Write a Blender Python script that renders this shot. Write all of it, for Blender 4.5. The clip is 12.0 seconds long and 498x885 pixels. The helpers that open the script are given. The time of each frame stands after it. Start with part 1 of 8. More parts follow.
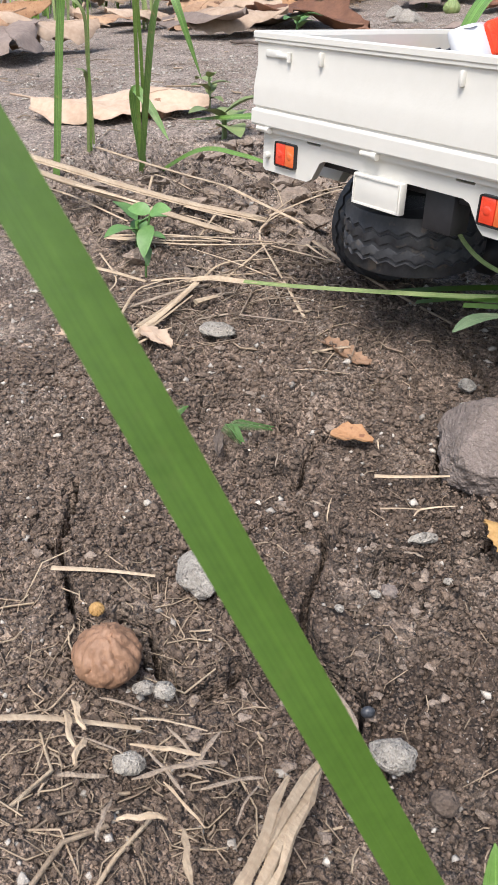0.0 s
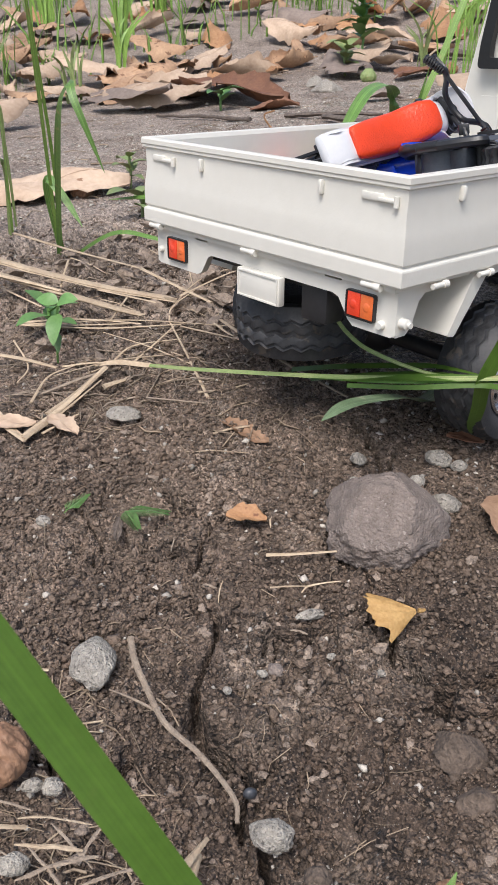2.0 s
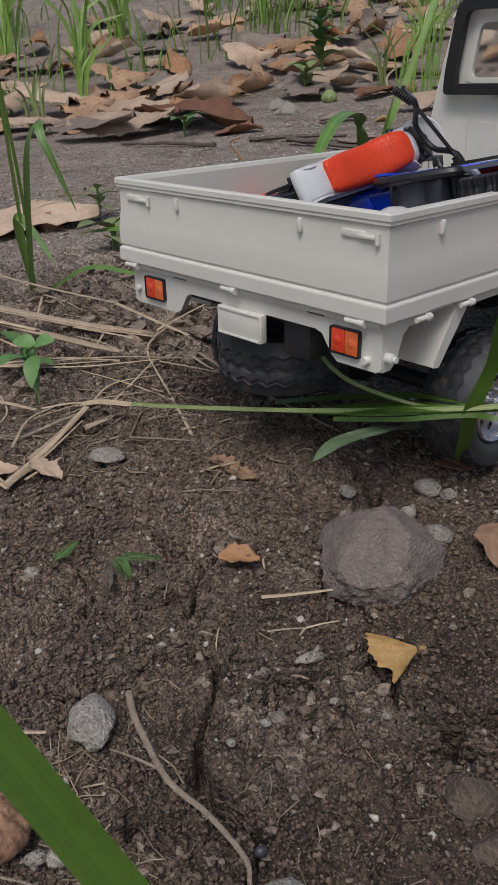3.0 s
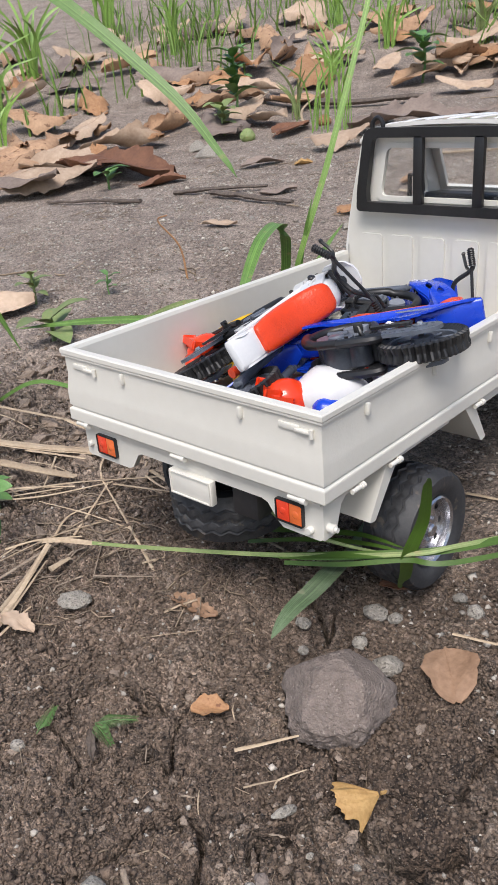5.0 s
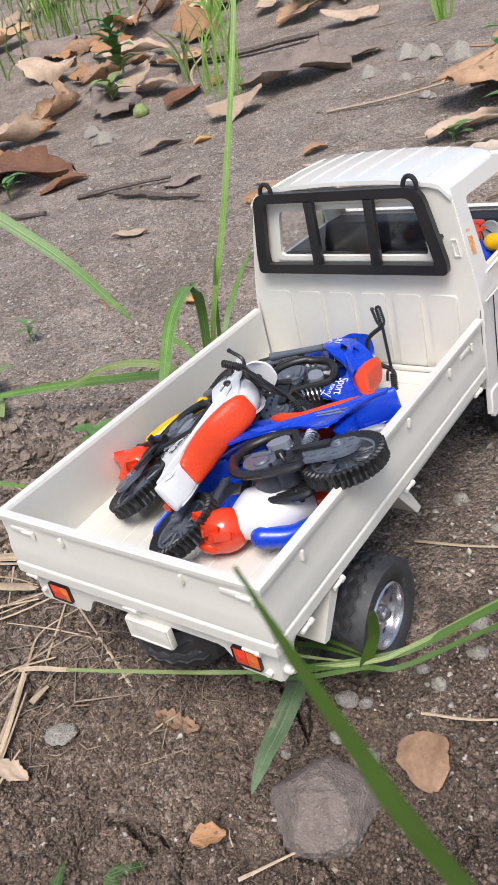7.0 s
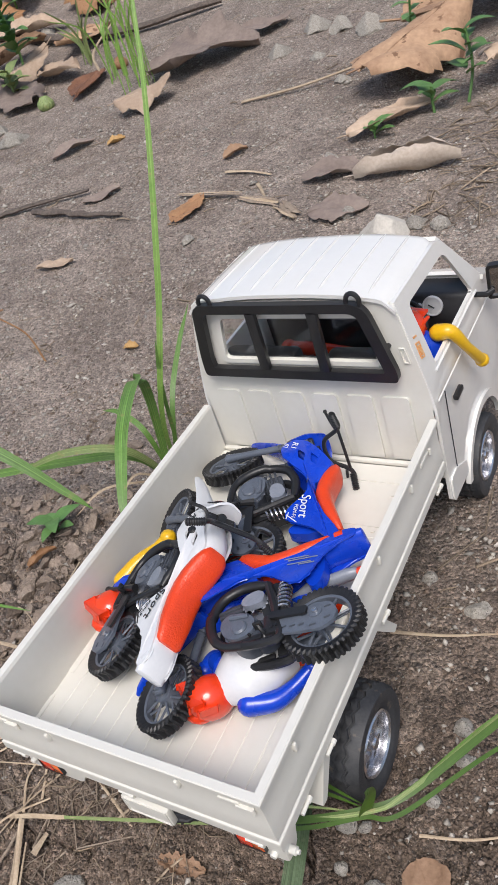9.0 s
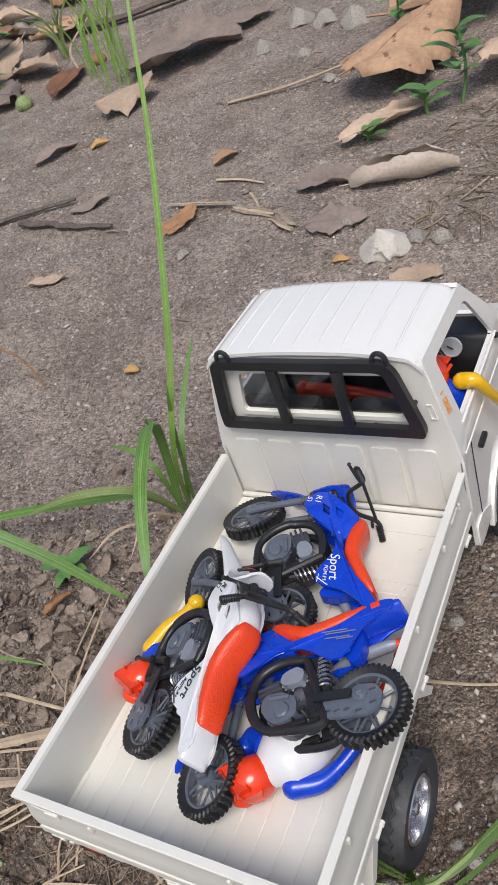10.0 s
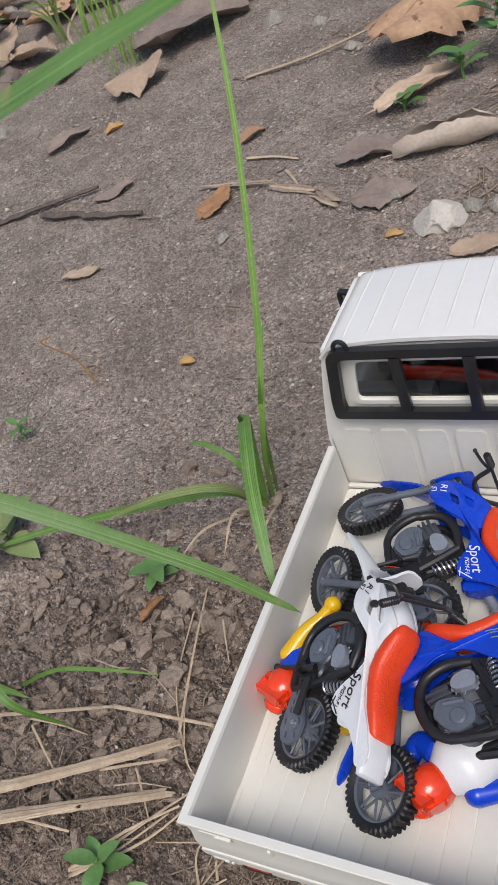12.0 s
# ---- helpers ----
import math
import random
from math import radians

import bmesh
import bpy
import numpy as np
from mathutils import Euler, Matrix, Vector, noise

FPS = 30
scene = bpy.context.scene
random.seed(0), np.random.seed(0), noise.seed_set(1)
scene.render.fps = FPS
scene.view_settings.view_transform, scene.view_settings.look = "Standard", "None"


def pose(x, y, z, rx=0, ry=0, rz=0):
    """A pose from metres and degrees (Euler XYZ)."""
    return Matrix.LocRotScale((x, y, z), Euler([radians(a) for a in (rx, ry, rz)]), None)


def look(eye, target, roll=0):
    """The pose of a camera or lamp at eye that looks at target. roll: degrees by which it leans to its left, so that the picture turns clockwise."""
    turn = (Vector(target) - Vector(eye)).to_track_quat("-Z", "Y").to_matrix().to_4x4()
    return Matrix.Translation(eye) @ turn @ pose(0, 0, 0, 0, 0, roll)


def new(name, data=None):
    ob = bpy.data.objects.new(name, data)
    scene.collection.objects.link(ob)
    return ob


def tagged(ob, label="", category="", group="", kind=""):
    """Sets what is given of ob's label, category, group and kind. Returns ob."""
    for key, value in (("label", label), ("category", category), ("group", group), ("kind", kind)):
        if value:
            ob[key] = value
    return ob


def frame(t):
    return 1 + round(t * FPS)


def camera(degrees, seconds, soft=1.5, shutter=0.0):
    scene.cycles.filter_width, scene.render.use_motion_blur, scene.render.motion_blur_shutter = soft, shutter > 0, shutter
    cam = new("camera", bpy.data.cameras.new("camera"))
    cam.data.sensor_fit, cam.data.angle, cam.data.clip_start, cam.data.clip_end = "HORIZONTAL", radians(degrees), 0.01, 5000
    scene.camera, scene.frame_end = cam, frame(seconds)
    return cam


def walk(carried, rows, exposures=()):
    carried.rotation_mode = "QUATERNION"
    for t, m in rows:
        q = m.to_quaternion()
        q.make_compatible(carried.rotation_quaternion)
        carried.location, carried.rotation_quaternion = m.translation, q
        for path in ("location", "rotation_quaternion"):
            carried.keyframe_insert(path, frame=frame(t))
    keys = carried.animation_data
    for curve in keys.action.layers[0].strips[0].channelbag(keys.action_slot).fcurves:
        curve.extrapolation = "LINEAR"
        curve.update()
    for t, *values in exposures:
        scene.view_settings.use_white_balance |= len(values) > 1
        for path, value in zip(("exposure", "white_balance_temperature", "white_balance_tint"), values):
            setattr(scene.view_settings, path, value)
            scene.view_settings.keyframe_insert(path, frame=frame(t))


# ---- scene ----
cam = camera(34.4, 12.0, 0.7)
PATH = [
    (0, (0.217, -0.217, 0.128), (-1.164, 0.833, -0.867), 2.0),
    (0.5, (0.226, -0.212, 0.133), (-1.145, 0.879, -0.832), 1.8),
    (1, (0.232, -0.208, 0.138), (-1.135, 0.913, -0.796), 1.6),
    (1.5, (0.235, -0.205, 0.145), (-1.13, 0.941, -0.762), 1.1),
    (2, (0.236, -0.203, 0.146), (-1.127, 0.964, -0.737), 0.6),
    (2.5, (0.234, -0.203, 0.15), (-1.126, 0.983, -0.713), -0.2),
    (3, (0.228, -0.202, 0.152), (-1.109, 1.022, -0.692), -1.2),
    (3.5, (0.227, -0.202, 0.161), (-1.087, 1.06, -0.664), -2.0),
    (3.7, (0.227, -0.201, 0.166), (-1.078, 1.073, -0.653), -2.4),
    (5.3, (0.227, -0.198, 0.232), (-0.999, 1.13, -0.625), -5.5),
    (5.5, (0.226, -0.195, 0.24), (-0.993, 1.131, -0.629), -6.7),
    (6, (0.227, -0.182, 0.261), (-0.965, 1.136, -0.655), -9.2),
    (6.5, (0.228, -0.172, 0.277), (-0.942, 1.136, -0.682), -11.0),
    (7, (0.225, -0.158, 0.296), (-0.917, 1.142, -0.708), -14.5),
    (7.2, (0.225, -0.15, 0.303), (-0.902, 1.146, -0.722), -15.1),
    (8.8, (0.21, -0.109, 0.368), (-0.818, 1.171, -0.775), -19.3),
    (9, (0.205, -0.101, 0.374), (-0.811, 1.174, -0.784), -19.7),
    (9.5, (0.195, -0.091, 0.393), (-0.799, 1.172, -0.797), -20.5),
    (10, (0.179, -0.076, 0.408), (-0.797, 1.178, -0.806), -21.3),
    (10.5, (0.164, -0.077, 0.421), (-0.802, 1.172, -0.808), -22.2),
    (11, (0.146, -0.078, 0.425), (-0.815, 1.163, -0.814), -23.2),
    (11.5, (0.127, -0.078, 0.425), (-0.829, 1.155, -0.826), -24.2),
    (12, (0.11, -0.083, 0.424), (-0.845, 1.141, -0.837), -24.9),
]
cam.data.dof.use_dof, cam.data.dof.focus_distance, cam.data.dof.aperture_fstop = True, 0.37, 125.0
EXPOSURES = [(0, 1.03), (1.0, 1.06), (1.6, .98), (2.0, .78), (2.5, .12), (3.0, -.2), (3.7, -.16), (5.3, .72), (7.2, .72), (8.8, .5), (9.5, .42), (12, .22)]
walk(cam, [(t, look(eye, target, roll)) for t, eye, target, roll in PATH], EXPOSURES)

# ---- world and light ----
sky_world = bpy.data.worlds.new("overcast_sky")
scene.world = sky_world
sky_world.use_nodes = True
wn, wl = sky_world.node_tree.nodes, sky_world.node_tree.links
sky = wn.new("ShaderNodeTexSky")
sky.sky_type = "NISHITA"
sky.sun_disc = False
sky.sun_elevation, sky.sun_rotation = radians(59), radians(149)
sky.air_density, sky.dust_density, sky.ozone_density = 1.0, 3.0, 1.0
wn["Background"].inputs["Strength"].default_value = 0.105
wl.new(sky.outputs["Color"], wn["Background"].inputs["Color"])
sun = new("sun", bpy.data.lights.new("sun", "SUN"))
sun.data.energy, sun.data.angle, sun.data.color = 1.80, radians(28), (1.0, 0.97, 0.96)
sun.matrix_basis = look((0.80, -1.34, 2.60), (0, 0, 0))


# ---- materials ----
def mat(name, c1, c2=None, rough=0.5, scale=60.0, metal=0.0, bump=0.0, bscale=None, island=0.0, rnd=0.0, spots=None, coat=0.0, sss=0.0, lo=0.35, hi=0.65, stretch=None, trans=0.0, bd=0.001):
    """Two colours mixed by noise at two sizes, a fine bump, and a change of value from piece to piece."""
    m = bpy.data.materials.new(name)
    m.use_nodes = True
    n, l = m.node_tree.nodes, m.node_tree.links
    b = n["Principled BSDF"]
    co = n.new("ShaderNodeTexCoord").outputs["Object"]
    if stretch:
        mp = n.new("ShaderNodeMapping")
        mp.inputs["Scale"].default_value = stretch
        l.new(co, mp.inputs["Vector"])
        co = mp.outputs["Vector"]
    c2 = c2 or tuple(v * 0.88 for v in c1)
    n1, n2 = n.new("ShaderNodeTexNoise"), n.new("ShaderNodeTexNoise")
    for t, s in ((n1, scale), (n2, scale * 7.3)):
        t.inputs["Scale"].default_value, t.inputs["Detail"].default_value = s, 6
        l.new(co, t.inputs["Vector"])
    ad = n.new("ShaderNodeMath")
    ad.operation = "MULTIPLY_ADD"
    ad.inputs[1].default_value = 0.45
    l.new(n2.outputs["Fac"], ad.inputs[0])
    sc = n.new("ShaderNodeMath")
    sc.operation = "MULTIPLY"
    sc.inputs[1].default_value = 0.55
    l.new(n1.outputs["Fac"], sc.inputs[0])
    l.new(sc.outputs[0], ad.inputs[2])
    mr = n.new("ShaderNodeMapRange")
    mr.inputs["From Min"].default_value, mr.inputs["From Max"].default_value = lo, hi
    l.new(ad.outputs[0], mr.inputs["Value"])
    mx = n.new("ShaderNodeMix")
    mx.data_type = "RGBA"
    mx.inputs["A"].default_value, mx.inputs["B"].default_value = (*c1, 1), (*c2, 1)
    l.new(mr.outputs["Result"], mx.inputs["Factor"])
    out = mx.outputs["Result"]
    if spots:
        v = n.new("ShaderNodeTexNoise")
        v.inputs["Scale"].default_value, v.inputs["Detail"].default_value = spots[1], 3
        l.new(co, v.inputs["Vector"])
        r = n.new("ShaderNodeMapRange")
        r.inputs["From Min"].default_value, r.inputs["From Max"].default_value = spots[2], spots[2] + 0.05
        l.new(v.outputs["Fac"], r.inputs["Value"])
        s = n.new("ShaderNodeMix")
        s.data_type = "RGBA"
        s.inputs["B"].default_value = (*spots[0], 1)
        l.new(r.outputs["Result"], s.inputs["Factor"])
        l.new(out, s.inputs["A"])
        out = s.outputs["Result"]
    if island or rnd:
        src = n.new("ShaderNodeNewGeometry").outputs["Random Per Island"] if island else n.new("ShaderNodeObjectInfo").outputs["Random"]
        a = island or rnd
        r = n.new("ShaderNodeMapRange")
        r.inputs["To Min"].default_value, r.inputs["To Max"].default_value = 1 - a, 1 + a
        l.new(src, r.inputs["Value"])
        h = n.new("ShaderNodeHueSaturation")
        l.new(r.outputs["Result"], h.inputs["Value"])
        l.new(out, h.inputs["Color"])
        out = h.outputs["Color"]
    l.new(out, b.inputs["Base Color"])
    rr = n.new("ShaderNodeMapRange")
    rr.inputs["To Min"].default_value, rr.inputs["To Max"].default_value = max(rough - 0.07, 0.02), min(rough + 0.07, 1)
    l.new(n1.outputs["Fac"], rr.inputs["Value"])
    l.new(rr.outputs["Result"], b.inputs["Roughness"])
    b.inputs["Metallic"].default_value = metal
    b.inputs["Coat Weight"].default_value = coat
    if sss:
        b.inputs["Subsurface Weight"].default_value = sss
        b.inputs["Subsurface Radius"].default_value = (0.002, 0.002, 0.0015)
    if trans:
        b.inputs["Transmission Weight"].default_value = trans
    if bump:
        bt = n.new("ShaderNodeTexNoise")
        bt.inputs["Scale"].default_value, bt.inputs["Detail"].default_value = bscale or scale * 6, 5
        l.new(co, bt.inputs["Vector"])
        bn = n.new("ShaderNodeBump")
        bn.inputs["Strength"].default_value, bn.inputs["Distance"].default_value = bump, bd
        l.new(bt.outputs["Fac"], bn.inputs["Height"])
        l.new(bn.outputs["Normal"], b.inputs["Normal"])
    return m


def glass_mat(name, col, rough):
    m = bpy.data.materials.new(name)
    m.use_nodes = True
    b = m.node_tree.nodes["Principled BSDF"]
    b.inputs["Base Color"].default_value = (*col, 1)
    b.inputs["Roughness"].default_value = rough
    b.inputs["Transmission Weight"].default_value = 1.0
    b.inputs["IOR"].default_value = 1.45
    return m


IVORY = mat("ivory_plastic", (0.72, 0.70, 0.635), (0.685, 0.665, 0.598), 0.34, 25, bump=0.06, bscale=900)
ROOFM = mat("white_gloss_plastic", (0.80, 0.785, 0.745), (0.77, 0.755, 0.71), 0.12, 25, coat=0.6)
BLACK = mat("black_plastic", (0.012, 0.012, 0.013), (0.02, 0.02, 0.021), 0.38, 80, bump=0.05, bscale=1500)
DARK = mat("dark_interior_plastic", (0.018, 0.018, 0.02), (0.03, 0.03, 0.033), 0.5, 60)
RUBBER = mat("black_rubber", (0.028, 0.030, 0.035), (0.060, 0.060, 0.062), 0.58, 90, bump=0.15, bscale=1800, spots=((0.10, 0.085, 0.07), 160, 0.62))
KNOB = mat("bike_tyre_rubber", (0.010, 0.010, 0.011), (0.022, 0.022, 0.023), 0.45, 160, bump=0.1, bscale=2000)
CHROME = mat("silver_plated_plastic", (0.62, 0.62, 0.64), (0.5, 0.5, 0.53), 0.24, 120, metal=0.9)
GREY = mat("grey_plastic", (0.125, 0.143, 0.175), (0.09, 0.104, 0.13), 0.36, 150, bump=0.1, bscale=1400)
# engine grey taken darker: shade in the gaps between parts is in the colour
ENGINE = mat("shaded_grey_plastic", (0.065, 0.072, 0.086), (0.042, 0.047, 0.058), 0.34, 150, bump=0.1, bscale=1400)
LIGHTGREY = mat("pale_grey_plastic", (0.25, 0.27, 0.31), (0.20, 0.22, 0.26), 0.33, 150)
BLUE = mat("blue_plastic", (0.006, 0.058, 0.56), (0.004, 0.045, 0.48), 0.27, 90, coat=0.2)
WHITE = mat("white_plastic", (0.73, 0.73, 0.73), (0.68, 0.685, 0.69), 0.3, 90, coat=0.2)
ORANGE = mat("orange_red_plastic", (0.78, 0.062, 0.012), (0.68, 0.05, 0.010), 0.33, 200, bump=0.35, bscale=1100)
HELMET = mat("red_orange_gloss_plastic", (0.80, 0.055, 0.012), (0.72, 0.045, 0.010), 0.2, 120, coat=0.4)
YELLOW = mat("yellow_plastic", (0.80, 0.48, 0.012), (0.74, 0.42, 0.010), 0.3, 120, coat=0.2)
RED_LENS = mat("red_lens", (0.88, 0.075, 0.03), (0.74, 0.05, 0.02), 0.14, 300, coat=0.6)
AMBER_LENS = mat("amber_lens", (0.90, 0.20, 0.05), (0.80, 0.15, 0.04), 0.14, 300, coat=0.6)
GLASS = glass_mat("clear_plastic_window", (0.93, 0.95, 0.95), 0.04)
MIRROR = mat("mirror_foil", (0.85, 0.86, 0.87), (0.8, 0.81, 0.82), 0.06, 40, metal=1.0)
INK = mat("dark_print", (0.012, 0.012, 0.014), rough=0.4)
WHITE_INK = mat("white_print", (0.78, 0.80, 0.84), rough=0.4)
STICKER = mat("orange_sticker", (0.80, 0.26, 0.03), (0.78, 0.60, 0.35), 0.35, 260)

CRUMB = mat("soil_crumb", (0.262, 0.192, 0.142), (0.118, 0.084, 0.062), 0.97, 500, bump=1.0, bscale=1900, island=0.32)
CLODS = mat("dry_soil_clods", (0.40, 0.318, 0.250), (0.22, 0.168, 0.130), 0.97, 320, bump=1.0, bscale=900, bd=0.002, island=0.25)
GRAVEL = mat("pale_gravel", (0.56, 0.51, 0.445), (0.32, 0.285, 0.24), 0.85, 400, bump=0.5, bscale=2200, island=0.4)
STONE_W = mat("pale_pitted_stone", (0.54, 0.495, 0.425), (0.27, 0.245, 0.21), 0.94, 420, bump=1.0, bscale=1100, bd=0.0022, spots=((0.17, 0.152, 0.132), 1100, 0.61), rnd=0.15)
ROCK = mat("pale_chalky_rock", (0.62, 0.58, 0.51), (0.46, 0.42, 0.365), 0.92, 60, bump=0.8, bscale=300, bd=0.002)
STONE_G = mat("grey_brown_stone", (0.285, 0.234, 0.203), (0.170, 0.136, 0.117), 0.94, 230, bump=1.0, bscale=900, bd=0.0017, spots=((0.335, 0.285, 0.25), 620, 0.63))
CLOD = mat("soil_clod", (0.20, 0.15, 0.115), (0.105, 0.078, 0.06), 0.97, 200, bump=1.0, bscale=520, bd=0.0022, rnd=0.2)
DUSTCRUMB = mat("dusty_soil_crumb", (0.33, 0.265, 0.215), (0.20, 0.155, 0.125), 0.95, 350, bump=0.5, bscale=2000, island=0.3)
PEB_B = mat("blue_grey_pebble", (0.05, 0.054, 0.062), (0.03, 0.032, 0.037), 0.4, 200, rnd=0.2)
FRUIT = mat("shrivelled_fruit_skin", (0.37, 0.215, 0.13), (0.22, 0.12, 0.07), 0.6, 90, bump=0.8, bscale=500, stretch=(1, 1, 0.5))
LEAF_TAN = mat("dry_leaf_tan", (0.45, 0.29, 0.175), (0.29, 0.17, 0.10), 0.75, 22, bump=0.5, bscale=350, rnd=0.22, spots=((0.17, 0.09, 0.05), 60, 0.62))
LEAF_BROWN = mat("dry_leaf_brown", (0.36, 0.225, 0.14), (0.23, 0.135, 0.08), 0.75, 60, bump=0.5, bscale=500)
LEAF_GREY = mat("dry_leaf_grey_brown", (0.26, 0.205, 0.17), (0.165, 0.125, 0.105), 0.8, 25, bump=0.5, bscale=350, rnd=0.2)
LEAF_PALE = mat("dry_leaf_pale", (0.52, 0.395, 0.29), (0.37, 0.26, 0.18), 0.75, 25, bump=0.5, bscale=350, rnd=0.15)
LEAF_WHITE = mat("dry_leaf_bleached", (0.58, 0.49, 0.40), (0.42, 0.34, 0.27), 0.75, 40, bump=0.5, bscale=350)
LEAF_RED = mat("dry_leaf_red_brown", (0.23, 0.105, 0.055), (0.13, 0.058, 0.032), 0.65, 30, bump=0.4, bscale=300, rnd=0.2)
LEAF_ORANGE = mat("dry_leaf_orange", (0.42, 0.235, 0.115), (0.30, 0.15, 0.07), 0.7, 120, bump=0.5, bscale=600, rnd=0.15, spots=((0.18, 0.08, 0.04), 240, 0.64))
LEAF_YELLOW = mat("dry_leaf_yellow", (0.52, 0.325, 0.125), (0.36, 0.20, 0.065), 0.65, 130, bump=0.6, bscale=500)
STRAW = mat("dry_straw", (0.54, 0.43, 0.30), (0.36, 0.265, 0.175), 0.7, 120, bump=0.5, bscale=900, rnd=0.2, stretch=(0.6, 1, 1))
STRAWBIT = mat("straw_bits", (0.40, 0.31, 0.215), (0.18, 0.13, 0.09), 0.8, 300, island=0.4)
TWIG = mat("dark_twig_bark", (0.17, 0.135, 0.11), (0.065, 0.05, 0.042), 0.9, 200, bump=0.8, bscale=900)
ROOT = mat("weathered_root", (0.40, 0.32, 0.24), (0.23, 0.175, 0.13), 0.85, 220, bump=0.8, bscale=1200)


def blade_mat(name, c1, c2, rough, vein=1.0, dry=(0.30, 0.24, 0.10)):
    """Grass blade: fine veins along its length, a pale midrib, faint blotches and dry flecks."""
    m = mat(name, c1, c2, rough, 70, sss=0.12, rnd=0.15, bump=0.10, bscale=700)
    n, l = m.node_tree.nodes, m.node_tree.links
    b = n["Principled BSDF"]
    base = b.inputs["Base Color"].links[0].from_socket
    uv = n.new("ShaderNodeUVMap").outputs["UV"]
    mp = n.new("ShaderNodeMapping")
    mp.inputs["Scale"].default_value = (26, 0.5, 1)
    l.new(uv, mp.inputs["Vector"])
    st = n.new("ShaderNodeTexNoise")
    st.inputs["Scale"].default_value, st.inputs["Detail"].default_value = 1.0, 2
    l.new(mp.outputs["Vector"], st.inputs["Vector"])
    r = n.new("ShaderNodeMapRange")
    r.inputs["From Min"].default_value, r.inputs["From Max"].default_value = 0.35, 0.65
    r.inputs["To Min"].default_value, r.inputs["To Max"].default_value = 1 - 0.38 * vein, 1 + 0.28 * vein
    l.new(st.outputs["Fac"], r.inputs["Value"])
    sp = n.new("ShaderNodeSeparateXYZ")
    l.new(uv, sp.inputs[0])
    d = n.new("ShaderNodeMath")
    d.operation = "COMPARE"
    d.inputs[1].default_value, d.inputs[2].default_value = 0.5, 0.035
    l.new(sp.outputs["X"], d.inputs[0])
    rib = n.new("ShaderNodeMath")
    rib.operation = "MULTIPLY_ADD"
    rib.inputs[1].default_value = 0.35 * vein
    l.new(d.outputs[0], rib.inputs[0])
    l.new(r.outputs["Result"], rib.inputs[2])
    mul = n.new("ShaderNodeMix")
    mul.data_type, mul.blend_type = "RGBA", "MULTIPLY"
    mul.inputs["Factor"].default_value = 1
    l.new(base, mul.inputs["A"])
    l.new(rib.outputs[0], mul.inputs["B"])
    fl = n.new("ShaderNodeTexNoise")
    fl.inputs["Scale"].default_value, fl.inputs["Detail"].default_value = 160, 4
    l.new(n["Texture Coordinate"].outputs["Object"], fl.inputs["Vector"])
    fr = n.new("ShaderNodeMapRange")
    fr.inputs["From Min"].default_value, fr.inputs["From Max"].default_value = 0.62, 0.72
    fr.inputs["To Max"].default_value = 0.6
    l.new(fl.outputs["Fac"], fr.inputs["Value"])
    mx = n.new("ShaderNodeMix")
    mx.data_type = "RGBA"
    mx.inputs["B"].default_value = (*dry, 1)
    l.new(fr.outputs["Result"], mx.inputs["Factor"])
    l.new(mul.outputs["Result"], mx.inputs["A"])
    l.new(mx.outputs["Result"], b.inputs["Base Color"])
    return m


GRASS = blade_mat("grass_blade", (0.100, 0.205, 0.034), (0.145, 0.26, 0.065), 0.48)
# deep green made darker and plainer: shade and backlight put into the colour
GRASS_SHADED = blade_mat("shaded_deep_green_grass_blade", (0.052, 0.112, 0.011), (0.068, 0.138, 0.016), 0.50, 0.25, (0.075, 0.13, 0.02))
GRASS_PALE = blade_mat("pale_grass_blade", (0.165, 0.235, 0.075), (0.24, 0.285, 0.115), 0.55)
GRASS_GREY = blade_mat("grey_green_grass_blade", (0.115, 0.185, 0.085), (0.20, 0.27, 0.155), 0.55, 0.9, (0.34, 0.33, 0.22))
# brighter copy of GRASS: light on upright blades put into the colour
GRASS_LIT = blade_mat("lit_grass_blade", (0.165, 0.315, 0.048), (0.235, 0.37, 0.085), 0.48)
WEED = mat("weed_leaf", (0.085, 0.185, 0.045), (0.135, 0.26, 0.08), 0.5, 90, sss=0.12, rnd=0.2)


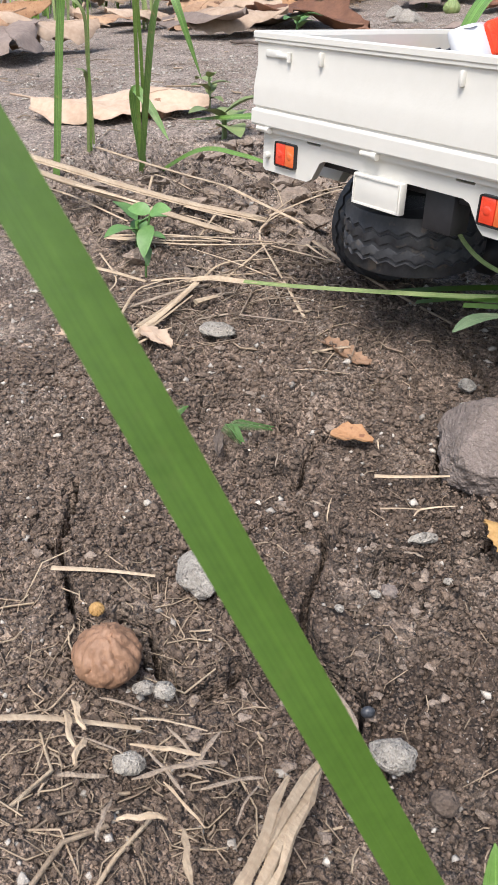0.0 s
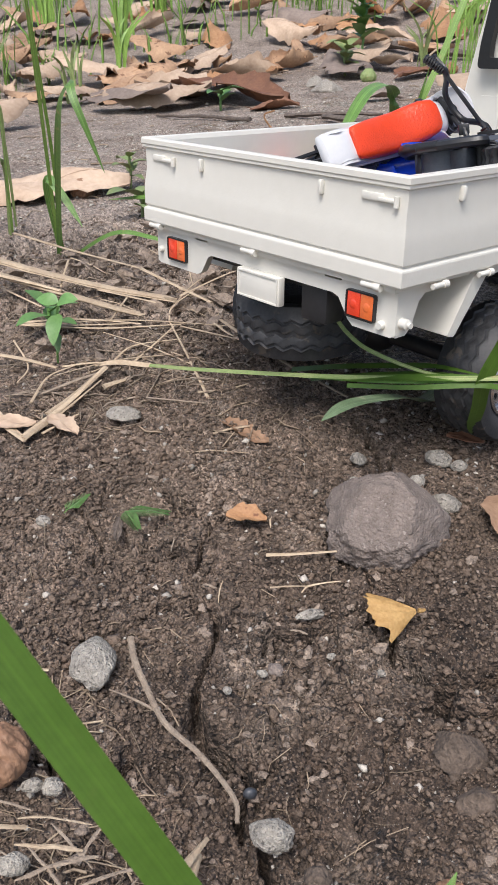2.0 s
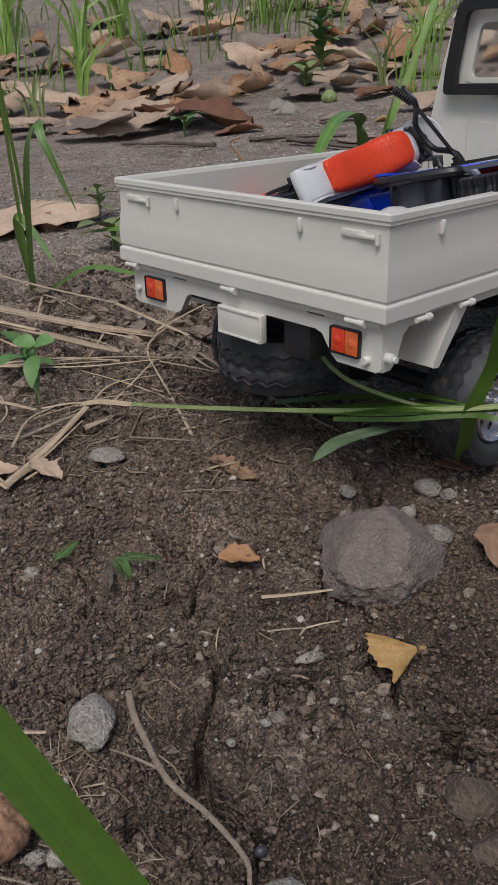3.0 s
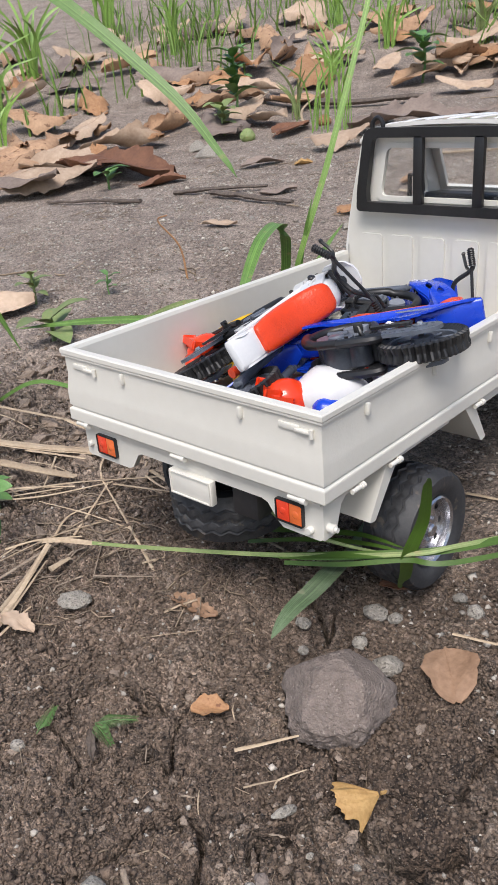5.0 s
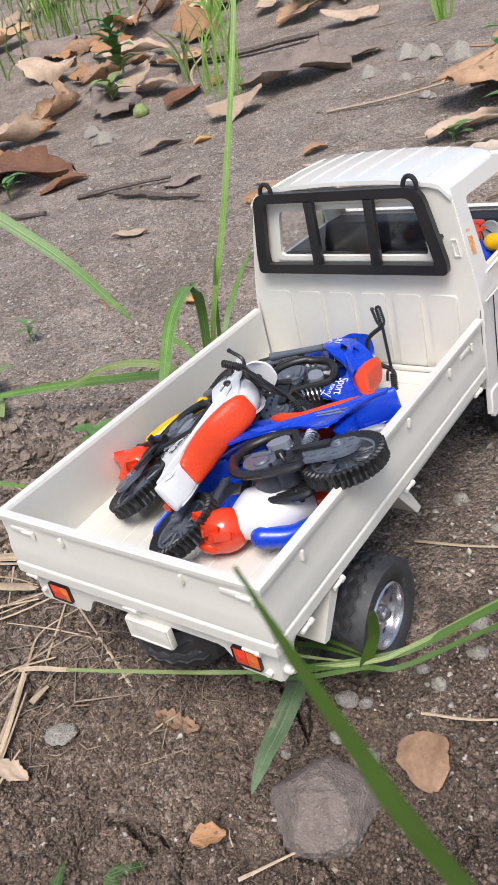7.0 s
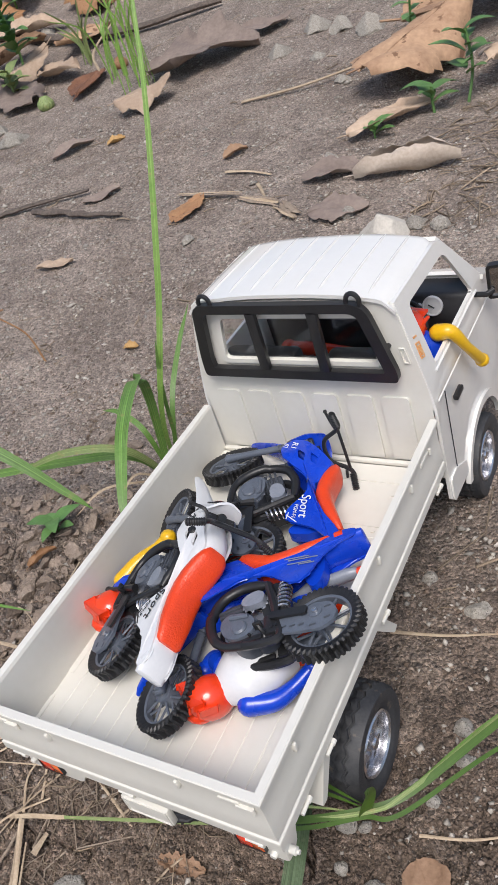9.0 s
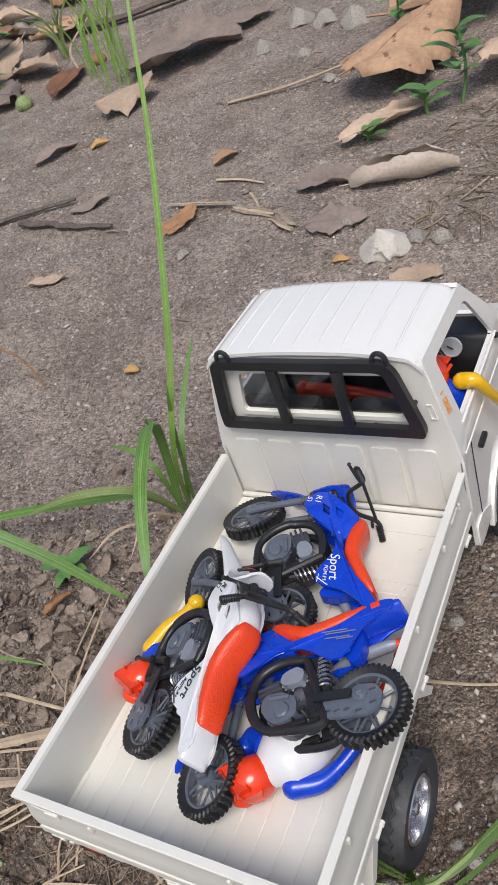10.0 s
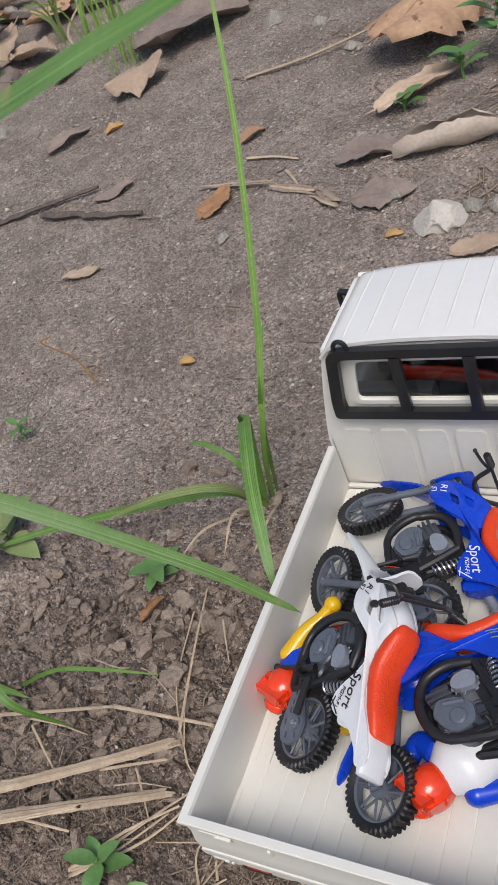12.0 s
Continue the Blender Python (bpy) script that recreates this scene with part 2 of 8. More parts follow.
def soil_mat():
    """Bare soil: brown clods near the truck's tail, paler dust further off, with pale grit and a rough grain."""
    m = bpy.data.materials.new("bare_soil")
    m.use_nodes = True
    n, l = m.node_tree.nodes, m.node_tree.links
    b = n["Principled BSDF"]
    co = n.new("ShaderNodeTexCoord").outputs["Object"]

    def noise_at(s, d=6):
        t = n.new("ShaderNodeTexNoise")
        t.inputs["Scale"].default_value, t.inputs["Detail"].default_value = s, d
        l.new(co, t.inputs["Vector"])
        return t.outputs["Fac"]

    def ranged(v, a, c, p=0.0, q=1.0):
        r = n.new("ShaderNodeMapRange")
        for k, x in zip(("From Min", "From Max", "To Min", "To Max"), (a, c, p, q)):
            r.inputs[k].default_value = x
        l.new(v, r.inputs["Value"])
        return r.outputs["Result"]

    def mixed(f, p, q):
        x = n.new("ShaderNodeMix")
        x.data_type = "RGBA"
        for k, v in (("A", p), ("B", q)):
            if isinstance(v, tuple):
                x.inputs[k].default_value = (*v, 1)
            else:
                l.new(v, x.inputs[k])
        l.new(f, x.inputs["Factor"])
        return x.outputs["Result"]

    def maths(op, p, q):
        x = n.new("ShaderNodeMath")
        x.operation = op
        for i, v in enumerate((p, q)):
            if isinstance(v, (int, float)):
                x.inputs[i].default_value = v
            else:
                l.new(v, x.inputs[i])
        return x.outputs[0]
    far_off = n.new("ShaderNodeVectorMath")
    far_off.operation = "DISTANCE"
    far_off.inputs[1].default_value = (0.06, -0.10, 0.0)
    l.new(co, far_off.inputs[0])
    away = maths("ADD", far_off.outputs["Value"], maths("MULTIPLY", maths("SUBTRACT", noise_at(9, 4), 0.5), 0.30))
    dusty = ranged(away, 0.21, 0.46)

    def grains(size, seed, warp=0.3):
        """Rounded grains: how far from a grain's middle, and a value of its own for each."""
        v = n.new("ShaderNodeVectorMath")
        v.operation = "MULTIPLY_ADD"
        t = n.new("ShaderNodeTexNoise")
        t.inputs["Scale"].default_value = 0.6 / size
        l.new(co, t.inputs["Vector"])
        l.new(t.outputs["Color"], v.inputs[0])
        v.inputs[1].default_value = (size * warp * 3,) * 3
        l.new(co, v.inputs[2])
        w = n.new("ShaderNodeTexVoronoi")
        w.inputs["Scale"].default_value = 1 / size
        l.new(v.outputs[0], w.inputs["Vector"])
        c = n.new("ShaderNodeSeparateColor")
        l.new(w.outputs["Color"], c.inputs[0])
        return w.outputs["Distance"], c.outputs["Red"], c.outputs["Green"]
    d1, r1, q1 = grains(0.0026, 1)
    d2, r2, q2 = grains(0.0009, 2)
    d3, r3, q3 = grains(0.0075, 3, 0.5)
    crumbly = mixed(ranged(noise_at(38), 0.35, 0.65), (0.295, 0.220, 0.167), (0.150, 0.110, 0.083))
    # darker brown soil, fading out about 0.14 m from one point
    dark_brown = mixed(ranged(noise_at(38), 0.35, 0.65), (0.115, 0.080, 0.058), (0.068, 0.048, 0.036))
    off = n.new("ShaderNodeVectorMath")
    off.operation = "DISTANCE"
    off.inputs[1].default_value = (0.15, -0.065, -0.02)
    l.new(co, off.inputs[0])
    brown = mixed(ranged(maths("ADD", off.outputs["Value"], maths("MULTIPLY", noise_at(22, 4), 0.10)), 0.19, 0.10), crumbly, dark_brown)
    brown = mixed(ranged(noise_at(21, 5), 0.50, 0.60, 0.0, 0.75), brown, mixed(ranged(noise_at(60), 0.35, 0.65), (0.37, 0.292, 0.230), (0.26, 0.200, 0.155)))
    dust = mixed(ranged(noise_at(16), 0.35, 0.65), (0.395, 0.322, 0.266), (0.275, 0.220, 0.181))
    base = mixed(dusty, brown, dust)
    gv = maths("MULTIPLY", maths("MULTIPLY", ranged(r1, 0, 1, 0.52, 1.48), ranged(r2, 0, 1, 0.55, 1.45)), ranged(r3, 0, 1, 0.85, 1.15))
    gv = maths("ADD", maths("MULTIPLY", gv, maths("SUBTRACT", 1.0, maths("MULTIPLY", dusty, 0.22))), maths("MULTIPLY", dusty, 0.22))
    hs = n.new("ShaderNodeHueSaturation")
    l.new(gv, hs.inputs["Value"])
    l.new(base, hs.inputs["Color"])
    base = hs.outputs["Color"]
    grit = maths("MULTIPLY", ranged(d1, 0.26, 0.16), ranged(q1, 0.955, 0.965))
    base = mixed(grit, base, (0.44, 0.40, 0.35))
    grit = maths("MULTIPLY", maths("MULTIPLY", ranged(d3, 0.32, 0.22), ranged(q3, 0.84, 0.86)), dusty)
    base = mixed(grit, base, (0.47, 0.42, 0.36))
    fleck = maths("MULTIPLY", maths("MULTIPLY", ranged(d3, 0.30, 0.20), ranged(q3, 0.16, 0.14)), dusty)
    base = mixed(fleck, base, (0.12, 0.085, 0.062))
    base = mixed(ranged(noise_at(1300, 2), 0.68, 0.72), base, (0.46, 0.42, 0.37))
    l.new(base, b.inputs["Base Color"])
    b.inputs["Roughness"].default_value = 0.96
    h = maths("ADD", maths("MULTIPLY", noise_at(330, 5), 0.9), maths("MULTIPLY", d2, -0.30))
    h = maths("ADD", h, maths("MULTIPLY", maths("MULTIPLY", d1, ranged(noise_at(30, 3), 0.42, 0.55, 0.6, 1.0)), -0.95))
    h = maths("ADD", h, maths("MULTIPLY", maths("MULTIPLY", ranged(d3, 0.0, 0.4, 1, 0), ranged(q3, 0.6, 0.9)), 1.3))
    h = maths("MULTIPLY", h, maths("SUBTRACT", 1.0, maths("MULTIPLY", dusty, 0.25)))
    bn = n.new("ShaderNodeBump")
    bn.inputs["Strength"].default_value, bn.inputs["Distance"].default_value = 1.0, 0.0050
    l.new(h, bn.inputs["Height"])
    l.new(bn.outputs["Normal"], b.inputs["Normal"])
    return m


SOIL = soil_mat()


# ---- mesh helpers ----
def part(name, bm, material, parent=None, label="", angle=38, smooth=True):
    """Links a bmesh as one mesh object, under a thing or a part where one is given."""
    me = bpy.data.meshes.new(name)
    bmesh.ops.recalc_face_normals(bm, faces=bm.faces[:])
    bm.to_mesh(me)
    bm.free()
    for m in material if isinstance(material, (list, tuple)) else [material]:
        me.materials.append(m)
    if smooth:
        me.polygons.foreach_set("use_smooth", [True] * len(me.polygons))
        me.set_sharp_from_angle(angle=radians(angle))
    ob = new(name, me)
    ob.parent = parent
    if label:
        tagged(ob, label)
    return ob


def empty(name, m=None):
    ob = new(name)
    ob.empty_display_size = 0.01
    if m is not None:
        ob.matrix_basis = m
    return ob


def box(bm, c, s, bev=0.0, m=None, mi=0, seg=2):
    vs = bmesh.ops.create_cube(bm, size=1)["verts"]
    for v in vs:
        v.co = Vector((c[0] + v.co.x * s[0], c[1] + v.co.y * s[1], c[2] + v.co.z * s[2]))
        if m is not None:
            v.co = m @ v.co
    fs = {f for v in vs for f in v.link_faces}
    for f in fs:
        f.material_index = mi
    if bev:
        es = list({e for v in vs for e in v.link_edges})
        bmesh.ops.bevel(bm, geom=es, offset=bev, segments=seg, profile=0.5, affect="EDGES")


def frames_along(pts):
    out, up = [], None
    for i, p in enumerate(pts):
        t = (pts[min(i + 1, len(pts) - 1)] - pts[max(i - 1, 0)]).normalized()
        if up is None:
            up = Vector((0, 0, 1)) if abs(t.z) < 0.9 else Vector((0, 1, 0))
        a = t.cross(up).normalized()
        up = a.cross(t).normalized()
        out.append((p, a, up))
    return out


def tube(bm, pts, r, seg=8, mi=0, squash=1.0):
    """A closed round rod along the points; r is one radius or one a point."""
    pts = [Vector(p) for p in pts]
    rs = r if isinstance(r, (list, tuple)) else [r] * len(pts)
    rings = []
    for (p, a, u), q in zip(frames_along(pts), rs):
        rings.append([bm.verts.new(p + a * (math.cos(2 * math.pi * k / seg) * q) + u * (math.sin(2 * math.pi * k / seg) * q * squash)) for k in range(seg)])
    fs = [bm.faces.new((x[k], x[(k + 1) % seg], y[(k + 1) % seg], y[k])) for x, y in zip(rings, rings[1:]) for k in range(seg)]
    fs += [bm.faces.new(rings[0][::-1]), bm.faces.new(rings[-1])]
    for f in fs:
        f.material_index = mi


def curve_pts(pts, n=14):
    """A smooth path through the points (Catmull-Rom)."""
    p = [Vector(q) for q in pts]
    p = [2 * p[0] - p[1]] + p + [2 * p[-1] - p[-2]]
    out = []
    for i in range(1, len(p) - 2):
        for k in range(n):
            t = k / n
            out.append(0.5 * (2 * p[i] + (p[i + 1] - p[i - 1]) * t + (2 * p[i - 1] - 5 * p[i] + 4 * p[i + 1] - p[i + 2]) * t * t + (3 * p[i] - p[i - 1] - 3 * p[i + 1] + p[i + 2]) * t ** 3))
    return out + [p[-2]]


def rounded(poly, r, n=4):
    """A polygon with its corners rounded; r is one radius or one a corner."""
    out, k = [], len(poly)
    for i in range(k):
        b = Vector(poly[i])
        a, c = Vector(poly[i - 1]), Vector(poly[(i + 1) % k])
        q = r[i] if isinstance(r, (list, tuple)) else r
        q = min(q, (a - b).length * 0.49, (c - b).length * 0.49)
        if q < 1e-5:
            out.append((b.x, b.y))
            continue
        s, e = b + (a - b).normalized() * q, b + (c - b).normalized() * q
        for j in range(n + 1):
            t = j / n
            v = s * (1 - t) ** 2 + b * 2 * t * (1 - t) + e * t * t
            out.append((v.x, v.y))
    return out


def plate(bm, loops, to, w0, w1, mi=0):
    """A flat piece with holes: outline first, then holes, as (u, v); to(u, v, w) gives the place, w running from w0 to w1."""
    sides = []
    for w in (w0, w1):
        sides.append([[bm.verts.new(to(u, v, w)) for u, v in lp] for lp in loops])
    es = [bm.edges.new((lp[i], lp[(i + 1) % len(lp)])) for lp in sides[0] for i in range(len(lp))]
    made = bmesh.ops.triangle_fill(bm, edges=es, use_beauty=True, use_dissolve=False)["geom"]
    twin = {a: b for la, lb in zip(*sides) for a, b in zip(la, lb)}
    fs = [f for f in made if isinstance(f, bmesh.types.BMFace)]
    fs += [bm.faces.new([twin[v] for v in f.verts][::-1]) for f in fs[:]]
    for la, lb in zip(*sides):
        for i in range(len(la)):
            j = (i + 1) % len(la)
            fs.append(bm.faces.new((la[i], la[j], lb[j], lb[i])))
    for f in fs:
        f.material_index = mi


def lathe(bm, prof, seg=32, m=None, wave=None, closed=True, mi=0):
    """Turns the profile (radius, height) round z; wave(i, k, r, h) may change each point."""
    rings = []
    for k in range(seg):
        a, ring = 2 * math.pi * k / seg, []
        for i, (r, h) in enumerate(prof):
            if wave:
                r, h = wave(i, k, r, h)
            v = Vector((r * math.cos(a), r * math.sin(a), h))
            ring.append(bm.verts.new(m @ v if m is not None else v))
        rings.append(ring)
    c = len(prof)
    for k in range(seg):
        x, y = rings[k], rings[(k + 1) % seg]
        for i in range(c if closed else c - 1):
            bm.faces.new((x[i], y[i], y[(i + 1) % c], x[(i + 1) % c])).material_index = mi


def ball(bm, c, r, m=None, sub=2, mi=0):
    """An ellipsoid with half sizes r."""
    vs = bmesh.ops.create_icosphere(bm, subdivisions=sub, radius=1)["verts"]
    for v in vs:
        q = Vector((v.co.x * r[0], v.co.y * r[1], v.co.z * r[2]))
        v.co = Vector(c) + (m @ q if m is not None else q)
    for f in {f for v in vs for f in v.link_faces}:
        f.material_index = mi


def loft(bm, stations, seg=12, power=2.6, mi=0):
    """A body along x through stations (x, y, z, half width, half height)."""
    rings = []
    for x, y, z, a, b in stations:
        ring = []
        for k in range(seg):
            t = 2 * math.pi * (k + 0.5) / seg
            cs, sn = math.cos(t), math.sin(t)
            ring.append(bm.verts.new((x, y + a * math.copysign(abs(cs) ** (2 / power), cs), z + b * math.copysign(abs(sn) ** (2 / power), sn))))
        rings.append(ring)
    fs = [bm.faces.new((p[k], p[(k + 1) % seg], q[(k + 1) % seg], q[k])) for p, q in zip(rings, rings[1:]) for k in range(seg)]
    fs += [bm.faces.new(rings[0][::-1]), bm.faces.new(rings[-1])]
    for f in fs:
        f.material_index = mi


# ---- ground ----
BUMPS = [(-0.235, 0.1, 0.09, 0.01894), (-0.32, 0.36, 0.14, -0.0041), (0.06, -0.04, 0.05, -0.00324), (0.1, 0.03, 0.05, -0.00197),
         (0.15, -0.11, 0.06, -0.01771), (-0.05, 0.35, 0.18, -0.01961), (-1.1, 0.7, 0.4, -0.01493), (-0.7, 0.3, 0.2, 0.00263)]


def lie(x, y):
    """The lie of the land: a gentle slope with a few swells and a bank beyond."""
    z = -0.00607 - 0.00657 * x + 0.08931 * y
    for a, b, s, h in BUMPS:
        z = z + h * np.exp(-((x - a) ** 2 + (y - b) ** 2) / (2 * s * s))
    d = np.maximum((y - x) * 0.7071 - 1.55, 0)
    return z + 0.16 * d * d / (d + 0.35)


def lattice(i, j, seed):
    h = np.sin(i * 127.1 + j * 311.7 + seed * 74.7) * 43758.5453
    return h - np.floor(h)


def vnoise(x, y, seed=0):
    i, j = np.floor(x), np.floor(y)
    f, g = x - i, y - j
    f, g = f * f * (3 - 2 * f), g * g * (3 - 2 * g)
    a, b, c, d = (lattice(i + p, j + q, seed) for p, q in ((0, 0), (1, 0), (0, 1), (1, 1)))
    return (a * (1 - f) + b * f) * (1 - g) + (c * (1 - f) + d * f) * g - 0.5


def fbm(x, y, size, octaves=4, seed=0):
    s, a, out = 1 / size, 1.0, 0
    for k in range(octaves):
        out = out + a * vnoise(x * s + 17.3 * k, y * s - 9.1 * k, seed + k)
        s, a = s * 2.1, a * 0.5
    return out


def cells(x, y, size, seed=5):
    """The two nearest cell points: their distances, in cells."""
    u, v = x / size, y / size
    i, j = np.floor(u), np.floor(v)
    d1, d2 = np.full_like(u, 9.0), np.full_like(u, 9.0)
    for p in (-1, 0, 1):
        for q in (-1, 0, 1):
            a, b = i + p, j + q
            d = np.hypot(a + lattice(a, b, seed) - u, b + lattice(a, b, seed + 3) - v)
            d2 = np.minimum(d2, np.maximum(d1, d))
            d1 = np.minimum(d1, d)
    return d1, d2


def clods(x, y, size, seed):
    """Broken plates: a height of its own for each, and how near a point is to the joint between two."""
    u, v = x / size, y / size
    i, j = np.floor(u), np.floor(v)
    d1, d2, h = np.full_like(u, 9.0), np.full_like(u, 9.0), np.zeros_like(u)
    for p in (-1, 0, 1):
        for q in (-1, 0, 1):
            a, b = i + p, j + q
            d = np.hypot(a + lattice(a, b, seed) - u, b + lattice(a, b, seed + 3) - v)
            d2 = np.minimum(d2, np.maximum(d1, d))
            h = np.where(d < d1, lattice(a, b, seed + 7) - 0.5, h)
            d1 = np.minimum(d1, d)
    return h, d2 - d1


def rough(x, y):
    """Where the soil is broken and cracked: 1 near the truck's tail and at its far side, 0 on the trodden dust."""
    a = np.exp(-(((x - 0.08) / 0.30) ** 2 + ((y + 0.06) / 0.16) ** 2) ** 2)
    b = np.exp(-(((x + 0.27) / 0.16) ** 2 + ((y - 0.1) / 0.14) ** 2) ** 2)
    c = np.exp(-(((x - 0.25) / 0.12) ** 2 + ((y - 0.2) / 0.25) ** 2) ** 2)
    return np.minimum(a + b + 0.6 * c, 1)


CRACKS = [((0.054, -0.004), (0.062, -0.017), (0.078, -0.020), (0.097, -0.024), (0.100, -0.031), (0.102, -0.041), (0.096, -0.059), (0.089, -0.063), (0.094, -0.068)),
          ((0.097, -0.024), (0.113, -0.032), (0.136, -0.038), (0.142, -0.047), (0.152, -0.038)),
          ((0.136, -0.038), (0.137, -0.033), (0.144, -0.025)),
          ((-0.009, -0.044), (0.006, -0.039), (0.017, -0.041), (0.027, -0.040)),
          ((0.016, -0.087), (0.014, -0.080), (0.023, -0.060), (0.039, -0.061)),
          ((0.041, -0.114), (0.050, -0.101), (0.052, -0.077), (0.058, -0.069)),
          ((0.087, -0.132), (0.090, -0.120), (0.094, -0.110)),
          ((0.089, -0.098), (0.106, -0.097), (0.117, -0.097), (0.123, -0.104), (0.140, -0.112)),
          ((0.054, 0.022), (0.052, 0.033), (0.045, 0.044)),
          ((-0.009, -0.044), (-0.020, -0.058), (-0.012, -0.076), (0.014, -0.080)),
          ((0.039, -0.061), (0.027, -0.040), (0.034, -0.020))]
SIDE_CRACKS = [((0.058, -0.069), (0.072, -0.078), (0.089, -0.098)),
          ((0.104, 0.062), (0.118, 0.060), (0.134, 0.068)),
          ((-0.205, 0.005), (-0.218, 0.03), (-0.214, 0.06), (-0.232, 0.09)),
          ((0.013, 0.05), (0.036, 0.039), (0.051, 0.03), (0.053, 0.024)),
          ((0.123, -0.041), (0.133, -0.039), (0.139, -0.042), (0.138, -0.049), (0.145, -0.049), (0.15, -0.039)),
          ((0.017, -0.104), (0.019, -0.09), (0.019, -0.081)),
          ((0.022, -0.144), (0.047, -0.152), (0.054, -0.149)),
          ((0.056, -0.14), (0.07, -0.136), (0.08, -0.138), (0.091, -0.13)),
          ((-0.003, -0.122), (0.013, -0.133)),
          ((0.123, 0.02), (0.136, 0.018), (0.142, 0.02)),
          ((-0.019, -0.059), (-0.004, -0.046), (0.014, -0.044)),
          ((0.077, 0.052), (0.087, 0.061), (0.097, 0.07))]
MORE_CRACKS = [((0.000, -0.127), (0.032, -0.146), (0.048, -0.152)),
               ((0.048, -0.152), (0.065, -0.143), (0.084, -0.139), (0.090, -0.129), (0.089, -0.119)),
               ((0.002, -0.152), (0.004, -0.142), (0.000, -0.127)),
               ((0.087, -0.095), (0.098, -0.098), (0.109, -0.102)),
               ((0.100, -0.034), (0.124, -0.036), (0.132, -0.037), (0.142, -0.049)),
               ((0.132, -0.037), (0.141, -0.033), (0.146, -0.027)),
               ((0.052, -0.097), (0.051, -0.088), (0.059, -0.074)),
               ((-0.007, -0.045), (0.004, -0.044), (0.017, -0.048), (0.028, -0.046)),
               ((0.087, -0.069), (0.087, -0.062), (0.096, -0.050), (0.102, -0.041))]


def crack_lines(x, y):
    """How near a point is to one of the large cracks, from 0 (far) to 1 (in it)."""
    wx, wy = x + 0.0055 * fbm(x, y, 0.012, 4, 31), y + 0.0055 * fbm(x, y, 0.012, 4, 47)
    best = np.full_like(x, 9.0)
    for line in CRACKS + SIDE_CRACKS + MORE_CRACKS:
        for (ax, ay), (bx, by) in zip(line, line[1:]):
            ux, uy = bx - ax, by - ay
            t = np.clip(((wx - ax) * ux + (wy - ay) * uy) / (ux * ux + uy * uy), 0, 1)
            best = np.minimum(best, np.hypot(wx - ax - t * ux, wy - ay - t * uy))
    width = 0.0006 + 0.0014 * np.clip(vnoise(x / 0.018, y / 0.018, 71) + 0.5, 0, 1)
    return np.clip((1 - best / width) * 2.5, 0, 1)


def surface(x, y):
    x, y = np.asarray(x, float), np.asarray(y, float)
    near = np.exp(-(np.hypot(x + 0.1, y - 0.2) / 1.6) ** 4)
    k = rough(x, y)
    z = lie(x, y) + near * (0.010 * fbm(x, y, 0.22, 3, 1) * (0.4 + 0.6 * k) + 0.0042 * fbm(x, y, 0.035, 4, 9) * (0.45 + k))
    z = z + near * 0.0026 * k * fbm(x, y, 0.007, 4, 23)
    d1, d2 = cells(x + 0.014 * fbm(x, y, 0.02, 4, 3), y + 0.014 * fbm(x, y, 0.02, 4, 4), 0.052)
    gap = np.clip(1.6 - 1.6 * (d2 - d1) / 0.05, 0, 1) * np.clip(vnoise(x / 0.05, y / 0.05, 12) * 3 + 0.2, 0, 1) * k
    broken = np.exp(-(((x + 0.26) / 0.17) ** 2 + ((y - 0.09) / 0.11) ** 2) ** 2)
    wx, wy = x + 0.010 * fbm(x, y, 0.014, 4, 13), y + 0.010 * fbm(x, y, 0.014, 4, 14)
    for size, high, mask in ((0.030, 0.0085, broken), (0.012, 0.0055, broken), (0.017, 0.0032, k * np.clip(vnoise(x / 0.06, y / 0.06, 33) * 3 + 0.5, 0, 1))):
        h, e = clods(wx, wy, size, 41)
        z = z + mask * (high * h * np.clip(e / 0.25, 0, 1) - high * 0.9 * np.clip(1 - e / 0.16, 0, 1))
    grainy = k * np.clip(0.65 + 2.6 * fbm(x, y, 0.045, 3, 81), 0.15, 1)
    for size, high, seed in ((0.0048, 0.0017, 51), (0.0024, 0.0011, 57)):
        h, e = clods(x + 0.35 * size * fbm(x, y, size * 1.4, 2, seed + 1), y + 0.35 * size * fbm(x, y, size * 1.4, 2, seed + 2), size, seed)
        z = z + grainy * high * ((0.6 + h) * np.clip(e / 0.45, 0, 1) ** 0.6 - 0.5)
    return z - 0.007 * gap - 0.015 * crack_lines(x, y) ** 0.7


def top(x, y):
    """The ground's height at one place."""
    return float(surface(np.array([x]), np.array([y]))[0])


def spread(marks, far, grow=1.042):
    """Grid lines: even steps between the marks (place, step), growing steps beyond them."""
    mid = np.concatenate([np.arange(p, marks[i + 1][0], d) for i, (p, d) in enumerate(marks[:-1])])
    a, s = [mid[0]], marks[0][1]
    while a[-1] > -far:
        s *= grow
        a.append(a[-1] - s)
    b, s = [mid[-1]], marks[-2][1]
    while b[-1] < far:
        s *= grow
        b.append(b[-1] + s)
    return np.concatenate([a[:0:-1], mid, b[1:]])


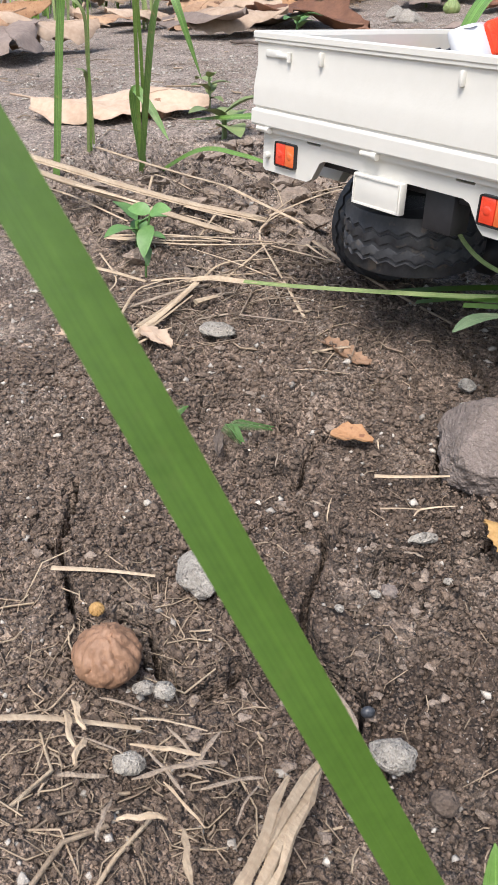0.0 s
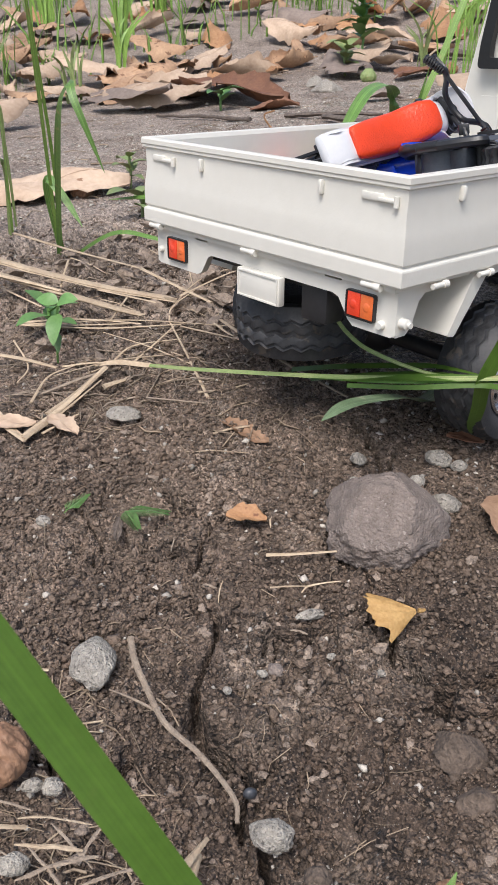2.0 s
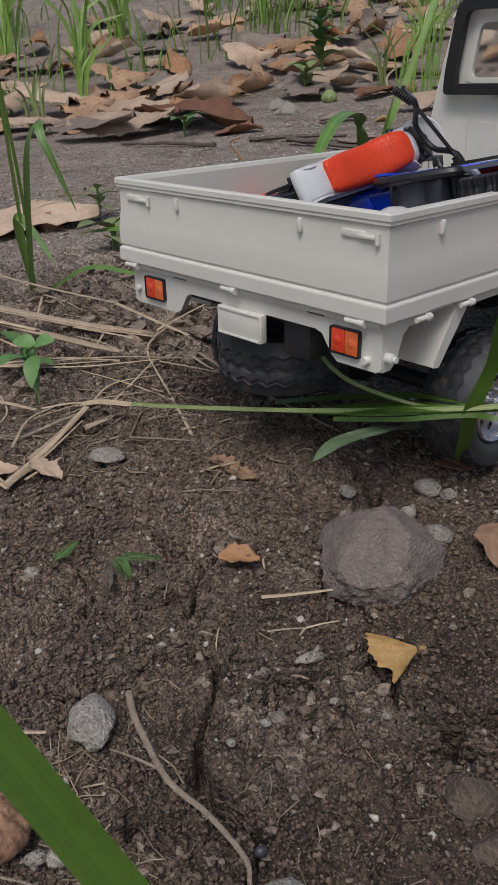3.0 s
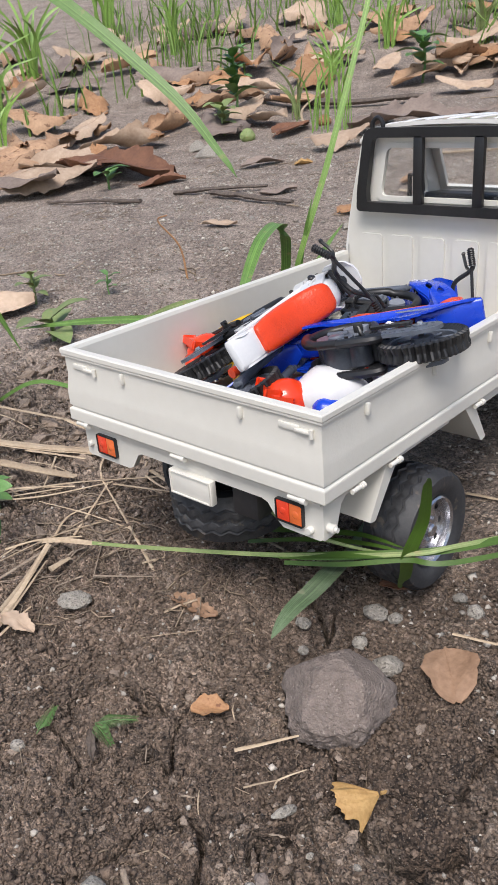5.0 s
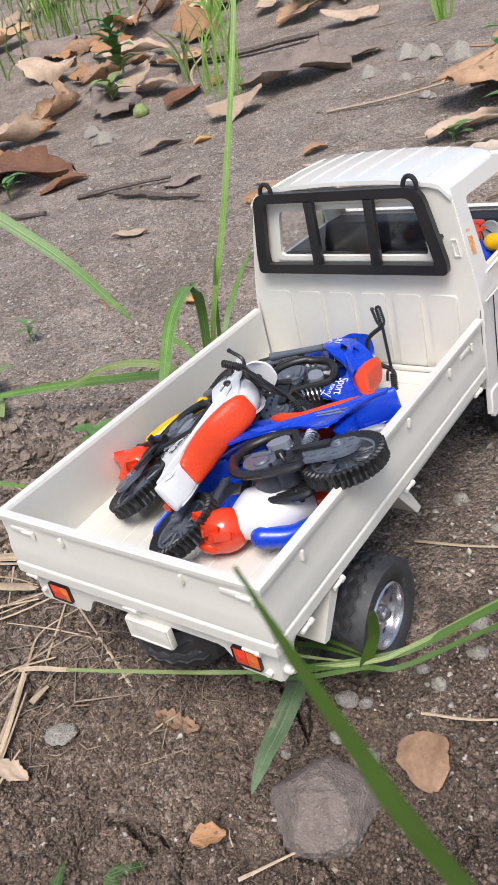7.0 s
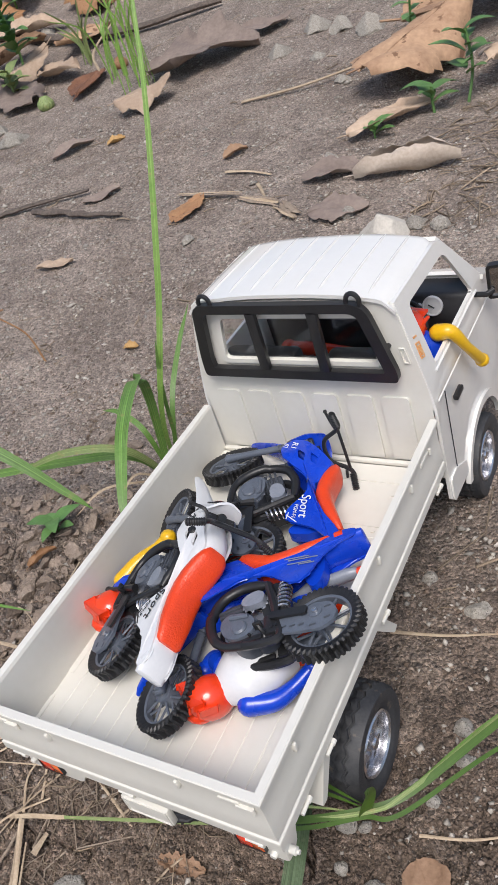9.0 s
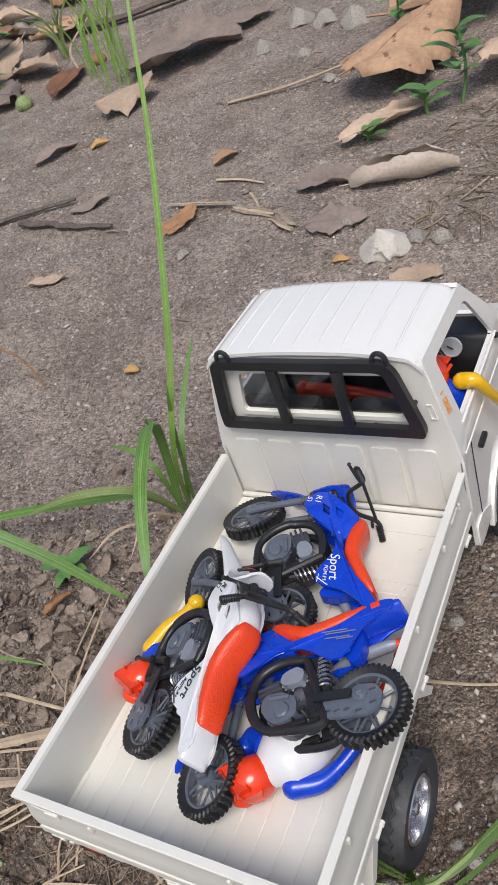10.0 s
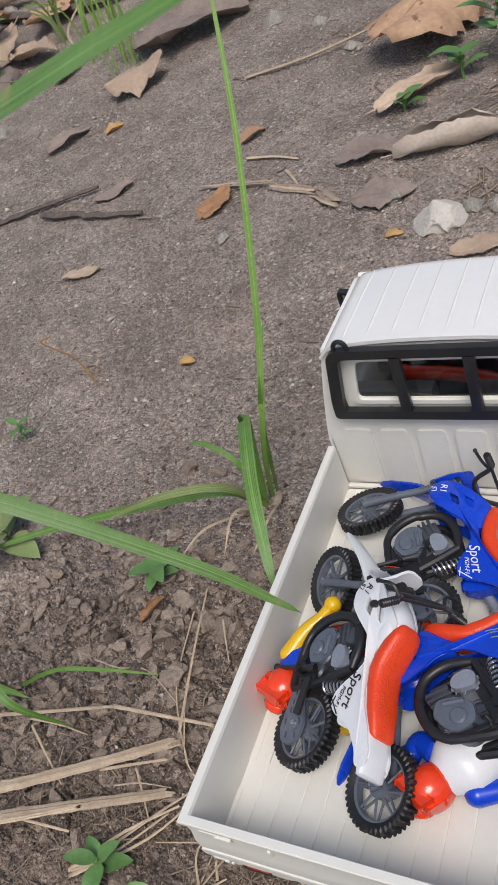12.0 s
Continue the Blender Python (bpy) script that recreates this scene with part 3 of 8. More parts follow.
def grid_mesh(name, xs, ys, fn):
    X, Y = np.meshgrid(xs, ys)
    Z = fn(X.ravel(), Y.ravel())
    nx, ny = len(xs), len(ys)
    me = bpy.data.meshes.new(name)
    idx = np.arange(nx * ny).reshape(ny, nx)
    q = np.stack([idx[:-1, :-1], idx[:-1, 1:], idx[1:, 1:], idx[1:, :-1]], -1).reshape(-1, 4)
    me.vertices.add(nx * ny)
    me.vertices.foreach_set("co", np.stack([X.ravel(), Y.ravel(), Z], -1).ravel())
    me.loops.add(q.size)
    me.loops.foreach_set("vertex_index", q.ravel())
    me.polygons.add(len(q))
    me.polygons.foreach_set("loop_start", np.arange(0, q.size, 4))
    me.update(calc_edges=True)
    me.polygons.foreach_set("use_smooth", np.ones(len(q), bool))
    return me


ground_mesh = grid_mesh("ground", spread(((-0.33, 0.0013), (-0.06, 0.0006), (0.19, 0.0011), (0.21, 0)), 30, 1.045), spread(((-0.195, 0.0006), (0.065, 0.0011), (0.18, 0)), 30, 1.045), surface)
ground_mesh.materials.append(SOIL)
ground = tagged(new("ground", ground_mesh), "dry brown cracked soil with grit and dust", "ground", kind="structure")


# ---- toy truck ----
truck = tagged(empty("toy_truck"), "ivory plastic toy pickup truck with an open cargo bed", "toy truck")
W, RIM, FLOOR, BED = 0.0735, 0.111, 0.0765, 0.2195
GATE = [(0.0, 0.111), (0.0005, 0.1104), (0.0005, 0.1086), (0.0001, 0.1081), (0.0001, 0.1072), (-0.0009, 0.1066), (-0.0010, 0.0985), (-0.0003, 0.0930), (0.0000, 0.0900), (0.0000, 0.0834),
        (-0.0007, 0.0829), (-0.0007, 0.0823), (0.0003, 0.0817), (0.0005, 0.0811), (0.0005, 0.0764), (0.0001, 0.0757), (-0.0040, 0.0757), (-0.0040, 0.1092), (-0.0034, 0.1108)]


def gate(name, ends, label):
    """One drop side: the gate's section swept between two ends; ends(off, z) gives both places."""
    bm = bmesh.new()
    rings = [[], []]
    for o, z in GATE:
        for ring, p in zip(rings, ends(o, z)):
            ring.append(bm.verts.new(p))
    k = len(GATE)
    for i in range(k):
        bm.faces.new((rings[0][i], rings[0][(i + 1) % k], rings[1][(i + 1) % k], rings[1][i]))
    bm.faces.new(rings[0]), bm.faces.new(rings[1][::-1])
    return part(name, bm, IVORY, truck, label, 14)


tailgate = gate("tailgate", lambda o, z: ((-W - o, -o, z), (W + o, -o, z)), "ivory ribbed tailgate")
side_left = gate("side_gate", lambda o, z: ((-W - o, -o, z), (-W - o, BED, z)), "ivory drop side")
side_right = gate("side_gate", lambda o, z: ((W + o, -o, z), (W + o, BED, z)), "ivory drop side")


def small_box(name, c, s, parent, material=IVORY, bev=0.0006, m=None):
    bm = bmesh.new()
    box(bm, c, s, bev, m)
    return part(name, bm, material, parent)


for x in (-0.0326, 0.0351):
    bm = bmesh.new()
    box(bm, (x, 0.0003, 0.1034), (0.0018, 0.0024, 0.0050), 0.0007)
    part("hook", bm, IVORY, tailgate)
for x, s in ((-0.0590, 1), (0.0612, 1)):
    bm = bmesh.new()
    box(bm, (x - 0.003, 0.0009, 0.1032), (0.0095, 0.0016, 0.0026), 0.0005)
    box(bm, (x + 0.0040, 0.0004, 0.1028), (0.0080, 0.0018, 0.0013), 0.0004)
    tube(bm, [(x + 0.0075, 0.0000, 0.1010), (x + 0.0075, 0.0000, 0.1044)], 0.0009, 8)
    part("latch", bm, IVORY, tailgate)
for g, sx in ((side_left, -1), (side_right, 1)):
    for y in (0.028, 0.0765, 0.125, 0.1735):
        bm = bmesh.new()
        box(bm, (sx * (W - 0.0003), y, 0.1034), (0.0024, 0.0020, 0.0050), 0.0007)
        part("hook", bm, IVORY, g)
    bm = bmesh.new()
    box(bm, (sx * (W - 0.0009), 0.196, 0.103), (0.0016, 0.012, 0.0024), 0.0005)
    tube(bm, [(sx * W, 0.203, 0.1010), (sx * W, 0.203, 0.1044)], 0.0009, 8)
    part("latch", bm, IVORY, g)
    for y in (0.020, 0.046, 0.116, 0.205):
        bm = bmesh.new()
        tube(bm, [(sx * (W + 0.0006), y - 0.004, 0.0742), (sx * (W + 0.0006), y + 0.004, 0.0742)], 0.0010, 10)
        tube(bm, [(sx * (W + 0.0006), y + 0.0015, 0.0742), (sx * (W + 0.0006), y + 0.0038, 0.0742)], 0.0014, 10)
        part("hinge", bm, IVORY, g)

# bed floor: boards with thin grooves, a raised panel at the cab end and a kerb against the cab
bm = bmesh.new()
box(bm, (0, 0.1095, FLOOR - 0.0016), (0.1405, 0.216, 0.0026))
bed_floor = part("bed_floor", bm, IVORY, truck, "ivory ribbed cargo floor")
for i in range(13):
    x = -0.0696 + 0.01071 * i
    bm = bmesh.new()
    box(bm, (x + 0.00535, 0.0825, FLOOR - 0.0006), (0.01050, 0.157, 0.0013), 0.0003, seg=1)
    part("board", bm, IVORY, bed_floor)
bm = bmesh.new()
box(bm, (0, 0.1895, FLOOR - 0.0006), (0.139, 0.0560, 0.0013), 0.0003, seg=1)
box(bm, (0, 0.2192, FLOOR + 0.0010), (0.139, 0.0030, 0.0026), 0.0006)
part("front_panel", bm, IVORY, bed_floor)
for x in (-0.036, 0.036):
    bm = bmesh.new()
    plate(bm, [rounded([(x - 0.027, 0.169), (x + 0.027, 0.169), (x + 0.027, 0.206), (x - 0.027, 0.206)], 0.004),
               rounded([(x - 0.024, 0.172), (x + 0.024, 0.172), (x + 0.024, 0.203), (x - 0.024, 0.203)], 0.003)], lambda u, v, w: (u, v, w), FLOOR - 0.0001, FLOOR + 0.0005)
    part("raised_border", bm, IVORY, bed_floor)
for x, y in ((-0.05, 0.166), (0.05, 0.166), (0.052, 0.194), (-0.052, 0.194)):
    bm = bmesh.new()
    tube(bm, [(x, y, FLOOR - 0.001), (x, y, FLOOR + 0.0006)], 0.0013, 10)
    part("stud", bm, IVORY, bed_floor)

# apron below the tailgate
bm = bmesh.new()
out = [(-0.0700, 0.0770), (-0.0700, 0.0585), (-0.0680, 0.0575), (-0.0405, 0.0575), (-0.0375, 0.0590), (-0.0330, 0.0660), (-0.0305, 0.0672), (0.0400, 0.0672),
       (0.0430, 0.0662), (0.0480, 0.0592), (0.0505, 0.0573), (0.0680, 0.0573), (0.0700, 0.0585), (0.0700, 0.0770)]
slots = [rounded([(x - 0.0042, 0.0722), (x + 0.0042, 0.0722), (x + 0.0042, 0.0742), (x - 0.0042, 0.0742)], 0.0006, 2) for x in (-0.0375, 0.0400)]
plate(bm, [out] + slots, lambda u, v, w: (u, w, v), 0.0010, 0.0040)
apron = part("apron", bm, IVORY, truck, "ivory rear apron")
apron.location.y = 0.0025
for sx in (-1, 1):
    bm = bmesh.new()
    plate(bm, [[(0.0042, 0.077), (0.0042, 0.0575), (0.0090, 0.0575), (0.0120, 0.0600), (0.0150, 0.0685), (0.0180, 0.0710), (0.0300, 0.0712), (0.0300, 0.077)]],
          lambda u, v, w, sx=sx: (sx * w, u, v), 0.0672, 0.0698)
    part("side_skirt", bm, IVORY, truck)
    for y0, k in ((0.0200, 1), (0.1380, -1)):
        bm = bmesh.new()
        plate(bm, [rounded([(y0 + k * 0.0240, 0.0762), (y0 + k * 0.0100, 0.0532), (y0 + k * 0.0143, 0.0523), (y0 + k * 0.0325, 0.0762)], 0.0010, 2)],
              lambda u, v, w, sx=sx: (sx * w, u, v), 0.0500, 0.0722)
        part("mud_guard", bm, IVORY, truck)
    bm = bmesh.new()
    plate(bm, [[(0.044, 0.0768), (0.044, 0.0715), (0.096, 0.0715), (0.096, 0.0768)]], lambda u, v, w, sx=sx: (sx * w, u, v), 0.0660, 0.0700)
    plate(bm, [[(0.118, 0.0768), (0.118, 0.0690), (0.216, 0.0690), (0.216, 0.0768)]], lambda u, v, w, sx=sx: (sx * w, u, v), 0.0660, 0.0700)
    part("sill_rail", bm, IVORY, truck)
for x, z, r in ((0.0640, 0.0610, 0.0016), (-0.0662, 0.0640, 0.0014)):
    bm = bmesh.new()
    tube(bm, [(x, 0.0014, z), (x, -0.0006, z), (x, -0.0010, z)], [r, r, r * 0.8], 14)
    part("knob", bm, IVORY, apron)
bm = bmesh.new()
tube(bm, [(0.0695, 0.004, 0.0625), (0.0728, 0.004, 0.0625), (0.0732, 0.004, 0.0625)], [0.0019, 0.0019, 0.0012], 14)
tube(bm, [(0.0730, 0.004, 0.0625), (0.0742, 0.004, 0.0625)], 0.0011, 10)
part("knob", bm, IVORY, apron)
for x in (-0.0665, -0.0030, 0.0605):
    bm = bmesh.new()
    tube(bm, [(x - 0.0040, 0.0004, 0.0745), (x + 0.0040, 0.0004, 0.0745)], 0.0011, 10)
    tube(bm, [(x + 0.0020, 0.0004, 0.0745), (x + 0.0044, 0.0004, 0.0745)], 0.0015, 10)
    box(bm, (x - 0.0012, 0.0014, 0.0752), (0.0056, 0.0020, 0.0022), 0.0004)
    part("hinge", bm, IVORY, tailgate)
for x in (-0.0538, 0.0546):
    bm = bmesh.new()
    outer = rounded([(x - 0.0067, 0.0608), (x + 0.0067, 0.0608), (x + 0.0067, 0.0707), (x - 0.0067, 0.0707)], 0.0012)
    inner = rounded([(x - 0.0062, 0.0613), (x + 0.0062, 0.0613), (x + 0.0062, 0.0702), (x - 0.0062, 0.0702)], 0.0008)
    plate(bm, [outer, inner], lambda u, v, w: (u, w, v), -0.0006, 0.0018)
    lamp = part("tail_light", bm, BLACK, apron, "red and amber tail light in a black frame")
    for name, cx, m in (("red_lens", x - 0.0031, RED_LENS), ("amber_lens", x + 0.0031, AMBER_LENS)):
        bm = bmesh.new()
        box(bm, (cx, 0.0005, 0.06575), (0.0060, 0.0018, 0.0087), 0.0004)
        ball(bm, (cx, -0.0003, 0.06575), (0.0018, 0.0004, 0.0018), sub=2)
        part(name, bm, m, lamp)
bm = bmesh.new()
box(bm, (0.0022, 0.0022, 0.0616), (0.0250, 0.0032, 0.0113), 0.0005)
plate(bm, [[(-0.0096, 0.0563), (0.0140, 0.0563), (0.0140, 0.0669), (-0.0096, 0.0669)], [(-0.0090, 0.0569), (0.0134, 0.0569), (0.0134, 0.0663), (-0.0090, 0.0663)]],
      lambda u, v, w: (u, w, v), 0.0001, 0.0007)
part("plate_holder", bm, IVORY, truck, "blank ivory plate holder")

# wheels
TYRE = [(0.0168, -0.0085), (0.0185, -0.0104), (0.0230, -0.0118), (0.0270, -0.0116), (0.0286, -0.0100), (0.0290, -0.0072), (0.0290, -0.0062), (0.0280, -0.0058), (0.0280, -0.0048), (0.0291, -0.0044),
        (0.0291, -0.0012), (0.0281, -0.0008), (0.0281, 0.0008), (0.0291, 0.0012), (0.0291, 0.0044), (0.0280, 0.0048), (0.0280, 0.0058), (0.0290, 0.0062), (0.0290, 0.0072), (0.0286, 0.0100), (0.0270, 0.0116), (0.0230, 0.0118), (0.0185, 0.0104), (0.0168, 0.0085)]


def tyre_wave(i, k, r, h):
    if 6 <= i <= 17:
        h += (0.0009, 0.0, -0.0009, 0.0)[k % 4]
    if i in (4, 5, 18, 19) and k % 2:
        r -= 0.0016
    if i in (9, 10, 13, 14) and k % 4 == 1:
        r -= 0.0009
    return r, h


def truck_wheel(name, m, label):
    """A tyre with wavy tread grooves, and its pressed steel style rim with eight round holes; the outer face is +z."""
    bm = bmesh.new()
    lathe(bm, TYRE, 96, m, tyre_wave)
    tyre = part(name, bm, RUBBER, truck, label, 50)
    bm = bmesh.new()
    lathe(bm, [(0.0172, -0.0095), (0.0172, 0.0100), (0.0164, 0.0108), (0.0154, 0.0098), (0.0148, 0.0070), (0.0150, -0.0095)], 40, m)
    ring = [(0.0150 * math.cos(a), 0.0150 * math.sin(a)) for a in np.linspace(0, 2 * math.pi, 40, endpoint=False)]
    holes = []
    for k in range(8):
        a = k * math.pi / 4
        holes.append([(0.0112 * math.cos(a) + 0.0019 * math.cos(t), 0.0112 * math.sin(a) + 0.0019 * math.sin(t)) for t in np.linspace(0, 2 * math.pi, 10, endpoint=False)])
    plate(bm, [ring] + holes, lambda u, v, w: m @ Vector((u, v, w - 0.10 * max(0, math.hypot(u, v) - 0.009))), 0.0052, 0.0066)
    lathe(bm, [(0.0001, 0.0100), (0.0026, 0.0098), (0.0034, 0.0088), (0.0036, 0.0060), (0.0001, 0.0060)], 20, m, closed=False)
    for k in range(5):
        a = k * 2 * math.pi / 5
        p = Vector((0.0056 * math.cos(a), 0.0056 * math.sin(a), 0.006))
        tube(bm, [m @ p, m @ (p + Vector((0, 0, 0.0022)))], 0.0009, 6)
    part("rim", bm, CHROME, tyre, "silver rim with round holes", 30)
    bm = bmesh.new()
    lathe(bm, [(0.0001, -0.002), (0.0150, -0.002), (0.0150, -0.004), (0.0001, -0.004)], 24, m, closed=False)
    part("brake_drum", bm, DARK, tyre)
    return tyre


for sx in (1, -1):
    turn = Matrix.Rotation(radians(90 * sx), 4, "Y")
    for y in (0.0780, 0.290):
        truck_wheel("wheel", Matrix.Translation((sx * 0.0645, y, 0.0262)) @ turn @ Matrix.Scale(0.965, 4), "black rubber tyre with a wavy tread")
truck_wheel("spare_wheel", Matrix.Translation((-0.0085, 0.0365, 0.0415)) @ Matrix.Rotation(radians(183), 4, "X"), "black rubber spare wheel slung under the bed")

# underside
for x in (-0.026, 0.026):
    small_box("chassis_rail", (x, 0.185, 0.060), (0.006, 0.31, 0.010), truck, DARK)
for y in (0.079, 0.287):
    bm = bmesh.new()
    tube(bm, [(-0.056, y, 0.0255), (-0.012, y, 0.0262), (0.012, y, 0.0262), (0.056, y, 0.0255)], 0.0036, 10)
    ball(bm, (0.0, y, 0.027), (0.010, 0.011, 0.010))
    part("axle", bm, DARK, truck)
bm = bmesh.new()
tube(bm, [(0, 0.085, 0.03), (0, 0.19, 0.045), (0, 0.28, 0.03)], 0.0022, 8)
part("drive_shaft", bm, DARK, truck)
small_box("gear_box", (0, 0.19, 0.05), (0.036, 0.045, 0.026), truck, DARK, 0.003)
small_box("bed_beam", (0.0, 0.012, 0.0685), (0.118, 0.006, 0.010), truck, DARK, 0.001)
small_box("tow_bracket", (0.027, 0.012, 0.060), (0.014, 0.010, 0.016), truck, DARK, 0.0015)
small_box("bed_beam", (0.0, 0.10, 0.069), (0.118, 0.16, 0.006), truck, DARK, 0.001)

# cab
chassis = set(truck.children)


def half(z):
    """The cab's half width at a height: straight flanks, leaning in above the belt line."""
    return 0.0735 if z < 0.114 else 0.0735 - 0.0135 * ((z - 0.114) / 0.067) ** 1.15


def belt(poly, step=0.008):
    """Cuts long edges, so that a piece can follow the cab's lean."""
    out = []
    for i, a in enumerate(poly):
        a, b = Vector(a), Vector(poly[(i + 1) % len(poly)])
        k = max(1, int((b - a).length / step))
        out += [tuple(a.lerp(b, j / k)) for j in range(k)]
    return out


bm = bmesh.new()
back = [(-0.0715, 0.066), (0.0715, 0.066), (0.0718, 0.114), (0.0702, 0.130), (0.0662, 0.150), (0.0615, 0.172), (0.0585, 0.1795), (0.052, 0.1822), (-0.052, 0.1822), (-0.0585, 0.1795), (-0.0615, 0.172), (-0.0662, 0.150), (-0.0702, 0.130), (-0.0718, 0.114)]
pane = rounded([(-0.0475, 0.1445), (0.0475, 0.1445), (0.0430, 0.1720), (-0.0430, 0.1720)], 0.004)
plate(bm, [back, pane], lambda u, v, w: (u, w, v), 0.2200, 0.2225)
cab_back = part("cab_back", bm, IVORY, truck, "ivory cab back with a window and pressed panels")
bm = bmesh.new()
lip = rounded([(-0.0500, 0.1420), (0.0500, 0.1420), (0.0452, 0.1745), (-0.0452, 0.1745)], 0.005)
plate(bm, [lip, rounded([(-0.0470, 0.1448), (0.0470, 0.1448), (0.0426, 0.1717), (-0.0426, 0.1717)], 0.004)], lambda u, v, w: (u, w, v), 0.2188, 0.2206)
part("window_lip", bm, IVORY, cab_back)
bm = bmesh.new()
plate(bm, [pane], lambda u, v, w: (u, w, v), 0.2208, 0.2214)
rear_pane = part("rear_window", bm, GLASS, cab_back, "clear plastic rear window")
rear_pane.visible_shadow = False
for i in range(6):
    x = -0.0620 + 0.02115 * i
    bm = bmesh.new()
    plate(bm, [rounded([(x, 0.0785), (x + 0.0158, 0.0785), (x + 0.0158, 0.1222), (x, 0.1222)], [0.0003, 0.0003, 0.0026, 0.0026])], lambda u, v, w: (u, w, v), 0.2186, 0.2206)
    bmesh.ops.bevel(bm, geom=[e for e in bm.edges if len(e.link_faces) == 2 and e.calc_face_angle(0) > 1.2], offset=0.0004, segments=1, affect="EDGES")
    part("panel", bm, IVORY, cab_back)
bm = bmesh.new()
plate(bm, [[(0.0605, 0.1440), (0.0640, 0.1440), (0.0620, 0.1535), (0.0590, 0.1535)], [(0.0611, 0.1446), (0.0634, 0.1446), (0.0616, 0.1529), (0.0594, 0.1529)]], lambda u, v, w: (u, w, v), 0.2192, 0.2206)
part("vent", bm, IVORY, cab_back)

arch = [(0.287 + 0.0360 * math.cos(a), 0.0300 + 0.0360 * math.sin(a)) for a in np.linspace(radians(25), radians(155), 14)]
flank = [(0.2200, 0.0500), (0.2200, 0.1140), (0.2203, 0.1500), (0.2215, 0.1790), (0.2880, 0.1770), (0.2960, 0.1735), (0.3300, 0.1330), (0.3520, 0.1250), (0.3620, 0.1080), (0.3660, 0.0800), (0.3660, 0.0480), (0.3250, 0.0460)] + arch + [(0.2480, 0.0480)]
hole = rounded([(0.2370, 0.1325), (0.3120, 0.1325), (0.2925, 0.1680), (0.2345, 0.1705)], [0.002, 0.003, 0.006, 0.004])
for sx in (-1, 1):
    bm = bmesh.new()
    plate(bm, [belt(flank), belt(hole, 0.006)], lambda u, v, w, sx=sx: (sx * (half(v) - w), u, v), 0.0, 0.0022)
    side = part("cab_side", bm, ROOFM, truck, "white cab side with an open window")
    bm = bmesh.new()
    tube(bm, [(sx * (half(z) + 0.0002), y, z) for y, z in curve_pts([(0.2340, 0.1300), (0.27, 0.1300), (0.3160, 0.1300)], 4)], 0.0007, 8)
    tube(bm, [(sx * 0.0735, y, 0.1175) for y in (0.224, 0.26, 0.30, 0.34)], 0.0005, 8)
    part("belt_moulding", bm, ROOFM, side)
    bm = bmesh.new()
    flare = [(0.287 + r * math.cos(a), 0.0300 + r * math.sin(a)) for r, s in ((0.0400, 1), (0.0352, -1)) for a in list(np.linspace(radians(10), radians(170), 18))[::s]]
    plate(bm, [flare], lambda u, v, w, sx=sx: (sx * w, u, v), 0.0725, 0.0755)
    bmesh.ops.bevel(bm, geom=[e for e in bm.edges if len(e.link_faces) == 2 and e.calc_face_angle(0) > 1.2], offset=0.0012, segments=2, affect="EDGES")
    part("wheel_arch", bm, ROOFM, side)
    bm = bmesh.new()
    plate(bm, [rounded([(0.2215, 0.0470), (0.2215, 0.0640), (0.2320, 0.0640), (0.2500, 0.0540), (0.2500, 0.0450)], 0.002, 3)], lambda u, v, w, sx=sx: (sx * w, u, v), 0.0725, 0.0745)
    part("sill", bm, ROOFM, side)
    bm = bmesh.new()
    box(bm, (sx * 0.0748, 0.2515, 0.1030), (0.0032, 0.0115, 0.0034), 0.0009)
    part("door_handle", bm, BLACK, side, "black door handle")
    bm = bmesh.new()
    tube(bm, [(sx * 0.0737, 0.2345, z) for z in (0.060, 0.09, 0.1165)], 0.00035, 6)
    part("door_seam", bm, DARK, side)
    arm = bmesh.new()
    tube(arm, [(sx * 0.0715, 0.3130, 0.1290), (sx * 0.0765, 0.3180, 0.1260), (sx * 0.0790, 0.3230, 0.1260)], 0.0018, 8)
    plate(arm, [rounded([(0.0765, 0.1205), (0.0935, 0.1205), (0.0935, 0.1425), (0.0765, 0.1425)], 0.002), rounded([(0.0783, 0.1223), (0.0917, 0.1223), (0.0917, 0.1407), (0.0783, 0.1407)], 0.0012)],
          lambda u, v, w, sx=sx: (sx * u, 0.3230 + w + (u - 0.0765) * 0.25, v), -0.0015, 0.0035)
    mirror = part("wing_mirror", arm, BLACK, truck, "black wing mirror")
    bm = bmesh.new()
    plate(bm, [[(0.0781, 0.1221), (0.0919, 0.1221), (0.0919, 0.1409), (0.0781, 0.1409)]], lambda u, v, w, sx=sx: (sx * u, 0.3230 + w + (u - 0.0765) * 0.25, v), 0.0, 0.0012)
    part("mirror_glass", bm, MIRROR, mirror)


def roof_z(x, y):
    a, b = abs(x) / 0.0612, (y - 0.2185) / 0.0765
    return 0.1812 + 0.0052 * (1 - a ** 2.6) - 0.0052 * max(0, a - 0.9) * 10 - 0.0030 * b ** 2 - 0.006 * max(0, b - 0.93) / 0.07


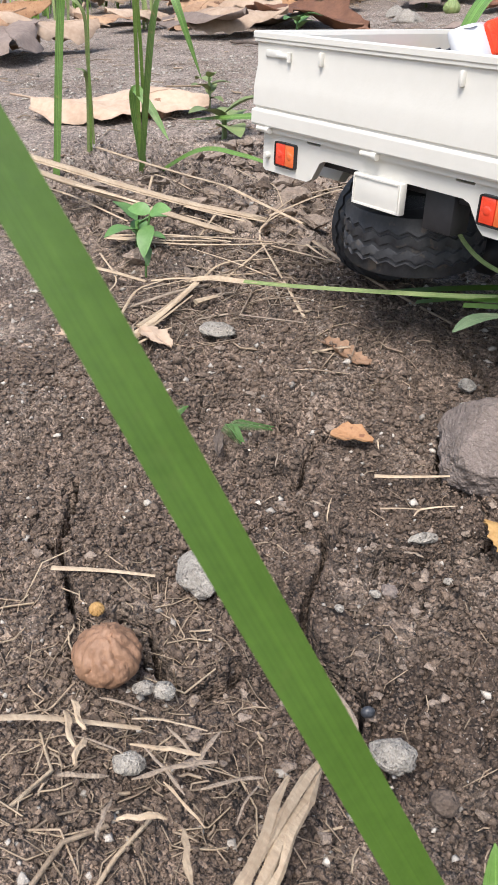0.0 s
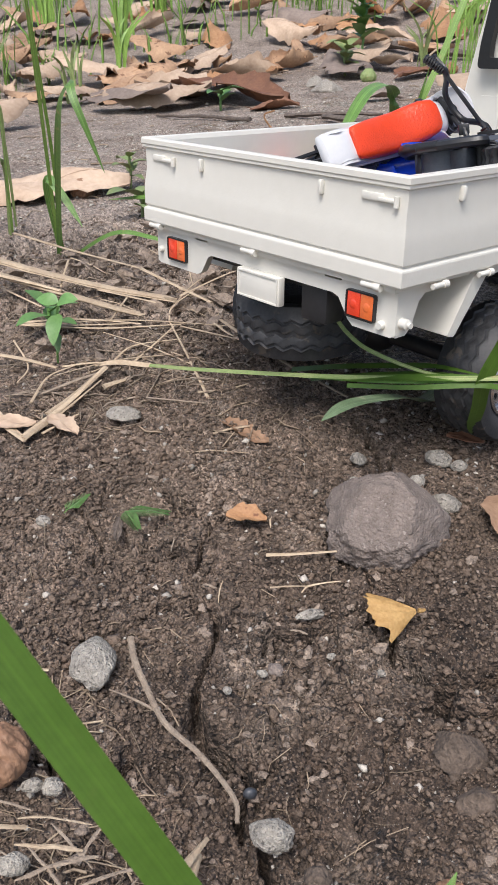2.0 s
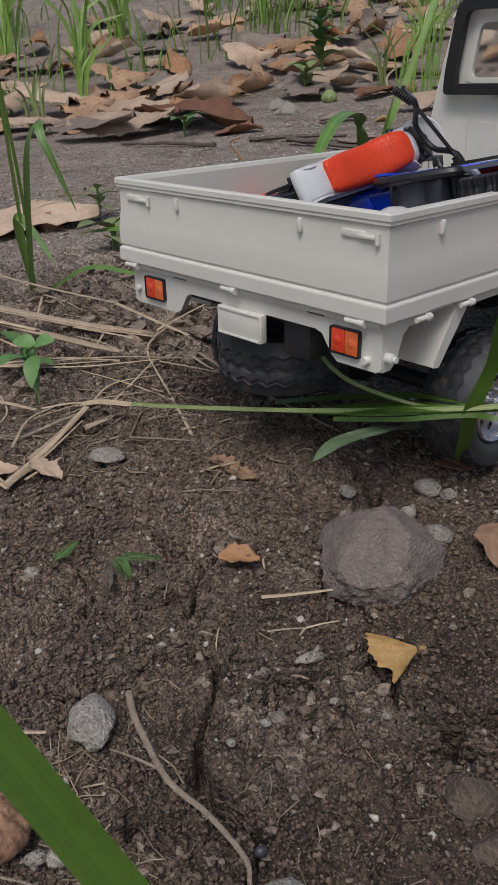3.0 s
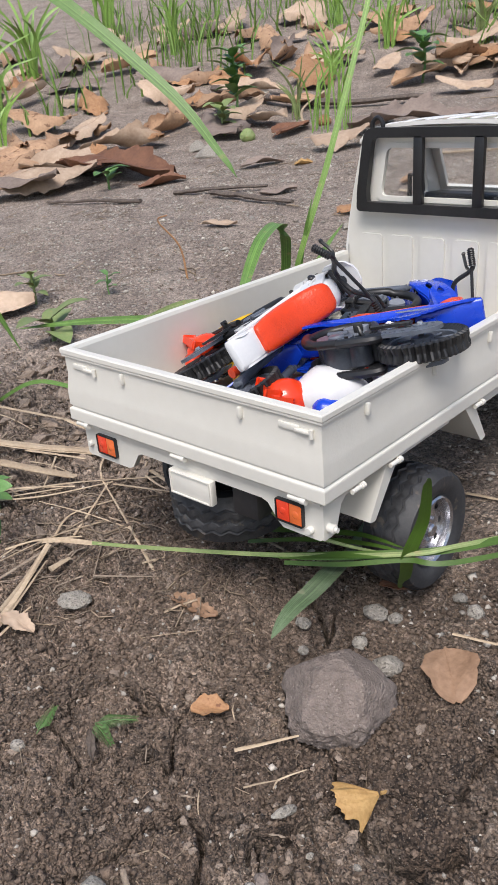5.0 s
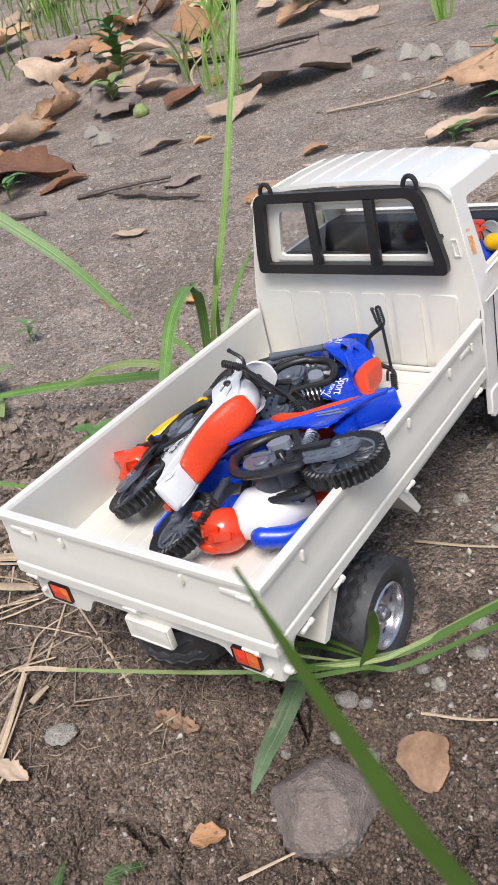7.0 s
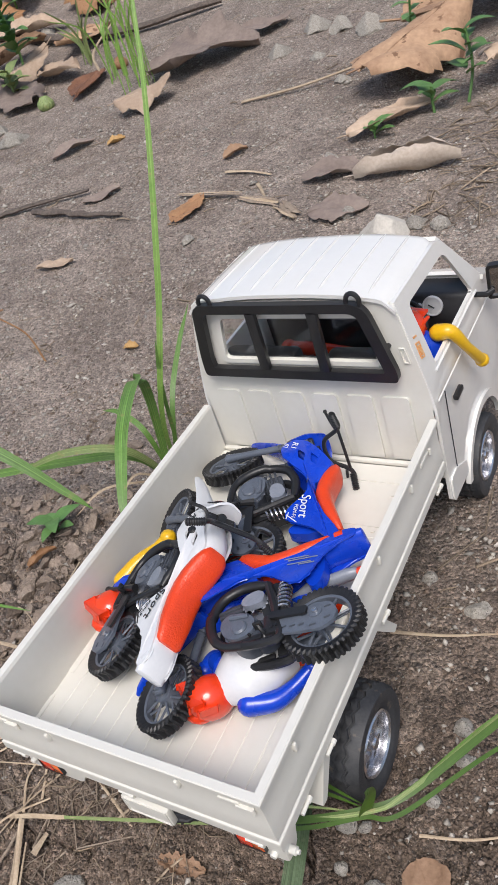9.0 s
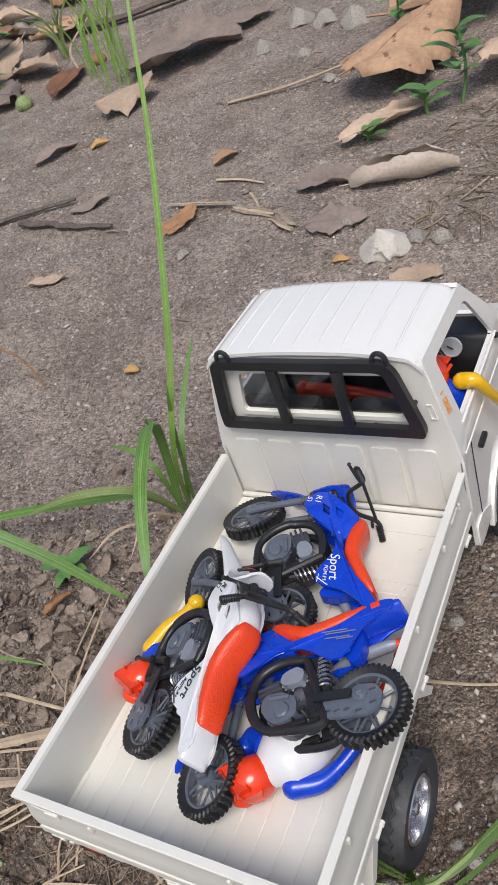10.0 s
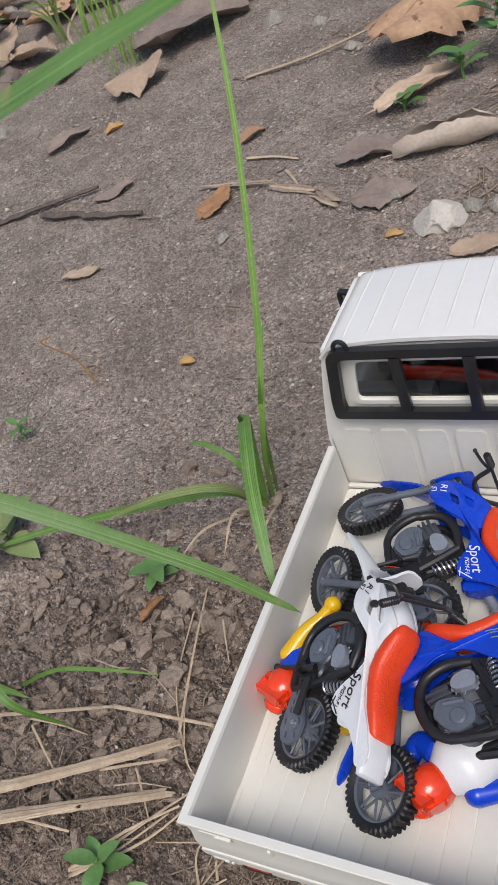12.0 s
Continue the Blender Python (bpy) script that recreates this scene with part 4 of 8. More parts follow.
bm = bmesh.new()
xs, ys = np.linspace(-0.0612, 0.0612, 45), np.linspace(0.2185, 0.2950, 24)
for dz in (0.0, -0.0022):
    vs = [[bm.verts.new((x, y, roof_z(x, y) + dz)) for x in xs] for y in ys]
    for i in range(len(ys) - 1):
        for j in range(len(xs) - 1):
            bm.faces.new((vs[i][j], vs[i][j + 1], vs[i + 1][j + 1], vs[i + 1][j]))
    if dz == 0.0:
        upper = vs
edge = lambda v: v[0] + [r[-1] for r in v[1:]] + v[-1][-2::-1] + [r[0] for r in v[-2:0:-1]]
ea, eb = edge(upper), edge(vs)
for i in range(len(ea)):
    j = (i + 1) % len(ea)
    bm.faces.new((ea[i], ea[j], eb[j], eb[i]))
roof = part("roof", bm, ROOFM, truck, "glossy white ribbed roof", 50)
for i in range(8):
    x = -0.0475 + 0.01357 * i
    bm = bmesh.new()
    tube(bm, [(x, y, roof_z(x, y) - 0.0002) for y in np.linspace(0.2235, 0.288, 12)], [0.0004] + [0.0009] * 10 + [0.0004], 8)
    part("rib", bm, ROOFM, roof)

# windscreen frame, nose and bumper
bm = bmesh.new()
to = lambda u, v, w: (u * half(0.131 + 0.046 * v) / 0.0735, 0.3340 - 0.0400 * v - w, 0.131 + 0.046 * v - 0.6 * w)
plate(bm, [belt([(-0.0725, 0), (0.0725, 0), (0.0725, 1), (-0.0725, 1)], 0.2), rounded([(-0.0660, 0.10), (0.0660, 0.10), (0.0640, 0.90), (-0.0640, 0.90)], 0.004)], to, 0.0, 0.0022)
screen = part("windscreen_frame", bm, ROOFM, truck, "white windscreen frame")
bm = bmesh.new()
nose = [(0.3300, 0.1330), (0.3520, 0.1255), (0.3622, 0.1085), (0.3662, 0.0800), (0.3662, 0.0470), (0.3630, 0.0470), (0.3625, 0.0800), (0.3588, 0.1070), (0.3500, 0.1225), (0.3290, 0.1300)]
plate(bm, [nose], lambda u, v, w: (w, u, v), -0.0722, 0.0722)
part("nose", bm, ROOFM, truck, "white cab nose")
small_box("front_bumper", (0, 0.3670, 0.0480), (0.146, 0.008, 0.016), truck, ROOFM, 0.002)
for sx in (-1, 1):
    bm = bmesh.new()
    lathe(bm, [(0.0001, 0.0), (0.0075, 0.0), (0.0085, -0.0015), (0.0085, -0.004), (0.0001, -0.004)], 20, Matrix.Translation((sx * 0.052, 0.3675, 0.090)) @ Matrix.Rotation(radians(-90), 4, "X"), closed=False)
    part("headlight", bm, CHROME, truck, "round silver headlight")

# cab inside
small_box("cab_floor", (0, 0.285, 0.066), (0.138, 0.128, 0.003), truck, DARK)
for x in (-0.034, 0.034):
    bm = bmesh.new()
    box(bm, (x, 0.2360, 0.1120), (0.050, 0.014, 0.056), 0.004)
    box(bm, (x, 0.2560, 0.0900), (0.050, 0.045, 0.012), 0.003)
    part("cab_seat", bm, DARK, truck, "dark moulded cab seat")
bm = bmesh.new()
plate(bm, [rounded([(0.3060, 0.0900), (0.3030, 0.1200), (0.3080, 0.1330), (0.3330, 0.1310), (0.3480, 0.1210), (0.3480, 0.0900)], 0.003)], lambda u, v, w: (w, u, v), -0.0700, 0.0700)
dash = part("dashboard", bm, DARK, truck, "dark dashboard")
for x, r in ((0.0300, 0.0052), (0.0480, 0.0062), (0.0395, 0.0016)):
    bm = bmesh.new()
    lathe(bm, [(0.0001, 0.0008), (r * 0.86, 0.0008), (r * 0.9, 0.0014), (r, 0.0012), (r, -0.001), (0.0001, -0.001)], 24, Matrix.Translation((x, 0.3040, 0.1270)) @ Matrix.Rotation(radians(80), 4, "X"), closed=False)
    gauge = part("gauge", bm, WHITE, dash, "white dial with a dark needle")
    if r > 0.002:
        bm = bmesh.new()
        tube(bm, [(x - 0.0022, 0.3026, 0.1285), (x + 0.0012, 0.3028, 0.1262)], 0.0004, 6)
        part("needle", bm, INK, gauge)
bm = bmesh.new()
tilt = Matrix.Translation((0.034, 0.2880, 0.1230)) @ Matrix.Rotation(radians(62), 4, "X")
lathe(bm, [(0.0145 + 0.0016 * math.cos(a), 0.0016 * math.sin(a)) for a in np.linspace(0, 2 * math.pi, 8, endpoint=False)], 36, tilt)
for a in (90, 210, 330):
    tube(bm, [tilt @ Vector((0, 0, -0.001)), tilt @ Vector((0.0145 * math.cos(radians(a)), 0.0145 * math.sin(radians(a)), 0))], 0.0014, 6)
tube(bm, [tilt @ Vector((0, 0, 0.001)), tilt @ Vector((0, 0, -0.018))], 0.0020, 8)
part("steering_wheel", bm, BLACK, truck, "black steering wheel")
bm = bmesh.new()
tube(bm, [(0.056, 0.314, 0.110), (0.055, 0.309, 0.122), (0.055, 0.308, 0.126)], [0.0022, 0.0038, 0.0028], 10)
part("lever", bm, ORANGE, dash, "red lever knob")

# black guard behind the cab, with two lifting eyes
bm = bmesh.new()
guard = rounded([(-0.0605, 0.1362), (0.0585, 0.1362), (0.0588, 0.1420), (0.0475, 0.1832), (-0.0545, 0.1832), (-0.0600, 0.1480)], [0.003, 0.003, 0.004, 0.009, 0.007, 0.004], 5)
inside = rounded([(-0.0530, 0.1418), (0.0515, 0.1418), (0.0518, 0.1430), (0.0425, 0.1778), (-0.0490, 0.1778), (-0.0533, 0.1485)], [0.001, 0.001, 0.001, 0.005, 0.004, 0.002], 4)
plate(bm, [guard, inside], lambda u, v, w: (u, w, v), 0.2130, 0.2172)
bmesh.ops.bevel(bm, geom=[e for e in bm.edges if len(e.link_faces) == 2 and e.calc_face_angle(0) > 1.2], offset=0.0006, segments=1, affect="EDGES")
rack = part("rear_guard", bm, BLACK, truck, "black plastic rear window guard")
for x in (-0.0190, 0.0178):
    bm = bmesh.new()
    box(bm, (x, 0.2148, 0.1600), (0.0058, 0.0036, 0.0380), 0.0006)
    part("bar", bm, BLACK, rack)
for x in (-0.0462, 0.0420):
    bm = bmesh.new()
    tube(bm, [(x + 0.0036 * math.cos(a), 0.2150, 0.1838 + 0.0046 * math.sin(a)) for a in np.linspace(-0.5, math.pi + 0.5, 14)], 0.0013, 8)
    part("eye", bm, BLACK, rack)
for x, z in ((-0.0565, 0.155), (0.0540, 0.155), (-0.03, 0.1385), (0.03, 0.1385)):
    bm = bmesh.new()
    tube(bm, [(x, 0.2165, z), (x, 0.2202, z)], 0.0014, 8)
    part("stud", bm, BLACK, rack)
bm = bmesh.new()
plate(bm, [[(0.2240, 0.1440), (0.2290, 0.1425), (0.2290, 0.1520), (0.2240, 0.1535)], [(0.2248, 0.1448), (0.2282, 0.1436), (0.2282, 0.1511), (0.2248, 0.1524)]], lambda u, v, w: (half(v) + w, u, v), 0.0001, 0.0004)
plate(bm, [[(0.2255, 0.1452), (0.2275, 0.1446), (0.2275, 0.1504), (0.2255, 0.1514)]], lambda u, v, w: (half(v) + w, u, v), 0.0001, 0.0005)
plate(bm, [[(0.2245, 0.1560), (0.2285, 0.1550), (0.2285, 0.1560), (0.2245, 0.1570)]], lambda u, v, w: (half(v) + w, u, v), 0.0001, 0.0004)
part("sticker", bm, STICKER, truck, "orange and white sticker on the cab corner")
for ob in set(truck.children) - chassis:
    ob.location.y = 0.003


# ---- toy motorbikes ----
def bike_pose(o, f, u):
    """Places a bike lying in the bed from its rear axle, the way it heads and the way its saddle points."""
    f = Vector(f).normalized()
    s = Vector(u).cross(f).normalized()
    u = f.cross(s)
    return Matrix(((f.x, s.x, u.x, o[0]), (f.y, s.y, u.y, o[1]), (f.z, s.z, u.z, o[2]), (0, 0, 0, 1)))


def bike_wheel(name, c, bike, r=0.0187):
    """A knobbly tyre on a spoked rim; the rim carries the tyre."""
    m = Matrix.Translation(c) @ Matrix.Rotation(radians(90), 4, "X")
    bm = bmesh.new()
    k = r - 0.0046
    lathe(bm, [(k, -0.0024), (k + 0.0010, -0.0022), (k + 0.0010, 0.0022), (k, 0.0024), (k - 0.0011, 0.0020), (k - 0.0011, -0.0020)], 40, m)
    lathe(bm, [(0.0001, -0.0036), (0.0046, -0.0032), (0.0046, 0.0032), (0.0001, 0.0036)], 20, m, closed=False)
    rim = part(name, bm, GREY, bike, "grey spoked wheel")
    for i in range(16):
        a, b = 2 * math.pi * i / 16, 2 * math.pi * (i + (0.45 if i % 2 else -0.45)) / 16
        z = 0.0014 if i % 2 else -0.0014
        bm = bmesh.new()
        tube(bm, [m @ Vector((0.004 * math.cos(a), 0.004 * math.sin(a), z)), m @ Vector((k * math.cos(b), k * math.sin(b), z * 0.5))], 0.00062, 5)
        part("spoke", bm, GREY, rim)
    bm = bmesh.new()
    lathe(bm, [(0.0001, 0.0037), (0.0011, 0.0044), (0.0016, 0.0036)], 10, m, closed=False)
    lathe(bm, [(0.0001, -0.0037), (0.0011, -0.0044), (0.0016, -0.0036)], 10, m, closed=False)
    part("axle_bolt", bm, CHROME, rim)
    bm = bmesh.new()
    prof = [(k, -0.0026), (k + 0.0018, -0.0036), (r - 0.0012, -0.0040), (r, -0.0032), (r, -0.0012), (r - 0.0004, 0), (r, 0.0012), (r, 0.0032), (r - 0.0012, 0.0040), (k + 0.0018, 0.0036), (k, 0.0026), (k + 0.0012, 0.0)]
    lathe(bm, prof, 126, m, lambda i, n, q, h: (q - (0.0013 if n % 3 == 2 and 2 <= i <= 8 else 0) - (0.0008 if 4 <= i <= 6 and n % 6 < 3 else 0), h))
    part("tyre", bm, KNOB, rim, "black knobbly tyre", 30)
    return rim


def lettering(text, size, m, material, parent):
    cu = bpy.data.curves.new("lettering", "FONT")
    cu.body, cu.size, cu.extrude, cu.align_x, cu.align_y, cu.shear = text, size, 0.00012, "CENTER", "CENTER", 0.25
    cu.resolution_u = 3
    cu.materials.append(material)
    ob = new("lettering", cu)
    ob.parent = parent
    ob.matrix_basis = m
    return ob


def motorbike(m, paint, ink, label, steer=0.0, lean=0.0, words=True, stand=True, name="toy_motorbike"):
    """A toy motocross bike: x ahead, y to its left, z up, the rear axle at the origin; lean bends its fork to one side."""
    bike = tagged(empty(name, m), label, "toy motorbike", "toy motorbikes in the bed")
    bike_wheel("rear_wheel", (0, 0, 0), bike)
    head = Matrix.Translation((0.060, 0, 0.042)) @ Matrix.Rotation(radians(lean), 4, "X") @ Matrix.Rotation(radians(-24), 4, "Y") @ Matrix.Rotation(radians(steer), 4, "Z") @ Matrix.Rotation(radians(24), 4, "Y") @ Matrix.Translation((-0.060, 0, -0.042))
    fw = bike_wheel("front_wheel", (0.0790, 0, 0), bike)
    fw.matrix_basis = head
    for sy in (-1, 1):
        bm = bmesh.new()
        p = [(0.0785, sy * 0.0060, -0.0015), (0.0755, sy * 0.0060, 0.0070), (0.0660, sy * 0.0060, 0.0300), (0.0580, sy * 0.0060, 0.0500)]
        tube(bm, [head @ Vector(q) for q in p[:3]], [0.0026, 0.0021, 0.0020], 10)
        tube(bm, [head @ Vector(q) for q in p[2:]], 0.0016, 10)
        for t in np.linspace(0.02, 0.85, 12):
            q = Vector(p[2]).lerp(Vector(p[3]), t)
            d = (Vector(p[3]) - Vector(p[2])).normalized() * 0.00042
            tube(bm, [head @ (q - d), head @ (q + d)], 0.0023, 10)
        box(bm, (0.0782, sy * 0.0062, 0.0008), (0.0050, 0.0026, 0.0070), 0.0010, head)
        part("fork_leg", bm, GREY, bike)
        bm = bmesh.new()
        tube(bm, [head @ Vector((0.0790, sy * 0.0070, 0)), head @ Vector((0.0790, sy * 0.0082, 0))], 0.0012, 8)
        part("axle_bolt", bm, CHROME, bike)
    bm = bmesh.new()
    for z, x in ((0.0490, 0.0600), (0.0370, 0.0655)):
        box(bm, (x, 0, z), (0.0058, 0.0160, 0.0030), 0.0008, head)
    tube(bm, [head @ Vector((0.0655, 0, 0.0370)), head @ Vector((0.0590, 0, 0.0520))], 0.0024, 10)
    part("fork_yoke", bm, BLACK, bike)
    bm = bmesh.new()
    bar = [(0.0430, -0.0240, 0.0640), (0.0465, -0.0135, 0.0655), (0.0530, -0.0060, 0.0560), (0.0530, 0.0060, 0.0560), (0.0465, 0.0135, 0.0655), (0.0430, 0.0240, 0.0640)]
    tube(bm, [head @ Vector(q) for q in curve_pts(bar, 6)], 0.0013, 8)
    tube(bm, [head @ Vector(q) for q in ((0.0468, -0.0125, 0.0650), (0.0468, 0.0125, 0.0650))], 0.0009, 8)
    part("handlebar", bm, BLACK, bike, "black handlebar with ribbed grips")
    for sy in (-1, 1):
        bm = bmesh.new()
        tube(bm, [head @ Vector((0.0459 - 0.0002 * t, sy * (0.0148 + 0.00055 * t), 0.0653 - 0.00007 * t)) for t in range(17)], [0.0021 if t % 2 else 0.0016 for t in range(17)], 8)
        part("grip", bm, BLACK, bike)
        bm = bmesh.new()
        tube(bm, [head @ Vector(q) for q in curve_pts([(0.0480, sy * 0.0125, 0.0640), (0.0535, sy * 0.0150, 0.0630), (0.0545, sy * 0.0215, 0.0618)], 4)], 0.0009, 6)
        ball(bm, head @ Vector((0.0545, sy * 0.0220, 0.0618)), (0.0013,) * 3, None, 1)
        part("lever", bm, BLACK, bike)
    bm = bmesh.new()
    st = [(0.0570, 0, 0.0335, 0.0030, 0.0012), (0.0630, 0, 0.0338, 0.0062, 0.0016), (0.0720, 0, 0.0315, 0.0062, 0.0017), (0.0800, 0, 0.0278, 0.0052, 0.0016), (0.0880, 0, 0.0232, 0.0042, 0.0014), (0.0950, 0, 0.0185, 0.0036, 0.0013), (0.1000, 0, 0.0148, 0.0026, 0.0010), (0.1020, 0, 0.0132, 0.0010, 0.0006)]
    loft(bm, st, 12)
    bmesh.ops.transform(bm, matrix=head, verts=bm.verts[:])
    part("front_fender", bm, paint, bike)
    bm = bmesh.new()
    plate(bm, [rounded([(-0.0070, 0.0365), (0.0, 0.0355), (0.0070, 0.0365), (0.0108, 0.0480), (0.0075, 0.0580), (0.0, 0.0590), (-0.0075, 0.0580), (-0.0108, 0.0480)], 0.002)],
          lambda u, v, w: head @ Vector((0.0735 + w - (v - 0.0345) * 0.42 - 62 * u * u, u, v)), 0.0, 0.0014)
    part("number_board", bm, paint, bike)
    bm = bmesh.new()
    plate(bm, [rounded([(-0.0052, 0.0425), (0.0, 0.0420), (0.0052, 0.0425), (0.0068, 0.0480), (0.0036, 0.0525), (0.0, 0.0530), (-0.0036, 0.0525), (-0.0068, 0.0480)], 0.001)],
          lambda u, v, w: head @ Vector((0.0751 + w - (v - 0.0345) * 0.42 - 62 * u * u, u, v)), 0.0, 0.0006)
    part("headlight", bm, INK, bike)
    bm = bmesh.new()
    plate(bm, [rounded([(-0.0014, 0.0435), (0.0014, 0.0435), (0.0014, 0.0500), (-0.0014, 0.0500)], 0.0005)],
          lambda u, v, w: head @ Vector((0.0758 + w - (v - 0.0345) * 0.42 - 62 * u * u, u, v)), 0.0, 0.0004)
    part("badge", bm, HELMET, bike)

    # body: waisted side panels with openings, joined by a saddle, tank and tail
    flank = [(-0.0240, 0.0440), (-0.0232, 0.0400), (-0.0160, 0.0390), (-0.0070, 0.0345), (-0.0030, 0.0302), (0.0010, 0.0248), (0.0058, 0.0220), (0.0105, 0.0238), (0.0150, 0.0285), (0.0195, 0.0342), (0.0240, 0.0380), (0.0300, 0.0398), (0.0360, 0.0388),
             (0.0430, 0.0345), (0.0505, 0.0308), (0.0585, 0.0312), (0.0632, 0.0352), (0.0640, 0.0412), (0.0595, 0.0465), (0.0500, 0.0508), (0.0430, 0.0538), (0.0365, 0.0555), (0.0330, 0.0505), (0.0290, 0.0440), (0.0214, 0.0412), (0.0110, 0.0408), (0.0010, 0.0420), (-0.0083, 0.0448), (-0.0180, 0.0465)]
    slots = [rounded([(0.0430, 0.0412), (0.0470, 0.0388), (0.0530, 0.0405), (0.0480, 0.0432)], 0.0011), rounded([(0.0385, 0.0470), (0.0420, 0.0446), (0.0480, 0.0465), (0.0430, 0.0492)], 0.0011)]

    def bulge(u, v):
        return 0.0032 * math.exp(-((u - 0.052) / 0.013) ** 2) - 0.0016 * math.exp(-((u - 0.025) / 0.009) ** 2) + 0.0012 * math.exp(-((u - 0.006) / 0.008) ** 2 - ((v - 0.028) / 0.006) ** 2) - 0.10 * max(0.0, v - 0.040)
    for sy in (-1, 1):
        bm = bmesh.new()
        skin = lambda u, v, w, sy=sy: Vector((u, sy * (0.0064 + bulge(u, v) + w), v))
        plate(bm, [rounded(flank, 0.002, 3)] + slots, skin, 0.0, 0.0013)
        bmesh.ops.bevel(bm, geom=[e for e in bm.edges if len(e.link_faces) == 2 and e.calc_face_angle(0) > 1.0], offset=0.0003, segments=1, affect="EDGES")
        part("side_panel", bm, paint, bike)
        if sy == 1:
            face = lambda x, z, turn: Matrix.Translation(skin(x, z, 0.00142)) @ Matrix.Rotation(radians(90), 4, "X") @ Matrix.Rotation(radians(180), 4, "Y") @ Matrix.Rotation(radians(turn), 4, "Z")
            if words:
                lettering("Sport", 0.0074, face(0.0105, 0.0338, -20), ink, bike)
                lettering("PGM-F1", 0.0030, face(0.0078, 0.0282, -24), ink, bike)
                for x, z, a, b_ in ((0.0035, 0.0252, 0.0080, 0.0005), (0.0065, 0.0238, 0.0050, 0.0004)):
                    bm = bmesh.new()
                    box(bm, (0, 0, 0), (a, b_, 0.0003), m=face(x, z, 28 if x < 0.005 else -30))
                    part("print_bar", bm, ink, bike)
            else:
                for x, z, a in ((0.0030, 0.0362, 0.0150), (0.0050, 0.0340, 0.0120), (0.0060, 0.0385, 0.0130), (0.0015, 0.0318, 0.0080)):
                    bm = bmesh.new()
                    box(bm, (0, 0, 0), (a, 0.0004, 0.0003), m=face(x, z, -16))
                    part("print_bar", bm, LIGHTGREY, bike)
            tone = ink if words else ORANGE
            lettering("R1", 0.0052, face(0.0575, 0.0392, -30), tone, bike)
            lettering("ST", 0.0040, face(0.0600, 0.0345, -30), tone, bike)
    bm = bmesh.new()
    loft(bm, [(-0.0264, 0, 0.0420, 0.0060, 0.0010), (-0.0258, 0, 0.0420, 0.0072, 0.0020), (-0.0200, 0, 0.0428, 0.0074, 0.0028), (-0.0140, 0, 0.0430, 0.0074, 0.0036), (-0.0040, 0, 0.0415, 0.0066, 0.0034), (0.0040, 0, 0.0405, 0.0056, 0.0025)], 16, 4)
    part("rear_fender", bm, paint, bike)
    if not words:
        bm = bmesh.new()
        box(bm, (-0.0150, 0.0062, 0.0445), (0.0045, 0.0030, 0.0036), 0.0006)
        part("tail_light", bm, HELMET, bike)
    bm = bmesh.new()
    plate(bm, [rounded([(-0.0060, 0.0395), (0.0020, 0.0390), (0.0050, 0.0270), (0.0020, 0.0215), (-0.0015, 0.0225), (-0.0050, 0.0300)], 0.002)], lambda u, v, w: (u, w, v), -0.0030, 0.0030)
    part("inner_fender", bm, paint, bike)
    bm = bmesh.new()
    loft(bm, [(0.0280, 0, 0.0430, 0.0055, 0.0040), (0.0340, 0, 0.0475, 0.0074, 0.0075), (0.0400, 0, 0.0492, 0.0080, 0.0075), (0.0480, 0, 0.0480, 0.0076, 0.0060), (0.0560, 0, 0.0445, 0.0064, 0.0052), (0.0620, 0, 0.0405, 0.0046, 0.0042)], 16)
    part("tank", bm, paint, bike)
    bm = bmesh.new()
    loft(bm, [(-0.0110, 0, 0.0468, 0.0052, 0.0010), (-0.0095, 0, 0.0466, 0.0066, 0.0022), (0.0010, 0, 0.0452, 0.0078, 0.0036), (0.0110, 0, 0.0446, 0.0082, 0.0040), (0.0190, 0, 0.0452, 0.0082, 0.0044), (0.0250, 0, 0.0484, 0.0084, 0.0052), (0.0305, 0, 0.0524, 0.0082, 0.0052), (0.0345, 0, 0.0552, 0.0072, 0.0036), (0.0372, 0, 0.0566, 0.0050, 0.0014)], 20, 3)
    part("seat", bm, ORANGE, bike, "grained orange-red seat")

    # engine, frame and running gear
    for name, r, h, x, z in (("crank_case", 0.0078, 0.0060, 0.0345, 0.0075), ("clutch_case", 0.0056, 0.0058, 0.0265, 0.0050)):
        bm = bmesh.new()
        lathe(bm, [(0.0001, -h), (r - 0.0010, -h), (r, 0.0012 - h), (r, h - 0.0012), (r - 0.0010, h), (0.0001, h)], 22, Matrix.Translation((x, 0, z)) @ Matrix.Rotation(radians(90), 4, "X"), closed=False)
        part(name, bm, ENGINE, bike)
    bm = bmesh.new()
    box(bm, (0.0400, 0, 0.0190), (0.0085, 0.0085, 0.0160), 0.001)
    cylinder = part("cylinder", bm, ENGINE, bike, "grey finned cylinder")
    for t in range(5):
        bm = bmesh.new()
        box(bm, (0.0385 + 0.0008 * t, 0, 0.0125 + 0.0028 * t), (0.0115, 0.0108, 0.0014), 0.0004)
        part("fin", bm, ENGINE, cylinder)
    bm = bmesh.new()
    plate(bm, [rounded([(0.0130, 0.0060), (0.0200, 0.0020), (0.0240, 0.0060), (0.0260, 0.0180), (0.0230, 0.0320), (0.0150, 0.0300)], 0.002)], lambda u, v, w: (u, w, v), -0.0045, 0.0045)
    part("air_box", bm, BLACK, bike)
